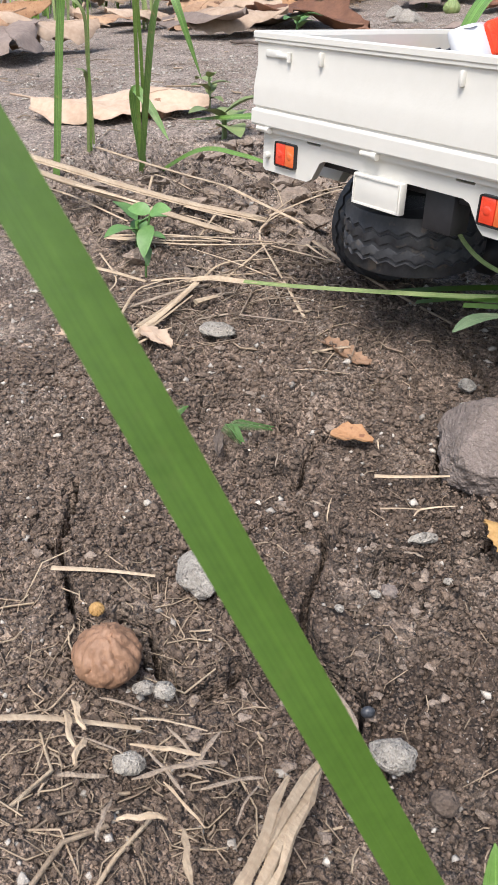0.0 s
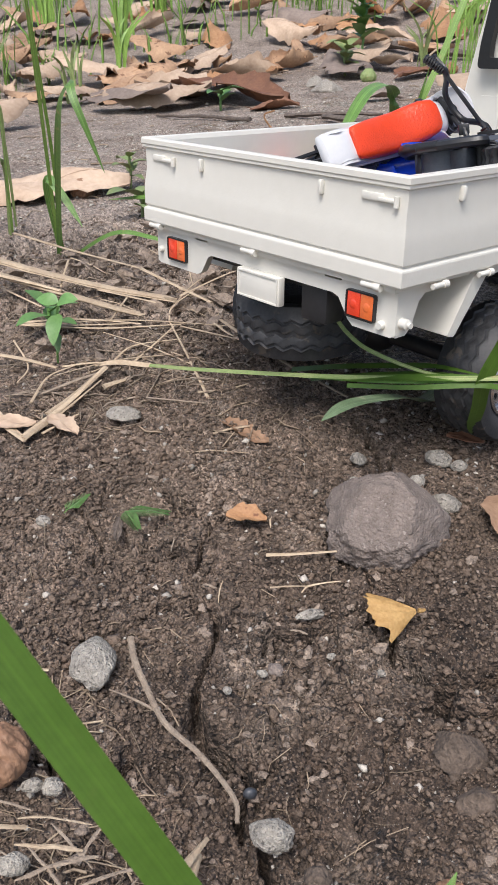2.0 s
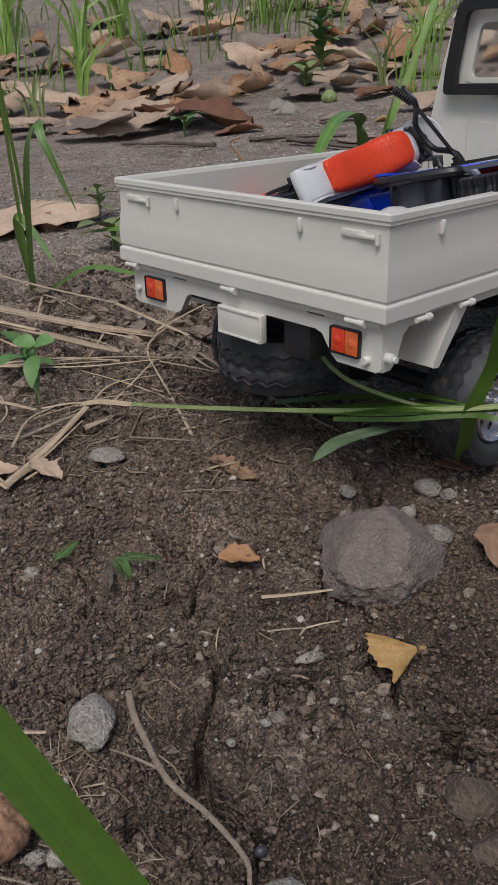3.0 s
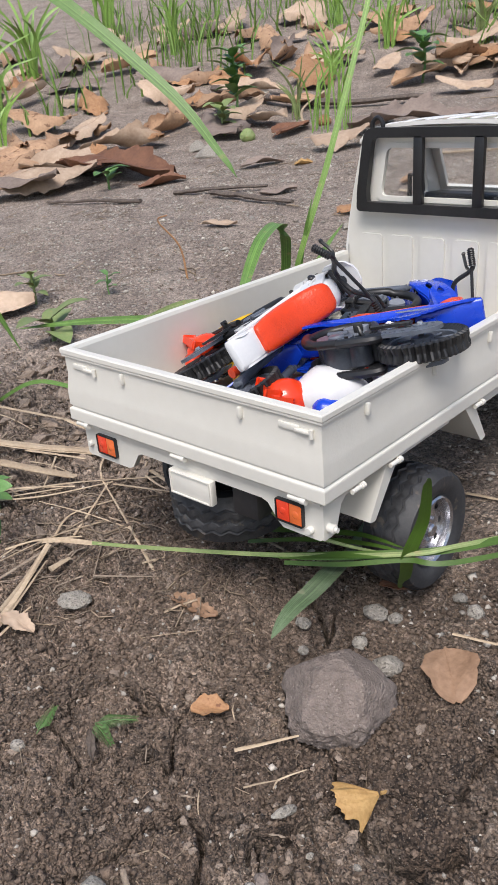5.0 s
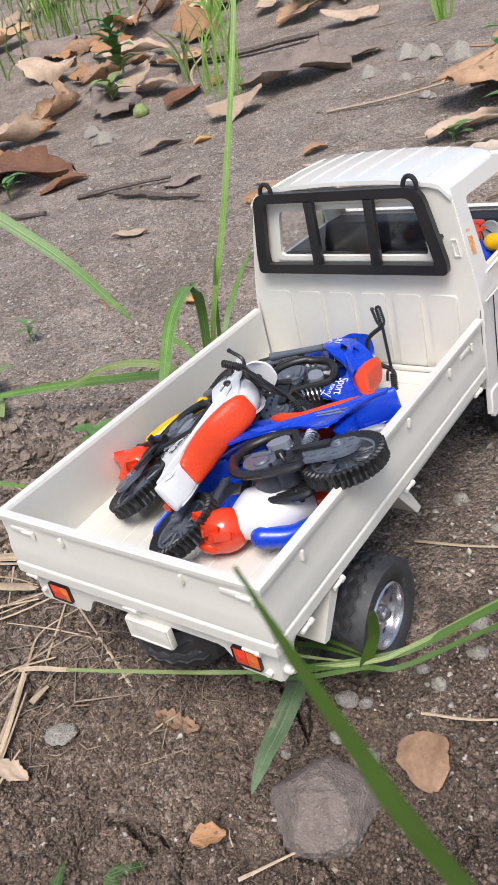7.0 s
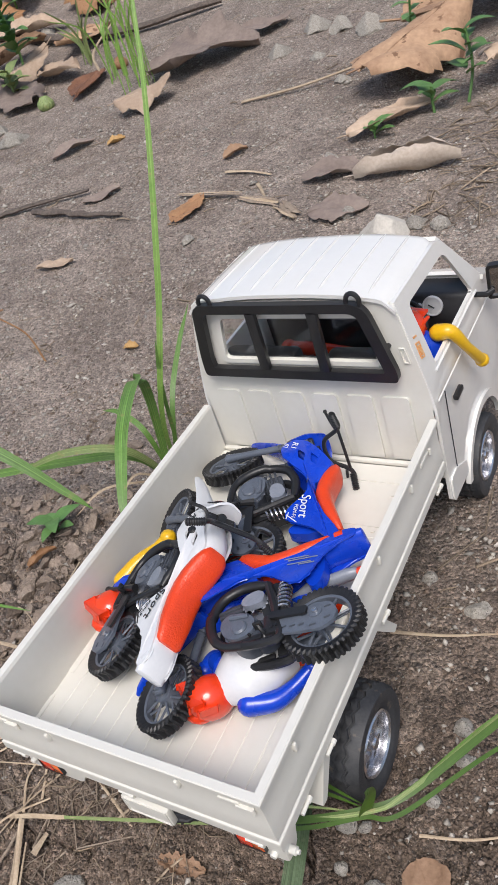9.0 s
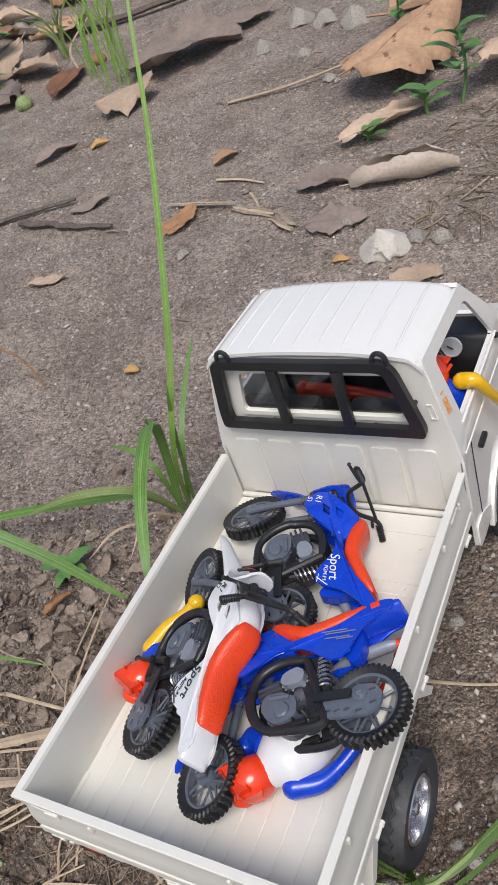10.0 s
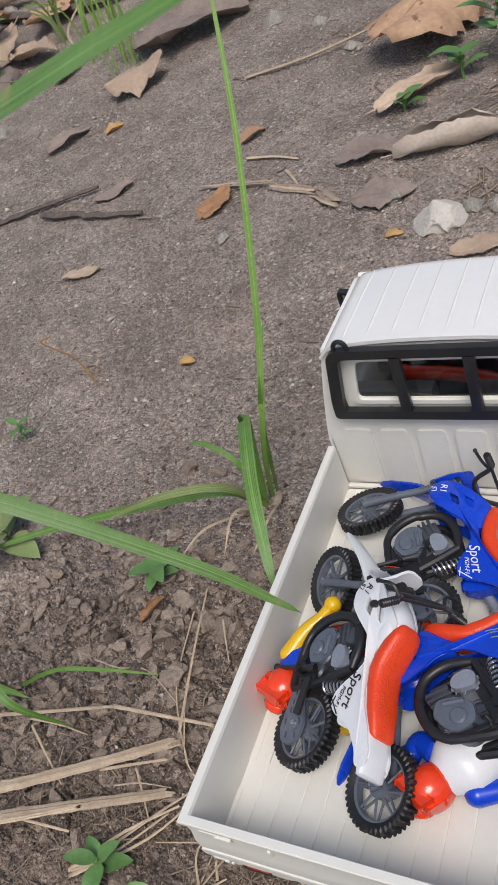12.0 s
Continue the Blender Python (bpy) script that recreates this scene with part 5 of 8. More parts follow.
    for sy in (-1, 1):
        bm = bmesh.new()
        plate(bm, [rounded([(0.0240, 0.0180), (0.0225, 0.0235), (0.0258, 0.0268), (0.0325, 0.0258), (0.0350, 0.0215), (0.0315, 0.0185)], 0.0022)], lambda u, v, w, sy=sy: (u, sy * w, v), 0.0040, 0.0080)
        bmesh.ops.bevel(bm, geom=[e for e in bm.edges if len(e.link_faces) == 2 and e.calc_face_angle(0) > 1.0], offset=0.0009, segments=2, affect="EDGES")
        part("carburettor_cover", bm, LIGHTGREY, bike)
        bm = bmesh.new()
        plate(bm, [rounded([(0.0290, 0.0030), (0.0280, 0.0110), (0.0330, 0.0160), (0.0420, 0.0185), (0.0455, 0.0130), (0.0430, 0.0050), (0.0370, 0.0010)], 0.003)], lambda u, v, w, sy=sy: (u, sy * w, v), 0.0050, 0.0074)
        bmesh.ops.bevel(bm, geom=[e for e in bm.edges if len(e.link_faces) == 2 and e.calc_face_angle(0) > 1.0], offset=0.0008, segments=2, affect="EDGES")
        lathe(bm, [(0.0001, 0.0012), (0.0030, 0.0012), (0.0037, 0.0004), (0.0037, -0.001), (0.0001, -0.001)], 20, Matrix.Translation((0.0355, sy * 0.0076, 0.0075)) @ Matrix.Rotation(radians(-90 * sy), 4, "X"), closed=False)
        tube(bm, [(0.0310, sy * 0.0078, 0.0128), (0.0400, sy * 0.0080, 0.0150)], 0.0011, 8)
        part("engine_cover", bm, GREY, bike)
        bm = bmesh.new()
        loop = [(0.0215, 0.0300), (0.0330, 0.0335), (0.0430, 0.0315), (0.0485, 0.0250), (0.0500, 0.0160), (0.0482, 0.0070), (0.0430, 0.0002), (0.0340, -0.0034)]
        tube(bm, [(x, sy * (0.0070 - 0.0012 * (z > 0.02)), z) for x, z in ((q.x, q.y) for q in curve_pts([(x, z, 0) for x, z in loop], 5))], [0.0018, 0.0020] + [0.0024] * 26 + [0.0020] * 8, 10)
        part("frame_tube", bm, BLACK, bike)
        bm = bmesh.new()
        tube(bm, curve_pts([(0.0345, sy * 0.0068, -0.0032), (0.0250, sy * 0.0068, -0.0056), (0.0175, sy * 0.0066, -0.0052), (0.0178, sy * 0.0064, 0.0030), (0.0195, sy * 0.0062, 0.0180), (0.0215, sy * 0.0058, 0.0300)], 5), 0.0020, 8)
        box(bm, (0.0340, sy * 0.0066, -0.0010), (0.0180, 0.0018, 0.0030), 0.0007)
        box(bm, (0.0205, sy * 0.0068, 0.0030), (0.0070, 0.0028, 0.0110), 0.0010)
        for x in (0.0180, 0.0200, 0.0305):
            tube(bm, [(x, sy * 0.0075, 0.0005), (x, sy * 0.0087, 0.0005)], 0.0008, 6)
        part("lower_frame", bm, BLACK, bike)
        bm = bmesh.new()
        plate(bm, [rounded([(0.0205, 0.0080), (0.0205, 0.0040), (0.0040, -0.0004), (0.0026, 0.0036)], 0.0010, 3)], lambda u, v, w, sy=sy: (u, sy * w, v), 0.0086, 0.0098)
        part("chain_guard", bm, BLACK, bike)
        bm = bmesh.new()
        arm_ = rounded([(0.0190, 0.0035), (0.0185, -0.0040), (0.0090, -0.0072), (-0.0010, -0.0098), (-0.0070, -0.0080), (-0.0095, -0.0025), (-0.0072, 0.0030), (0.0000, 0.0056), (0.0090, 0.0030)], 0.0016, 3)
        holes = [rounded([(c - 0.0015, d - 0.0006), (c + 0.0015, d - 0.0006), (c + 0.0015, d + 0.0006), (c - 0.0015, d + 0.0006)], 0.0005, 2) for c, d in ((0.0150, -0.0018), (0.0110, -0.0030), (0.0070, -0.0040), (0.0020, -0.0065), (-0.0045, -0.0050), (-0.0055, 0.0010), (0.0005, 0.0028), (0.0050, 0.0010))]
        plate(bm, [arm_] + holes, lambda u, v, w, sy=sy: (u, sy * w, v), 0.0062, 0.0078)
        tube(bm, [(0.0, sy * 0.0066, 0.0), (0.0, sy * 0.0084, 0.0)], 0.0030, 14)
        part("swing_arm", bm, GREY, bike, "grey slotted swing arm")
        bm = bmesh.new()
        lathe(bm, [(0.0001, 0.0010), (0.0012, 0.0008), (0.0014, 0.0), (0.0014, -0.001), (0.0001, -0.001)], 8, Matrix.Translation((0, sy * 0.0086, 0)) @ Matrix.Rotation(radians(-90 * sy), 4, "X"), closed=False)
        part("axle_bolt", bm, CHROME, bike)
        bm = bmesh.new()
        tube(bm, curve_pts([(0.0230, sy * 0.0070, -0.0010), (0.0240, sy * 0.0095, -0.0010), (0.0250, sy * 0.0125, 0.0010)], 4), [0.0010] * 8 + [0.0012], 8)
        box(bm, (0.0248, sy * 0.0115, 0.0004), (0.0040, 0.0040, 0.0014), 0.0005)
        part("foot_peg", bm, BLACK, bike)
    if stand:
        bm = bmesh.new()
        tube(bm, [(0.0245, 0.0086, 0.0090), (0.0252, 0.0096, 0.0040), (0.0275, 0.0098, -0.0075), (0.0296, 0.0096, -0.0170)], [0.0022, 0.0016, 0.0012, 0.0013], 8)
        ball(bm, (0.0297, 0.0096, -0.0175), (0.0019,) * 3, None, 2)
        part("kick_stand", bm, BLACK, bike, "black kick stand folded out")
    bm = bmesh.new()
    tube(bm, [(0.0165 - 0.0025 * t + 0.0030 * math.cos(t * 40), 0.0030 * math.sin(t * 40) + 0.0035, 0.0130 + 0.0150 * t) for t in np.linspace(0, 1, 80)], 0.0006, 5)
    part("shock_spring", bm, CHROME, bike, "bare coil spring")
    bm = bmesh.new()
    tube(bm, [(0.0168, 0.0035, 0.0100), (0.0135, 0.0035, 0.0320)], 0.0017, 8)
    part("shock_rod", bm, BLACK, bike)
    bm = bmesh.new()
    tube(bm, [(0.0180, -0.0066, 0.0300), (0.0120, -0.0066, 0.0312), (0.0070, -0.0066, 0.0318), (-0.0130, -0.0066, 0.0318), (-0.0170, -0.0066, 0.0312), (-0.0178, -0.0066, 0.0310)], [0.0014, 0.0018, 0.0034, 0.0034, 0.0028, 0.0022], 12, squash=0.8)
    part("silencer", bm, LIGHTGREY, bike, "pale grey silencer")
    bm = bmesh.new()
    tube(bm, [(-0.0172, -0.0066, 0.0311), (-0.0205, -0.0066, 0.0306)], 0.0024, 10)
    part("silencer_tip", bm, ORANGE, bike)
    return bike


motorbike(bike_pose((-0.0399, 0.0582, 0.0908), (-0.132, 0.987, 0.087), (0.880, 0.076, 0.469)), WHITE, INK, "white toy motocross bike with an orange seat", 14, -5.0)
motorbike(bike_pose((0.0664, 0.0787, 0.1123), (-0.850, -0.495, -0.181), (-0.485, 0.869, -0.102)), BLUE, WHITE_INK, "blue toy motocross bike, rear wheel on the bed's rim", -20, -12.0, False, False)
motorbike(bike_pose((-0.0008, 0.1282, 0.0916), (-0.587, 0.809, 0.029), (0.809, 0.588, 0.005)), BLUE, WHITE_INK, "blue toy motocross bike lying by the cab", -20, -10.0)


# ---- riders: plain moulded dolls, each one mesh ----
def doll(name, label, head, face, torso, arms, legs, mats):
    """mats: helmet, body, arm, leg. torso: (points, radii); arms and legs: lists of (points, radii)."""
    bm = bmesh.new()
    h, f = Vector(head), Vector(face).normalized()
    turn = f.to_track_quat("X", "Z").to_matrix().to_4x4()
    ball(bm, h, (0.0115, 0.0098, 0.0104), turn, 3, 0)
    ball(bm, h + turn @ Vector((0.0055, 0, -0.0050)), (0.0075, 0.0076, 0.0044), turn, 2, 0)
    m = Matrix.Translation(h) @ turn
    box(bm, (0.0092, 0, 0.0052), (0.0062, 0.0150, 0.0022), 0.0009, m, 0)
    for sy in (-1, 1):
        box(bm, (0.0050, sy * 0.0086, 0.0030), (0.0085, 0.0020, 0.0022), 0.0009, m, 0)
    tube(bm, curve_pts(torso[0], 5), [float(v) for v in np.interp(np.linspace(0, 1, 5 * (len(torso[0]) - 1) + 1), np.linspace(0, 1, len(torso[1])), torso[1])], 16, 1, 0.78)
    for limbs, mi in ((arms, 2), (legs, 3)):
        for p, r in limbs:
            n = 6 * (len(p) - 1) + 1
            tube(bm, curve_pts(p, 6), [float(v) for v in np.interp(np.linspace(0, 1, n), np.linspace(0, 1, len(r)), r)], 12, mi)
            ball(bm, p[0], (r[0],) * 3, None, 2, mi)
            ball(bm, p[-1], (r[-1] * 1.25,) * 3, None, 2, mi)
    return tagged(part(name, bm, mats), label, "toy rider", "toy riders")


doll("toy_rider", "plastic toy rider with red helmet and white torso, lying down", (0.0200, 0.0456, 0.0885), (-0.55, -0.75, 0.25),
     ([(0.0240, 0.0500, 0.0890), (0.0300, 0.0575, 0.0905), (0.0370, 0.0670, 0.0900), (0.0430, 0.0770, 0.0865)], [0.0085, 0.0150, 0.0142, 0.0100]),
     [([(0.0385, 0.0475, 0.0880), (0.0484, 0.0531, 0.0870), (0.0545, 0.0610, 0.0885), (0.0600, 0.0704, 0.0920)], [0.0054, 0.0046, 0.0034, 0.0030]),
      ([(0.0190, 0.0610, 0.0890), (0.0110, 0.0650, 0.0860), (0.0070, 0.0600, 0.0830)], [0.0060, 0.0050, 0.0040])],
     [([(0.0440, 0.0780, 0.0860), (0.0560, 0.0830, 0.0880), (0.0640, 0.0960, 0.0880), (0.0655, 0.1200, 0.0860)], [0.0068, 0.0062, 0.0052, 0.0042]),
      ([(0.0420, 0.0790, 0.0840), (0.0450, 0.0940, 0.0830), (0.0520, 0.1100, 0.0830)], [0.0060, 0.0050, 0.0040])], [HELMET, WHITE, BLUE, HELMET])
doll("toy_rider", "plastic toy rider with red helmet, blue torso and yellow arms", (-0.0590, 0.0785, 0.0872), (-0.35, -0.85, 0.25),
     ([(-0.0585, 0.0825, 0.0890), (-0.0550, 0.0910, 0.0890), (-0.0500, 0.1020, 0.0870), (-0.0450, 0.1110, 0.0850)], [0.0065, 0.0110, 0.0100, 0.0080]),
     [([(-0.0605, 0.0930, 0.0925), (-0.0540, 0.1035, 0.0975), (-0.0465, 0.1120, 0.1005), (-0.0420, 0.1180, 0.1030)], [0.0048, 0.0040, 0.0030, 0.0036]),
      ([(-0.0460, 0.0830, 0.0870), (-0.0360, 0.0760, 0.0850), (-0.0260, 0.0680, 0.0830)], [0.0060, 0.0050, 0.0042])],
     [([(-0.0440, 0.1100, 0.0850), (-0.0300, 0.1180, 0.0830), (-0.0120, 0.1260, 0.0820), (0.0080, 0.1230, 0.0820)], [0.0062, 0.0052, 0.0044, 0.0040]),
      ([(-0.0440, 0.1050, 0.0840), (-0.0260, 0.1040, 0.0830), (-0.0060, 0.1080, 0.0820), (0.0120, 0.1090, 0.0815)], [0.0060, 0.0050, 0.0044, 0.0040])], [HELMET, BLUE, YELLOW, HELMET])
doll("toy_rider", "plastic toy rider sitting in the cab, yellow arm hanging out", (0.0490, 0.2620, 0.1400), (0.2, 1.0, 0.0),
     ([(0.0540, 0.2580, 0.0960), (0.0560, 0.2600, 0.1100), (0.0575, 0.2640, 0.1240), (0.0540, 0.2620, 0.1350)], [0.0095, 0.0110, 0.0108, 0.0060]),
     [([(0.0650, 0.2640, 0.1360), (0.0725, 0.2640, 0.1365), (0.0775, 0.2710, 0.1225), (0.0805, 0.2850, 0.1040)], [0.0050, 0.0040, 0.0029, 0.0034]),
      ([(0.0440, 0.2640, 0.1270), (0.0360, 0.2740, 0.1220), (0.0340, 0.2820, 0.1240)], [0.0055, 0.0048, 0.0040])],
     [([(0.0560, 0.2620, 0.0990), (0.0560, 0.2800, 0.1000), (0.0560, 0.2920, 0.0850)], [0.0065, 0.0055, 0.0045]),
      ([(0.0440, 0.2760, 0.0900), (0.0147, 0.2875, 0.0980), (-0.0133, 0.2854, 0.1080), (-0.0443, 0.2856, 0.1100)], [0.0065, 0.0055, 0.0045, 0.0045])], [HELMET, BLUE, YELLOW, HELMET])


# ---- plants ----
def blade_mesh(bm, pts, width, face, mi=0, n=10, fold=0.18, tip=True, base=0.6, taper=2.2):
    """A grass blade: a thin folded strip along the points, widest below the middle, its flat side towards face."""
    p = curve_pts(pts, n)
    face, k = Vector(face), len(p) - 1
    rows = []
    for i, q in enumerate(p):
        t = i / k
        d = (p[min(i + 1, k)] - p[max(i - 1, 0)]).normalized()
        a = d.cross(face).normalized()
        u = a.cross(d).normalized()
        w = width * 0.5 * (base + (1 - base) * min(1, t / 0.3)) * ((1 - ((t - 0.45) / 0.55) ** taper) ** 0.8 if tip and t > 0.45 else 1)
        w = max(w, 0.00012)
        rows.append([bm.verts.new(q + a * w + u * w * fold), bm.verts.new(q + u * 0.0002), bm.verts.new(q - a * w + u * w * fold), bm.verts.new(q - u * 0.0002)])
    uv = bm.loops.layers.uv.verify()
    for i, (x, y) in enumerate(zip(rows, rows[1:])):
        for j in range(4):
            f = bm.faces.new((x[j], x[(j + 1) % 4], y[(j + 1) % 4], y[j]))
            f.material_index = mi
            for lp, c in zip(f.loops, (j, (j + 1) % 4, (j + 1) % 4, j)):
                lp[uv].uv = ((0.0, 0.5, 1.0, 0.5)[c], (i + (lp.vert in y)) * 0.1)
    bm.faces.new(rows[0][::-1]), bm.faces.new(rows[-1])


def add_blade(parent, pts, width, face=(0.5, -0.7, 0.4), material=GRASS, name="blade", **k):
    bm = bmesh.new()
    blade_mesh(bm, pts, width, face, **k)
    return part(name, bm, material, parent, angle=80)


def rooted(x, y, dz=-0.004):
    return (x, y, top(x, y) + dz)


NEAR = "long green grass blade standing close by in the soil"
a = rooted(0.1900, -0.1440)
g = tagged(add_blade(None, [a, (0.1840, -0.1485, 0.0), (0.1769, -0.1534, 0.0155), (0.1538, -0.1716, 0.0675), (0.1345, -0.1867, 0.1109), (0.1150, -0.2010, 0.150), (0.0960, -0.2120, 0.176)], 0.0068, (0.75, -0.50, 0.40), GRASS_SHADED, "long_grass", base=0.35), NEAR, "grass")
tuft = tagged(empty("grass_sprout"), "short green grass sprout beside a long blade", "grass")
for pts, w in (([rooted(0.1880, -0.1350), (0.1800, -0.1300, -0.018), (0.1740, -0.1265, -0.003)], 0.006), ([rooted(0.1905, -0.1330), (0.1860, -0.1190, -0.016), (0.1840, -0.1040, 0.002)], 0.0055), ([rooted(0.1905, -0.1380), (0.1960, -0.1330, -0.01), (0.2050, -0.128, 0.004)], 0.005)):
    add_blade(tuft, pts, w, (0.6, -0.5, 0.6), GRASS)
g = tagged(add_blade(None, [rooted(0.2950, -0.0800), (0.2740, -0.0960, 0.0477), (0.2500, -0.1150, 0.1450), (0.2100, -0.1267, 0.2295), (0.2010, -0.1279, 0.2480), (0.1948, -0.1282, 0.2625)], 0.0031, (-0.1, -0.9, 0.3), GRASS_SHADED, "long_grass", base=0.8), NEAR, "grass")
g = tagged(add_blade(None, [rooted(-0.3500, 0.0300), (-0.3200, 0.0350, 0.14), (-0.2600, 0.0380, 0.2450), (-0.1900, 0.0410, 0.2820), (-0.1164, 0.0462, 0.2614), (-0.0500, 0.0580, 0.2150), (-0.0250, 0.0640, 0.1870), (-0.0185, 0.0665, 0.1770)], 0.0086, (0.45, -0.6, 0.7), GRASS, "long_grass", base=0.7, taper=1.0), "long arching green grass blade hanging over the truck's bed", "grass")
g = tagged(add_blade(None, [rooted(-0.2600, -0.0900), (-0.2150, -0.0700, 0.15), (-0.1350, -0.0300, 0.300), (-0.0173, 0.0063, 0.3864), (0.0148, 0.0008, 0.3956), (0.0326, -0.0015, 0.3997), (0.0510, -0.0047, 0.4042), (0.0673, -0.0077, 0.4079), (0.0743, -0.0094, 0.4097)], 0.0050, (0.3, -0.5, 0.8), GRASS, "long_grass", base=0.8), "long green grass blade arching high over the soil", "grass")

# grass clump at the truck's far side
clump = tagged(empty("grass_clump"), "clump of tall green grass growing beside the truck", "grass")
cx, cy = -0.1640, 0.2660
for pts, w, m, k in (
        ([rooted(cx, cy), (-0.1410, 0.2510, 0.0750), (-0.1265, 0.2780, 0.1570), (-0.1210, 0.3230, 0.2590), (-0.1230, 0.3540, 0.3300), (-0.1280, 0.3950, 0.4100)], 0.0042, GRASS_LIT, dict(base=0.7, taper=1.2)),
        ([rooted(cx - 0.004, cy + 0.004), (-0.1640, 0.2900, 0.055), (-0.1720, 0.3300, 0.080), (-0.1790, 0.3670, 0.0950)], 0.0042, GRASS, dict(base=0.6)),
        ([rooted(cx - 0.004, cy - 0.006), (-0.1500, 0.2550, 0.090), (-0.1280, 0.2250, 0.1220), (-0.1030, 0.1760, 0.1240), (-0.0850, 0.1390, 0.1080), (-0.0800, 0.1270, 0.0960)], 0.0085, GRASS, dict(base=0.6)),
        ([rooted(cx - 0.008, cy), (-0.1800, 0.2650, 0.045), (-0.2050, 0.2720, 0.055), (-0.2250, 0.2760, 0.052)], 0.0045, GRASS, dict(base=0.7)),
        ([rooted(cx - 0.006, cy - 0.004), (-0.1800, 0.2400, 0.040), (-0.2400, 0.2200, 0.042), (-0.3200, 0.1950, 0.036), (-0.3900, 0.1700, 0.026)], 0.0070, GRASS, dict(base=0.7)),
        ([rooted(cx, cy - 0.006), (-0.1750, 0.2350, 0.05), (-0.2150, 0.2150, 0.06), (-0.2700, 0.2050, 0.040)], 0.0060, GRASS_PALE, dict(base=0.6)),
        ([rooted(cx + 0.003, cy + 0.003), (-0.1400, 0.2600, 0.09), (-0.1250, 0.2560, 0.135)], 0.0030, GRASS, dict(base=0.6))):
    add_blade(clump, pts, w, (0.45, -0.75, 0.45), m, **k)
for pts in ([rooted(cx, cy - 0.01), (-0.1720, 0.2300, 0.03), (-0.1700, 0.1950, 0.022)], [rooted(cx - 0.01, cy - 0.01), (-0.1900, 0.2150, 0.028), (-0.2060, 0.1900, 0.020)], [rooted(cx + 0.005, cy), (-0.1450, 0.2300, 0.028), (-0.1500, 0.2000, 0.02)]):
    add_blade(clump, pts, 0.0020, (0.3, -0.4, 0.8), STRAW, "dry_blade", base=0.8)

# blades bent round the rear wheel
mat_ = tagged(empty("bent_grass"), "long green grass blades bent across the truck's rear wheel", "grass")
K = (0.0834, 0.0392, 0.0383)
FLAT = (0.35, -0.65, 0.65)
BLADES_ACROSS = (([(-0.0780, 0.0010, 0.0050), (-0.0400, 0.0087, 0.0120), (0.0304, 0.0229, 0.0267), K, (0.0997, 0.0528, 0.0412), (0.1258, 0.1002, 0.0369), (0.160, 0.160, 0.030), rooted(0.200, 0.230)], 0.0020, GRASS_PALE, FLAT),
                 ([(0.0304, 0.0229, 0.0262), (0.0600, 0.0310, 0.0335), (0.0830, 0.0405, 0.0378), (0.1010, 0.0540, 0.0402), (0.1290, 0.1010, 0.0370), (0.165, 0.162, 0.026), rooted(0.205, 0.226)], 0.0034, GRASS_SHADED, (0.30, -0.45, 0.85)),
                 ([(0.0330, 0.0225, 0.0240), (0.0600, 0.0290, 0.0300), (0.0835, 0.0388, 0.0358), (0.0990, 0.0450, 0.0368), (0.1291, 0.0883, 0.0330), (0.170, 0.145, 0.015), rooted(0.210, 0.205)], 0.0022, GRASS_SHADED, FLAT),
                 ([(0.0100, 0.0200, 0.0215), (0.0450, 0.0268, 0.0285), (0.0700, 0.0350, 0.0342), (0.0850, 0.0420, 0.0372), (0.1000, 0.0565, 0.0385), (0.1260, 0.1040, 0.0345), (0.168, 0.165, 0.020), rooted(0.214, 0.230)], 0.0018, GRASS, FLAT),)
BLADES_AT_WHEEL = (([(0.0690, 0.0620, 0.0060), (0.0735, 0.0530, 0.0130), (0.0790, 0.0460, 0.0240), (0.0840, 0.0398, 0.0385), (0.0900, 0.0400, 0.0560), (0.0955, 0.0330, 0.0760), (0.0985, 0.0280, 0.0820)], 0.0060, GRASS_SHADED, (0.75, -0.60, 0.25)),
                   ([(-0.0260, 0.0480, 0.0070), (0.0024, 0.0500, 0.0164), (0.0344, 0.0500, 0.0263), (0.0560, 0.0490, 0.0325), (0.0820, 0.0430, 0.0380)], 0.0028, GRASS_SHADED, (0.35, -0.55, 0.75)),
                   ([(-0.0100, 0.0455, 0.0075), (0.0200, 0.0470, 0.0185), (0.0460, 0.0470, 0.0270), (0.0640, 0.0450, 0.0325), (0.0830, 0.0420, 0.0370)], 0.0022, GRASS_SHADED, (0.35, -0.55, 0.75)),
                   ([(0.0227, 0.0200, 0.0548), (0.0295, 0.0240, 0.0451), (0.0393, 0.0280, 0.0391), (0.0587, 0.0360, 0.0345), (0.0830, 0.0405, 0.0362)], 0.0017, GRASS_PALE, FLAT),)
for pts, w, m, f in BLADES_ACROSS + BLADES_AT_WHEEL:
    add_blade(mat_, pts, w, f, m, base=0.9)
add_blade(mat_, [(-0.1176, -0.0069, top(-0.1176, -0.0069) + 0.001), (-0.1000, -0.0035, 0.0012), (-0.0800, 0.0006, 0.0046), (-0.0700, 0.0026, 0.0065)], 0.0026, FLAT, STRAW, "dry_blade", base=0.8)
g = tagged(add_blade(None, [rooted(0.0140, 0.1250), (0.0230, 0.1030, -0.0020), (0.0336, 0.0756, 0.0030), (0.0500, 0.0380, 0.0200), (0.0640, 0.0030, 0.0330), (0.0700, -0.0180, 0.0385), (0.0745, -0.0345, 0.0395)], 0.0098, (-0.17, 0.37, 0.91), GRASS_GREY, "long_grass", base=0.8, n=12, taper=3.0), "broad grey-green veined grass blade arching out below the bumper", "grass")

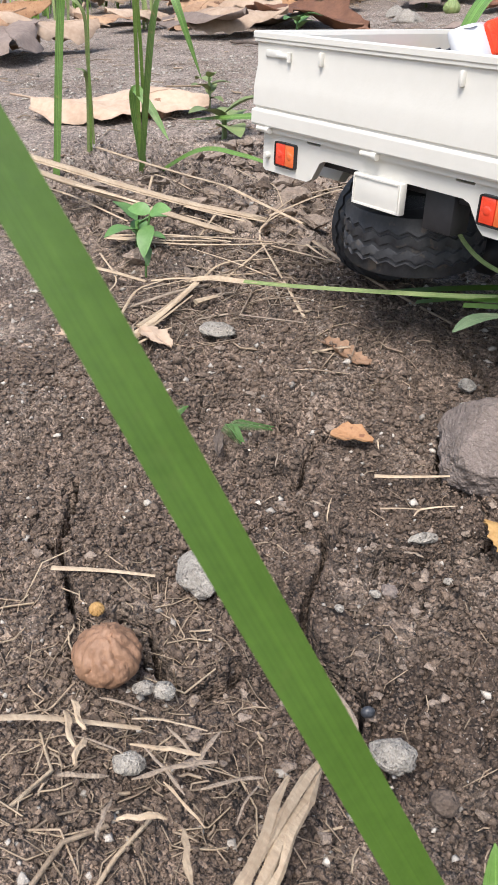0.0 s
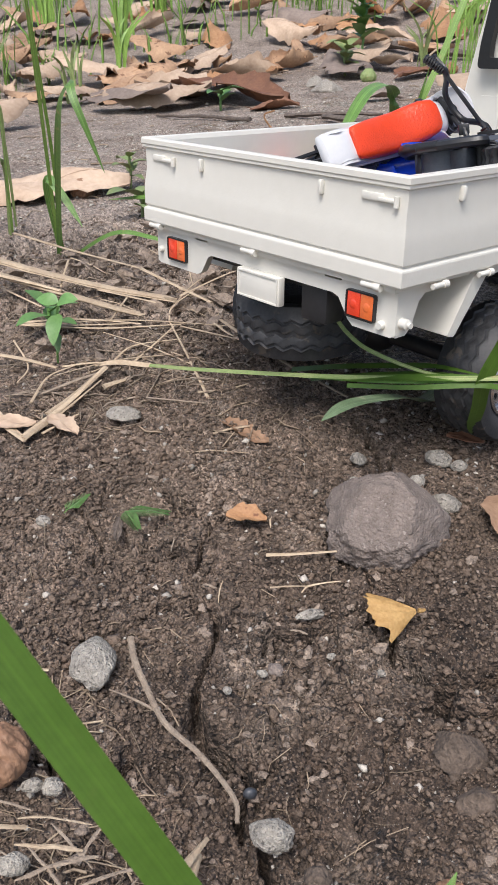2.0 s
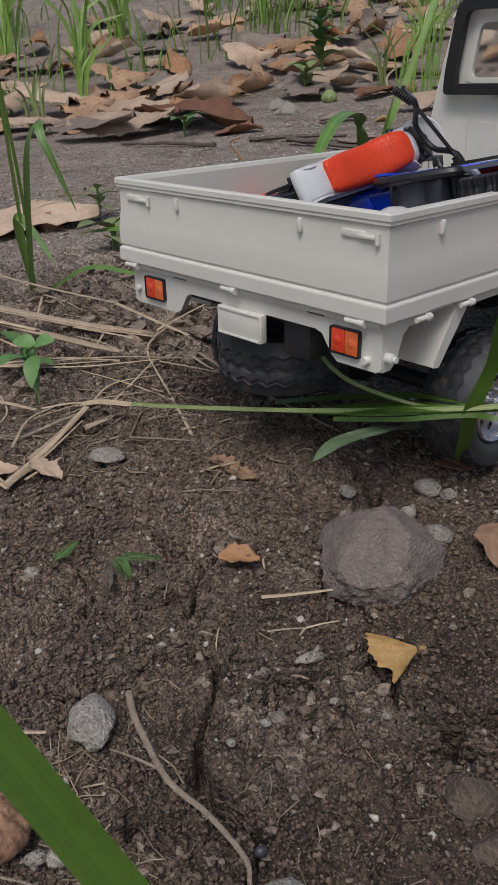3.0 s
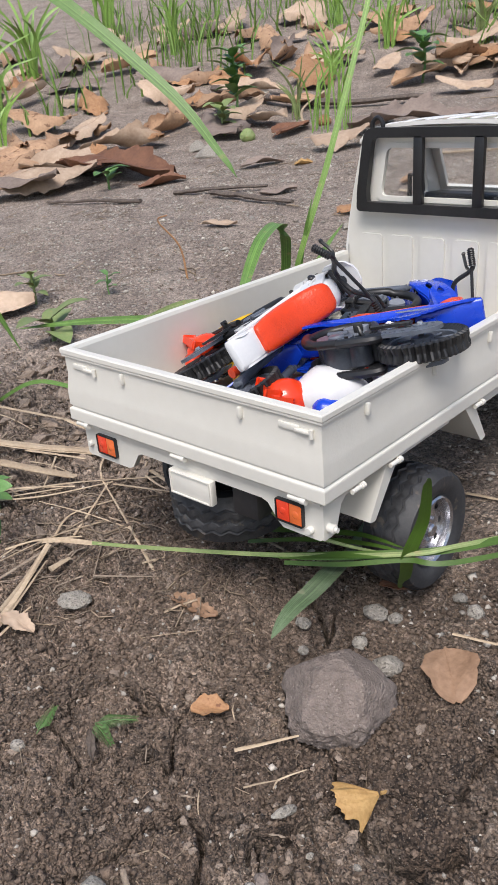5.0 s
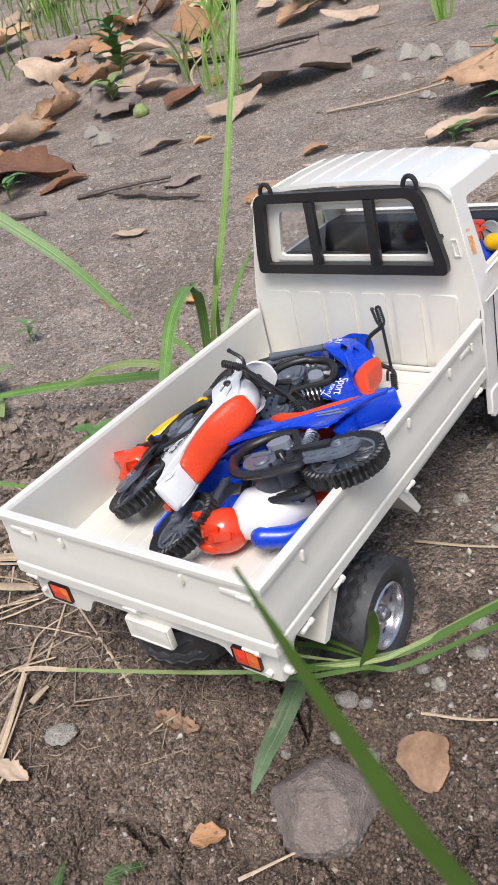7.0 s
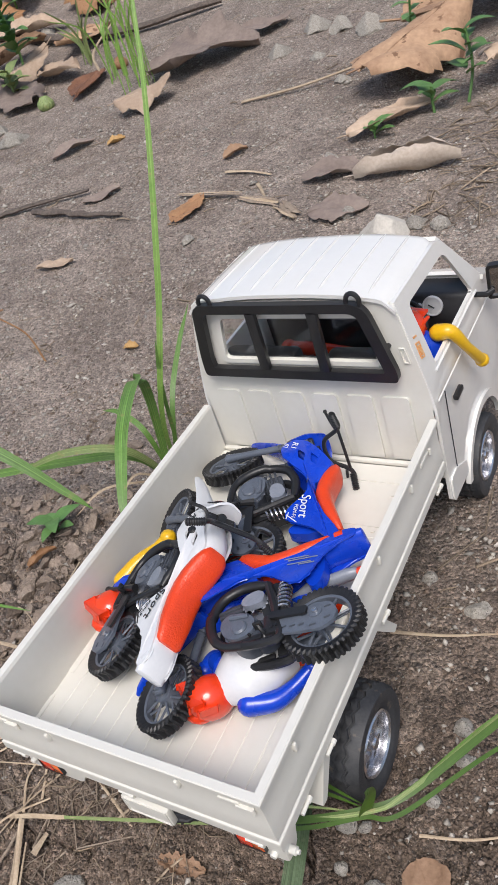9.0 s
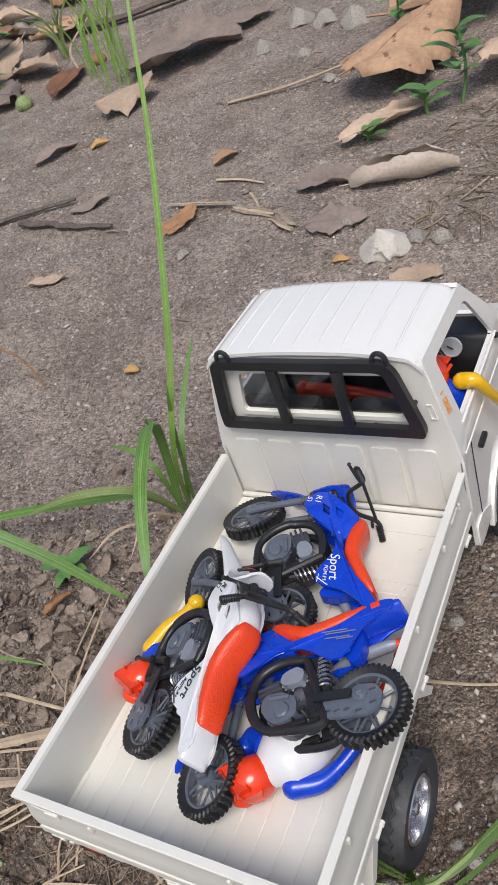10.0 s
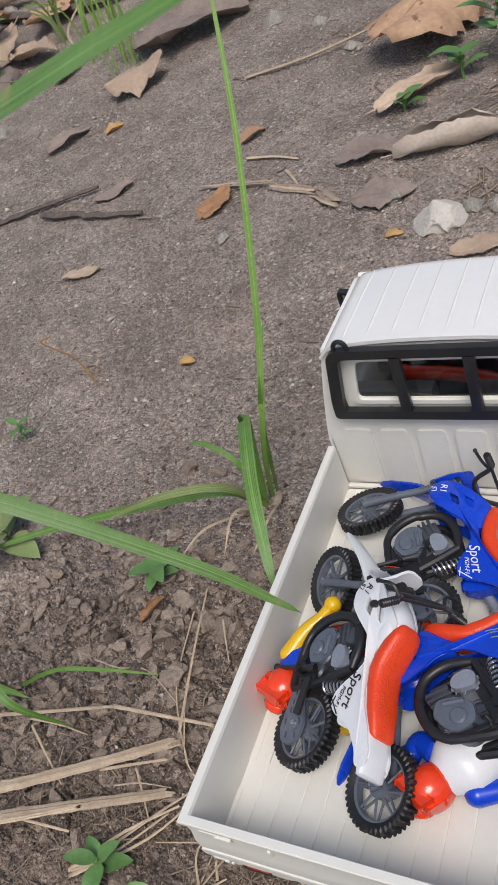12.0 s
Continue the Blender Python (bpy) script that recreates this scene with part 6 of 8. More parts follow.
# tall stems on the far side of the straw
stems = tagged(empty("grass_clump"), "tall thin green grass stems among dry straw", "grass")
for pts, w, m in (([rooted(-0.3030, 0.0740), (-0.2700, 0.0550, 0.068), (-0.2382, 0.0371, 0.1168), (-0.1989, 0.0146, 0.1772), (-0.165, -0.004, 0.225)], 0.0028, GRASS_LIT),
                  ([rooted(-0.3060, 0.0780), (-0.2760, 0.0620, 0.070), (-0.2500, 0.0450, 0.125), (-0.2150, 0.0200, 0.200)], 0.0024, GRASS_LIT),
                  ([rooted(-0.3990, 0.0830), (-0.3600, 0.0660, 0.060), (-0.3077, 0.0424, 0.1146), (-0.262, 0.020, 0.172)], 0.0026, GRASS_LIT),
                  ([rooted(-0.3000, 0.0720), (-0.2300, 0.0430, 0.1000), (-0.1950, 0.0330, 0.1260), (-0.1791, 0.0274, 0.1186), (-0.1698, 0.0374, 0.0825)], 0.0055, GRASS),
                  ([rooted(-0.3010, 0.0760), (-0.2850, 0.0600, 0.0620), (-0.2640, 0.0600, 0.0560), (-0.2480, 0.0640, 0.0380)], 0.0060, GRASS),
                  ([rooted(-0.3980, 0.0800), (-0.3800, 0.0740, 0.0600), (-0.3700, 0.0600, 0.0700)], 0.0035, GRASS_PALE),
                  ([rooted(-0.4300, 0.1010), (-0.4100, 0.0900, 0.070), (-0.4000, 0.0800, 0.110), (-0.4350, 0.0500, 0.115)], 0.0028, GRASS_PALE),
                  ([rooted(-0.2980, 0.0780), (-0.2500, 0.0880, 0.0300), (-0.2100, 0.0940, 0.0330), (-0.1700, 0.0990, 0.0300)], 0.0030, GRASS)):
    add_blade(stems, pts, w, (0.6, -0.6, 0.5), m, base=0.8)


def ovate(bm, base, tip, width, face):
    """A small pointed leaf with a folded middle."""
    b, t = Vector(base), Vector(tip)
    bend = b.lerp(t, 0.5) + Vector(face).normalized() * (t - b).length * 0.10
    p = curve_pts([b, bend, t], 4)
    face, k = Vector(face), len(p) - 1
    rows = []
    for i, q in enumerate(p):
        s = i / k
        d = (p[min(i + 1, k)] - p[max(i - 1, 0)]).normalized()
        a = d.cross(face).normalized()
        u = a.cross(d).normalized()
        w = max(width * 0.5 * math.sin(math.pi * min(1, s ** 0.75 * 0.97 + 0.03)) ** 0.8, 0.0001)
        rows.append([bm.verts.new(q + a * w + u * w * 0.25), bm.verts.new(q + u * 0.00015), bm.verts.new(q - a * w + u * w * 0.25), bm.verts.new(q - u * 0.00025)])
    for x, y in zip(rows, rows[1:]):
        for j in range(4):
            bm.faces.new((x[j], x[(j + 1) % 4], y[(j + 1) % 4], y[j]))
    bm.faces.new(rows[0][::-1]), bm.faces.new(rows[-1])


def weed(x, y, h, size, leaves, seed, label, lean=(0.0, 0.0), material=WEED):
    """A small broad-leaved weed: a thin stem with leaves in a spiral."""
    rng = random.Random(seed)
    w = tagged(empty("weed"), label, "weed", "small weeds in the soil")
    b = Vector(rooted(x, y))
    tp = b + Vector((lean[0], lean[1], h + 0.004))
    bm = bmesh.new()
    tube(bm, curve_pts([b, b.lerp(tp, 0.5) + Vector((rng.uniform(-1, 1) * h * 0.08, rng.uniform(-1, 1) * h * 0.08, 0)), tp], 4), size * 0.05, 6)
    part("stem", bm, material, w)
    for i in range(leaves):
        t = 0.35 + 0.65 * (i + 1) / leaves
        a = i * 2.4 + rng.uniform(-0.4, 0.4)
        s = size * rng.uniform(0.75, 1.1)
        p = b.lerp(tp, t)
        q = p + Vector((math.cos(a) * s, math.sin(a) * s, s * rng.uniform(-0.05, 0.45)))
        bm = bmesh.new()
        ovate(bm, p, q, s * 0.52, (0, 0, 1))
        part("leaf", bm, material, w, angle=80)
    return w


s = tagged(empty("seedling"), "green three-leaved seedling growing among straw", "seedling")
b = Vector(rooted(-0.1380, -0.0180))
bm = bmesh.new()
tube(bm, curve_pts([b, (-0.1360, -0.0180, 0.012), (-0.1340, -0.0165, 0.0270)], 5), 0.0006, 6)
part("stem", bm, WEED, s)
for p, q, w in (((-0.1340, -0.0165, 0.0270), (-0.1230, -0.0110, 0.0300), 0.0082), ((-0.1340, -0.0165, 0.0270), (-0.1450, -0.0230, 0.0275), 0.0080), ((-0.1345, -0.0170, 0.0210), (-0.1250, -0.0260, 0.0080), 0.0090), ((-0.1350, -0.0175, 0.010), (-0.1290, -0.0215, 0.002), 0.0048)):
    bm = bmesh.new()
    ovate(bm, p, q, w, (0.3, -0.5, 0.8))
    part("leaf", bm, WEED, s, angle=80)


def sprig(x, y, yaw, length, seed):
    """A fallen sprig of a feathery leaf: a rib with paired leaflets."""
    ob = tagged(empty("leaf_sprig"), "small green feathery leaf sprig lying on soil", "leaf", "feathery leaf sprigs")
    d, n = Vector((math.cos(yaw), math.sin(yaw), 0)), Vector((-math.sin(yaw), math.cos(yaw), 0))
    o = Vector((x, y, top(x, y) + 0.003))
    bm = bmesh.new()
    tube(bm, [o, o + d * length * 0.5 + Vector((0, 0, 0.0012)), o + d * length], 0.00022, 5)
    for i in range(16):
        p = o + d * length * (0.10 + 0.056 * i) + Vector((0, 0, 0.0006))
        s = length * 0.30 * (1 - 0.040 * i)
        for k in (-1, 1):
            ovate(bm, p, p + d * s * 0.75 + n * s * k * 0.75, s * 0.085, (0, 0, 1))
    part("frond", bm, WEED, ob, angle=80)


sprig(0.0080, -0.0690, 0.75, 0.017, 1), sprig(0.0080, -0.0690, -0.25, 0.015, 2), sprig(-0.0080, -0.0860, 2.0, 0.015, 3)
weed(-0.1141, 0.8338, 0.030, 0.036, 5, 1, "bright green weed with oval leaves beside dry leaves")
weed(-0.0791, 0.8482, 0.075, 0.036, 9, 2, "bright green weed with oval leaves beside dry leaves", (0.0, 0.02))
weed(-0.1900, 1.0200, 0.070, 0.030, 6, 14, "bright green weed growing out of dry leaves")
weed(-0.1702, 0.7834, 0.012, 0.028, 4, 3, "small green weed growing in bare soil")
weed(-1.0316, 1.1351, 0.060, 0.050, 8, 4, "green weed with oval leaves in dusty soil", material=GRASS_PALE)
weed(-1.0887, 1.2371, 0.150, 0.055, 22, 5, "tall green weed with narrow leaves in dusty soil")
weed(-0.8531, 1.6396, 0.100, 0.070, 10, 6, "green weed growing among leaf litter")
weed(-0.4319, 0.3078, 0.020, 0.016, 5, 7, "small green weed growing in bare soil")
weed(-0.3718, 0.1925, 0.020, 0.045, 4, 8, "pale green weed with drooping leaves", material=GRASS_PALE)
weed(-0.2190, 0.1801, 0.014, 0.022, 6, 10, "small green weed growing in bare soil")
weed(-0.1689, -0.0050, 0.016, 0.022, 5, 11, "small green weed growing beside straw")
weed(-0.4800, 0.2500, 0.030, 0.026, 6, 12, "small green weed growing in bare soil", material=GRASS_PALE)
weed(-0.9000, 0.7000, 0.030, 0.040, 4, 15, "small green weed beside a dry leaf")


def grass_tuft(x, y, n, h, seed, label, spread_=0.5, w=0.006, material=GRASS):
    rng = random.Random(seed)
    t = tagged(empty("grass_tuft"), label, "grass", "grass tufts at the edge of the bare soil")
    for i in range(n):
        a, s = rng.uniform(0, 6.28), h * rng.uniform(0.6, 1.1)
        r = spread_ * s * rng.uniform(0.2, 1)
        bx, by = x + rng.gauss(0, h * 0.06), y + rng.gauss(0, h * 0.06)
        z = float(lie(bx, by)) - 0.004
        c, d = math.cos(a), math.sin(a)
        add_blade(t, [(bx, by, z), (bx + c * r * 0.25, by + d * r * 0.25, z + s * 0.55), (bx + c * r, by + d * r, z + s * rng.uniform(0.7, 1.0))], w * rng.uniform(0.7, 1.2), (math.cos(a) * 0.3 + 0.5, math.sin(a) * 0.3 - 0.6, 0.4), material, n=5)
    return t


FAR = "tuft of green grass at the edge of bare soil"
FAR_TUFTS = ((-0.7100, 1.1100, 14, 0.26, 1, 0.35, 0.0036), (-0.80, 1.16, 9, 0.20, 2, 0.6, 0.005), (-0.95, 1.28, 8, 0.16, 3, 0.7, 0.006), (-1.75, 1.05, 22, 0.34, 4, 0.6, 0.010),
             (-2.0, 1.35, 26, 0.38, 5, 0.6, 0.012), (-1.95, 0.75, 24, 0.34, 6, 0.6, 0.011), (-2.3, 1.9, 26, 0.42, 7, 0.6, 0.014), (-1.15, 1.95, 18, 0.22, 8, 0.7, 0.009),
             (-0.92, 2.05, 16, 0.24, 9, 0.7, 0.009), (-0.70, 2.15, 18, 0.24, 10, 0.7, 0.010),)
MORE_TUFTS = ((-1.5, 2.2, 20, 0.30, 11, 0.6, 0.011), (-1.25, 0.62, 10, 0.16, 12, 0.5, 0.007), (-1.45, 0.85, 12, 0.22, 13, 0.5, 0.008), (-1.1, 1.62, 12, 0.16, 14, 0.8, 0.008),
              (-2.5, 1.2, 26, 0.45, 15, 0.6, 0.014), (-0.45, 1.45, 10, 0.14, 16, 0.8, 0.008), (-1.60, 0.55, 14, 0.30, 17, 0.5, 0.009), (-1.35, 0.50, 10, 0.22, 18, 0.5, 0.008),
              (-2.15, 1.05, 24, 0.40, 19, 0.5, 0.012), (-1.8, 1.75, 18, 0.26, 20, 0.6, 0.010),)
for x, y, n, h, sd, sp, w in FAR_TUFTS + MORE_TUFTS:
    grass_tuft(x, y, n if h < 0.2 or n == 14 else n * 2 // 3, h if n == 14 else h * 0.8, sd, FAR, sp, w * 0.8, GRASS_LIT if sd % 3 else GRASS_PALE)


def far_grass(n, seed):
    """Thin upright blades, past counting, in patches beyond the bare soil."""
    r = np.random.RandomState(seed)
    ang, dist = np.radians(r.uniform(98, 165, n)), r.uniform(1.75, 3.4, n)
    x, y = 0.22 + dist * np.cos(ang), -0.19 + dist * np.sin(ang)
    edge = np.interp(np.degrees(ang), [98, 118, 135, 145, 165], [2.15, 2.25, 2.45, 2.15, 1.75])
    ok = (dist > edge) & (r.uniform(0, 1, n) < np.clip(0.42 + 2.4 * fbm(x, y, 0.30, 3, 91), 0.03, 1))
    x, y = x[ok], y[ok]
    n = len(x)
    h, w, a = r.uniform(0.05, 0.20, n), r.uniform(0.0018, 0.0040, n), r.uniform(0, 6.28, n)
    lx, ly = r.normal(0, 0.28, n) * h, r.normal(0, 0.28, n) * h
    z, c, q = lie(x, y) - 0.004, np.cos(a) * w, np.sin(a) * w
    v = []
    for t, k in ((0.0, 0.8), (0.35, 1.0), (0.7, 0.8), (1.0, 0.08)):
        px, py, pz = x + lx * t * t, y + ly * t * t, z + h * t * (1 - 0.12 * t)
        for g in (-1, 0, 1):
            v.append(np.stack([px + c * g * k - q * 0.3 * k * (g == 0), py + q * g * k + c * 0.3 * k * (g == 0), pz], -1))
    f = [(3 * i + p, 3 * i + (p + 1) % 3, 3 * i + 3 + (p + 1) % 3, 3 * i + 3 + p) for i in range(3) for p in range(3)]
    verts = np.stack(v, 1).reshape(-1, 3)
    faces = (np.array(f)[None] + (np.arange(n) * 12)[:, None, None]).reshape(-1, 4)
    return verts, faces


# ---- dry leaves ----
def dry_leaf(x, y, length, width, yaw, material, roll=0.5, seed=0, lift=0.0, pitch=0.0, label="", lobes=0.12, stalk=0.12, name="dry_leaf", down=False, ragged=0.1):
    """A curled dry leaf with a midrib; roll bends its halves up (or down), pitch tips it, and it rests on the ground."""
    rng = random.Random(seed * 7 + 1)
    ns, nt = 18, 11
    th = 0.00035 + length * 0.002
    c, d = math.cos(yaw), math.sin(yaw)
    ph = [rng.uniform(0, 6.28) for _ in range(6)]

    def place(i, j):
        s, t = i / ns, -1 + 2 * j / nt
        w = width * 0.5 * max(math.sin(math.pi * (0.03 + 0.94 * s) ** 0.85), 0.02) ** 0.7
        w *= 1 + lobes * math.sin(s * 17 + ph[0] + (1.3 if t > 0 else 0)) + ragged * math.sin(s * 41 + ph[1] * (1 if t > 0 else 2))
        a = roll * t * (0.7 + 0.5 * math.sin(s * 3 + ph[2]))
        k = roll * (0.7 + 0.5 * math.sin(s * 3 + ph[2]))
        v, z = (w * math.sin(a) / k, w * (1 - math.cos(a)) / k) if abs(k) > 0.05 else (w * t, 0.0)
        z = -z if down else z
        z += length * (0.05 * math.sin(s * 5 + ph[3]) * s + 0.022 * math.sin(7 * s + 4 * t + ph[4]) + 0.012 * math.sin(15 * s + 9 * t + ph[5])) - 0.012 * length * math.exp(-(t / 0.12) ** 2)
        u = (s - 0.5) * length
        return u, v, z + u * math.tan(pitch)
    loc = [[place(i, j) for j in range(nt + 1)] for i in range(ns + 1)]
    low = min(p[2] for r in loc for p in r)
    zs = lie(np.array([x + p[0] * c - p[1] * d for r in loc for p in r]), np.array([y + p[0] * d + p[1] * c for r in loc for p in r])).reshape(ns + 1, nt + 1)
    bm = bmesh.new()
    lay = []
    for dz in (0.0, th):
        lay.append([[bm.verts.new((x + u * c - v * d, y + u * d + v * c, zs[i][j] + z - low + lift + dz + 0.001)) for j, (u, v, z) in enumerate(r)] for i, r in enumerate(loc)])
    for q in lay:
        for i in range(ns):
            for j in range(nt):
                bm.faces.new((q[i][j], q[i][j + 1], q[i + 1][j + 1], q[i + 1][j]))
    rim_ = lambda q: q[0] + [r[-1] for r in q[1:]] + q[-1][-2::-1] + [r[0] for r in q[-2:0:-1]]
    ra, rb = rim_(lay[0]), rim_(lay[1])
    for i in range(len(ra)):
        j = (i + 1) % len(ra)
        bm.faces.new((ra[i], ra[j], rb[j], rb[i]))
    mid = [((lay[1][i][nt // 2].co + lay[1][i][nt // 2 + 1].co) / 2).copy() for i in range(ns + 1)]
    ob = tagged(part(name, bm, material, angle=60), label or "curled dry brown leaf lying on soil", "leaf", "fallen dry leaves")
    bm = bmesh.new()
    first = mid[0] - (mid[1] - mid[0]).normalized() * length * stalk
    tube(bm, [first] + mid[:-2], [length * 0.007] * 2 + [length * 0.007 * (1 - i / ns) + 0.0001 for i in range(len(mid) - 3)], 5)
    part("midrib", bm, material, ob)
    return ob


def between(ax, ay, bx, by):
    return (ax + bx) / 2, (ay + by) / 2, math.hypot(bx - ax, by - ay), math.atan2(by - ay, bx - ax)


x, y, l, yaw = between(0.0300, -0.0390, 0.0440, -0.0280)
dry_leaf(x, y, l * 0.88, 0.0108, yaw, LEAF_ORANGE, 0.7, 1, label="small orange dry leaf lying on crumbled soil", lobes=0.10, ragged=0.05, stalk=0.02)
x, y, l, yaw = between(0.0985, -0.0200, 0.1140, -0.0430)


def hood_leaf(x, y, size, yaw, seed):
    """A dried leaf drawn together at its stalk and opened like a fan: pleated, with a torn rim, its middle standing off the soil."""
    rng = random.Random(seed)
    ph = [rng.uniform(0, 6.28) for _ in range(4)]
    nr, na = 10, 30
    bm = bmesh.new()
    lay = []
    for dz in (0.0, 0.0003):
        rows = []
        for i in range(nr + 1):
            r = 0.06 + 0.94 * i / nr
            row = []
            for j in range(na + 1):
                q = j / na
                ang = yaw + (q - 0.5) * 1.45
                torn = 1 + r * r * (0.030 * math.sin(29 * q + ph[0]) + 0.025 * math.sin(61 * q + ph[1])) - 0.14 * r * math.exp(-((q - 0.88) / 0.05) ** 2) - 0.12 * r * (2 * q - 1) ** 4
                bend = math.sin(math.pi * q) ** 0.8
                high = size * (0.62 * bend * r * (1 - 0.45 * r) + 0.08 * r * math.exp(-((q - 0.36) / 0.07) ** 2) - 0.07 * r * math.exp(-((q - 0.22) / 0.08) ** 2) + 0.022 * r * math.sin(19 * q + ph[2]) + 0.012 * math.sin(31 * q + 9 * r + ph[3]))
                px, py = x + size * r * torn * math.cos(ang), y + size * r * torn * math.sin(ang)
                row.append(bm.verts.new((px, py, float(lie(px, py)) + 0.0012 + high + dz)))
            rows.append(row)
        lay.append(rows)
    for g in lay:
        for i in range(nr):
            for j in range(na):
                bm.faces.new((g[i][j], g[i][j + 1], g[i + 1][j + 1], g[i + 1][j]))
    edge = lambda g: g[0] + [r[-1] for r in g[1:]] + g[-1][-2::-1] + [r[0] for r in g[-2:0:-1]]
    p, q = edge(lay[0]), edge(lay[1])
    for i in range(len(p)):
        j = (i + 1) % len(p)
        bm.faces.new((p[i], p[j], q[j], q[i]))
    ob = tagged(part("dry_leaf", bm, LEAF_YELLOW, angle=60), "curled yellow dry leaf lying on crumbled soil", "leaf", "fallen dry leaves")
    z = float(lie(x, y))
    bm = bmesh.new()
    tube(bm, [Vector((x, y, z + 0.0014)), Vector((x - 0.0014 * math.cos(yaw), y - 0.0014 * math.sin(yaw), z + 0.0012)), Vector((x - 0.0026 * math.cos(yaw + 0.3), y - 0.0026 * math.sin(yaw + 0.3), z + 0.0008))], [0.0008, 0.0007, 0.0005], 6)
    part("stalk", bm, LEAF_YELLOW, ob)
    return ob


hood_leaf(0.1126, -0.0245, 0.0172, 4.15, 5)
x, y, l, yaw = between(0.0970, 0.0470, 0.1180, 0.0215)
dry_leaf(x, y, 0.0275, 0.0235, yaw, LEAF_BROWN, 0.45, 3, label="flat brown dry leaf lying beside a stone", ragged=0.03, lobes=0.06, stalk=0.02)
dry_leaf(-0.1650, 0.9600, 0.190, 0.150, 1.05, LEAF_TAN, 1.5, 4, label="large tan dry leaf folded on bare soil", lift=0.0, pitch=0.12, down=True)
dry_leaf(-0.1000, 1.1100, 0.260, 0.140, 0.2, LEAF_TAN, 0.8, 41, label="large tan dry leaf lying on bare soil", lift=0.02, pitch=0.15)
dry_leaf(-0.0150, 0.9300, 0.150, 0.100, 1.0, LEAF_PALE, 1.3, 42, label="pale curled dry leaf lying beside weeds", down=True, lift=0.01)
dry_leaf(-0.1250, 1.1700, 0.170, 0.110, -0.5, LEAF_TAN, 0.6, 43, label="large tan dry leaf lying on bare soil", lift=0.05, pitch=0.2)
dry_leaf(-0.6056, 1.1546, 0.200, 0.160, 0.35, LEAF_GREY, 0.5, 5, label="flat grey-brown dry leaf lying on bare soil", lobes=0.26, ragged=0.16)
dry_leaf(-0.5300, 1.2500, 0.100, 0.060, 0.5, LEAF_GREY, 0.5, 51, label="flat grey-brown dry leaf lying on bare soil", lift=0.006)
dry_leaf(-0.6364, 1.0022, 0.100, 0.080, 0.55, LEAF_PALE, 0.9, 6, label="crumpled pale dry leaf at the foot of grass", down=True, lobes=0.2)
dry_leaf(-0.3640, 0.6540, 0.058, 0.034, 1.35, LEAF_ORANGE, 0.5, 7, label="small orange dry leaf on dusty soil")
dry_leaf(-0.1056, 0.6978, 0.115, 0.075, 0.10, LEAF_WHITE, 2.5, 8, label="pale dry leaf rolled into a tube", lobes=0.06, ragged=0.06)
dry_leaf(-0.1900, 0.7050, 0.080, 0.040, 0.15, LEAF_GREY, 0.6, 81, label="grey-brown dry leaf lying on bare soil", lift=0.001)
dry_leaf(-0.8600, 1.1500, 0.130, 0.060, 1.75, LEAF_RED, 0.6, 9, label="red-brown dry leaf on dusty soil")
dry_leaf(-0.9750, 0.7700, 0.290, 0.110, 0.10, LEAF_RED, 0.55, 10, label="large dry leaf with a dark red-brown underside", ragged=0.16)
dry_leaf(-1.0900, 0.7900, 0.270, 0.150, 0.35, LEAF_PALE, 0.9, 78, label="large pale tan dry leaf curled over bare soil", ragged=0.14)
dry_leaf(-0.8100, 0.7400, 0.080, 0.050, 0.7, LEAF_RED, 0.9, 101, label="small red-brown curled leaf scrap")
dry_leaf(-0.5200, 0.1750, 0.170, 0.090, 0.9, LEAF_PALE, 0.6, 11, label="pale dry leaf lying behind grass stems", down=True)
dry_leaf(-0.7050, 0.8750, 0.075, 0.035, 0.9, LEAF_GREY, 0.5, 12, label="grey dry leaf scrap on dusty soil")
dry_leaf(-0.5361, 0.7108, 0.055, 0.028, 0.5, LEAF_GREY, 0.7, 13, label="grey dry leaf scrap on dusty soil")
dry_leaf(-0.4985, 0.5472, 0.050, 0.018, 0.3, LEAF_PALE, 0.5, 14, label="pale flat leaf scrap on dusty soil")
dry_leaf(-0.3626, 0.7872, 0.035, 0.026, 0.9, LEAF_TAN, 0.9, 15, label="small curled brown leaf scrap")
dry_leaf(-0.1596, 0.8170, 0.115, 0.040, 0.75, LEAF_PALE, 0.9, 16, label="twisted pale leaf strip on bare soil")
dry_leaf(-0.0540, 0.5409, 0.050, 0.026, 0.1, LEAF_PALE, 0.5, 17, label="tan dry leaf lying on soil beyond the cab")
dry_leaf(-0.1600, 0.6300, 0.065, 0.045, 0.2, LEAF_GREY, 0.5, 18, label="grey dry leaf scrap beside pale stones")
dry_leaf(-0.2083, 0.1500, 0.024, 0.011, 1.3, LEAF_ORANGE, 1.6, 19, label="crumpled orange-brown leaf scrap on clods")
dry_leaf(-0.0900, -0.0720, 0.030, 0.013, 0.9, LEAF_PALE, 0.4, 21, label="pale straw scrap on clods")
dry_leaf(-0.0700, -0.0520, 0.022, 0.010, 0.1, LEAF_PALE, 0.4, 22, label="pale straw scrap on clods")
dry_leaf(-0.0092, 0.0048, 0.026, 0.010, 0.15, LEAF_BROWN, 0.9, 23, label="weathered grey leaf scrap on clods", ragged=0.25)
dry_leaf(0.0130, -0.0755, 0.0150, 0.0035, -0.6, TWIG, 1.2, 24, label="dark curled leaf sliver beside a sprig")
dry_leaf(0.0600, 0.0700, 0.016, 0.007, 0.5, LEAF_RED, 0.6, 25, label="red-brown leaf scrap by the wheel")
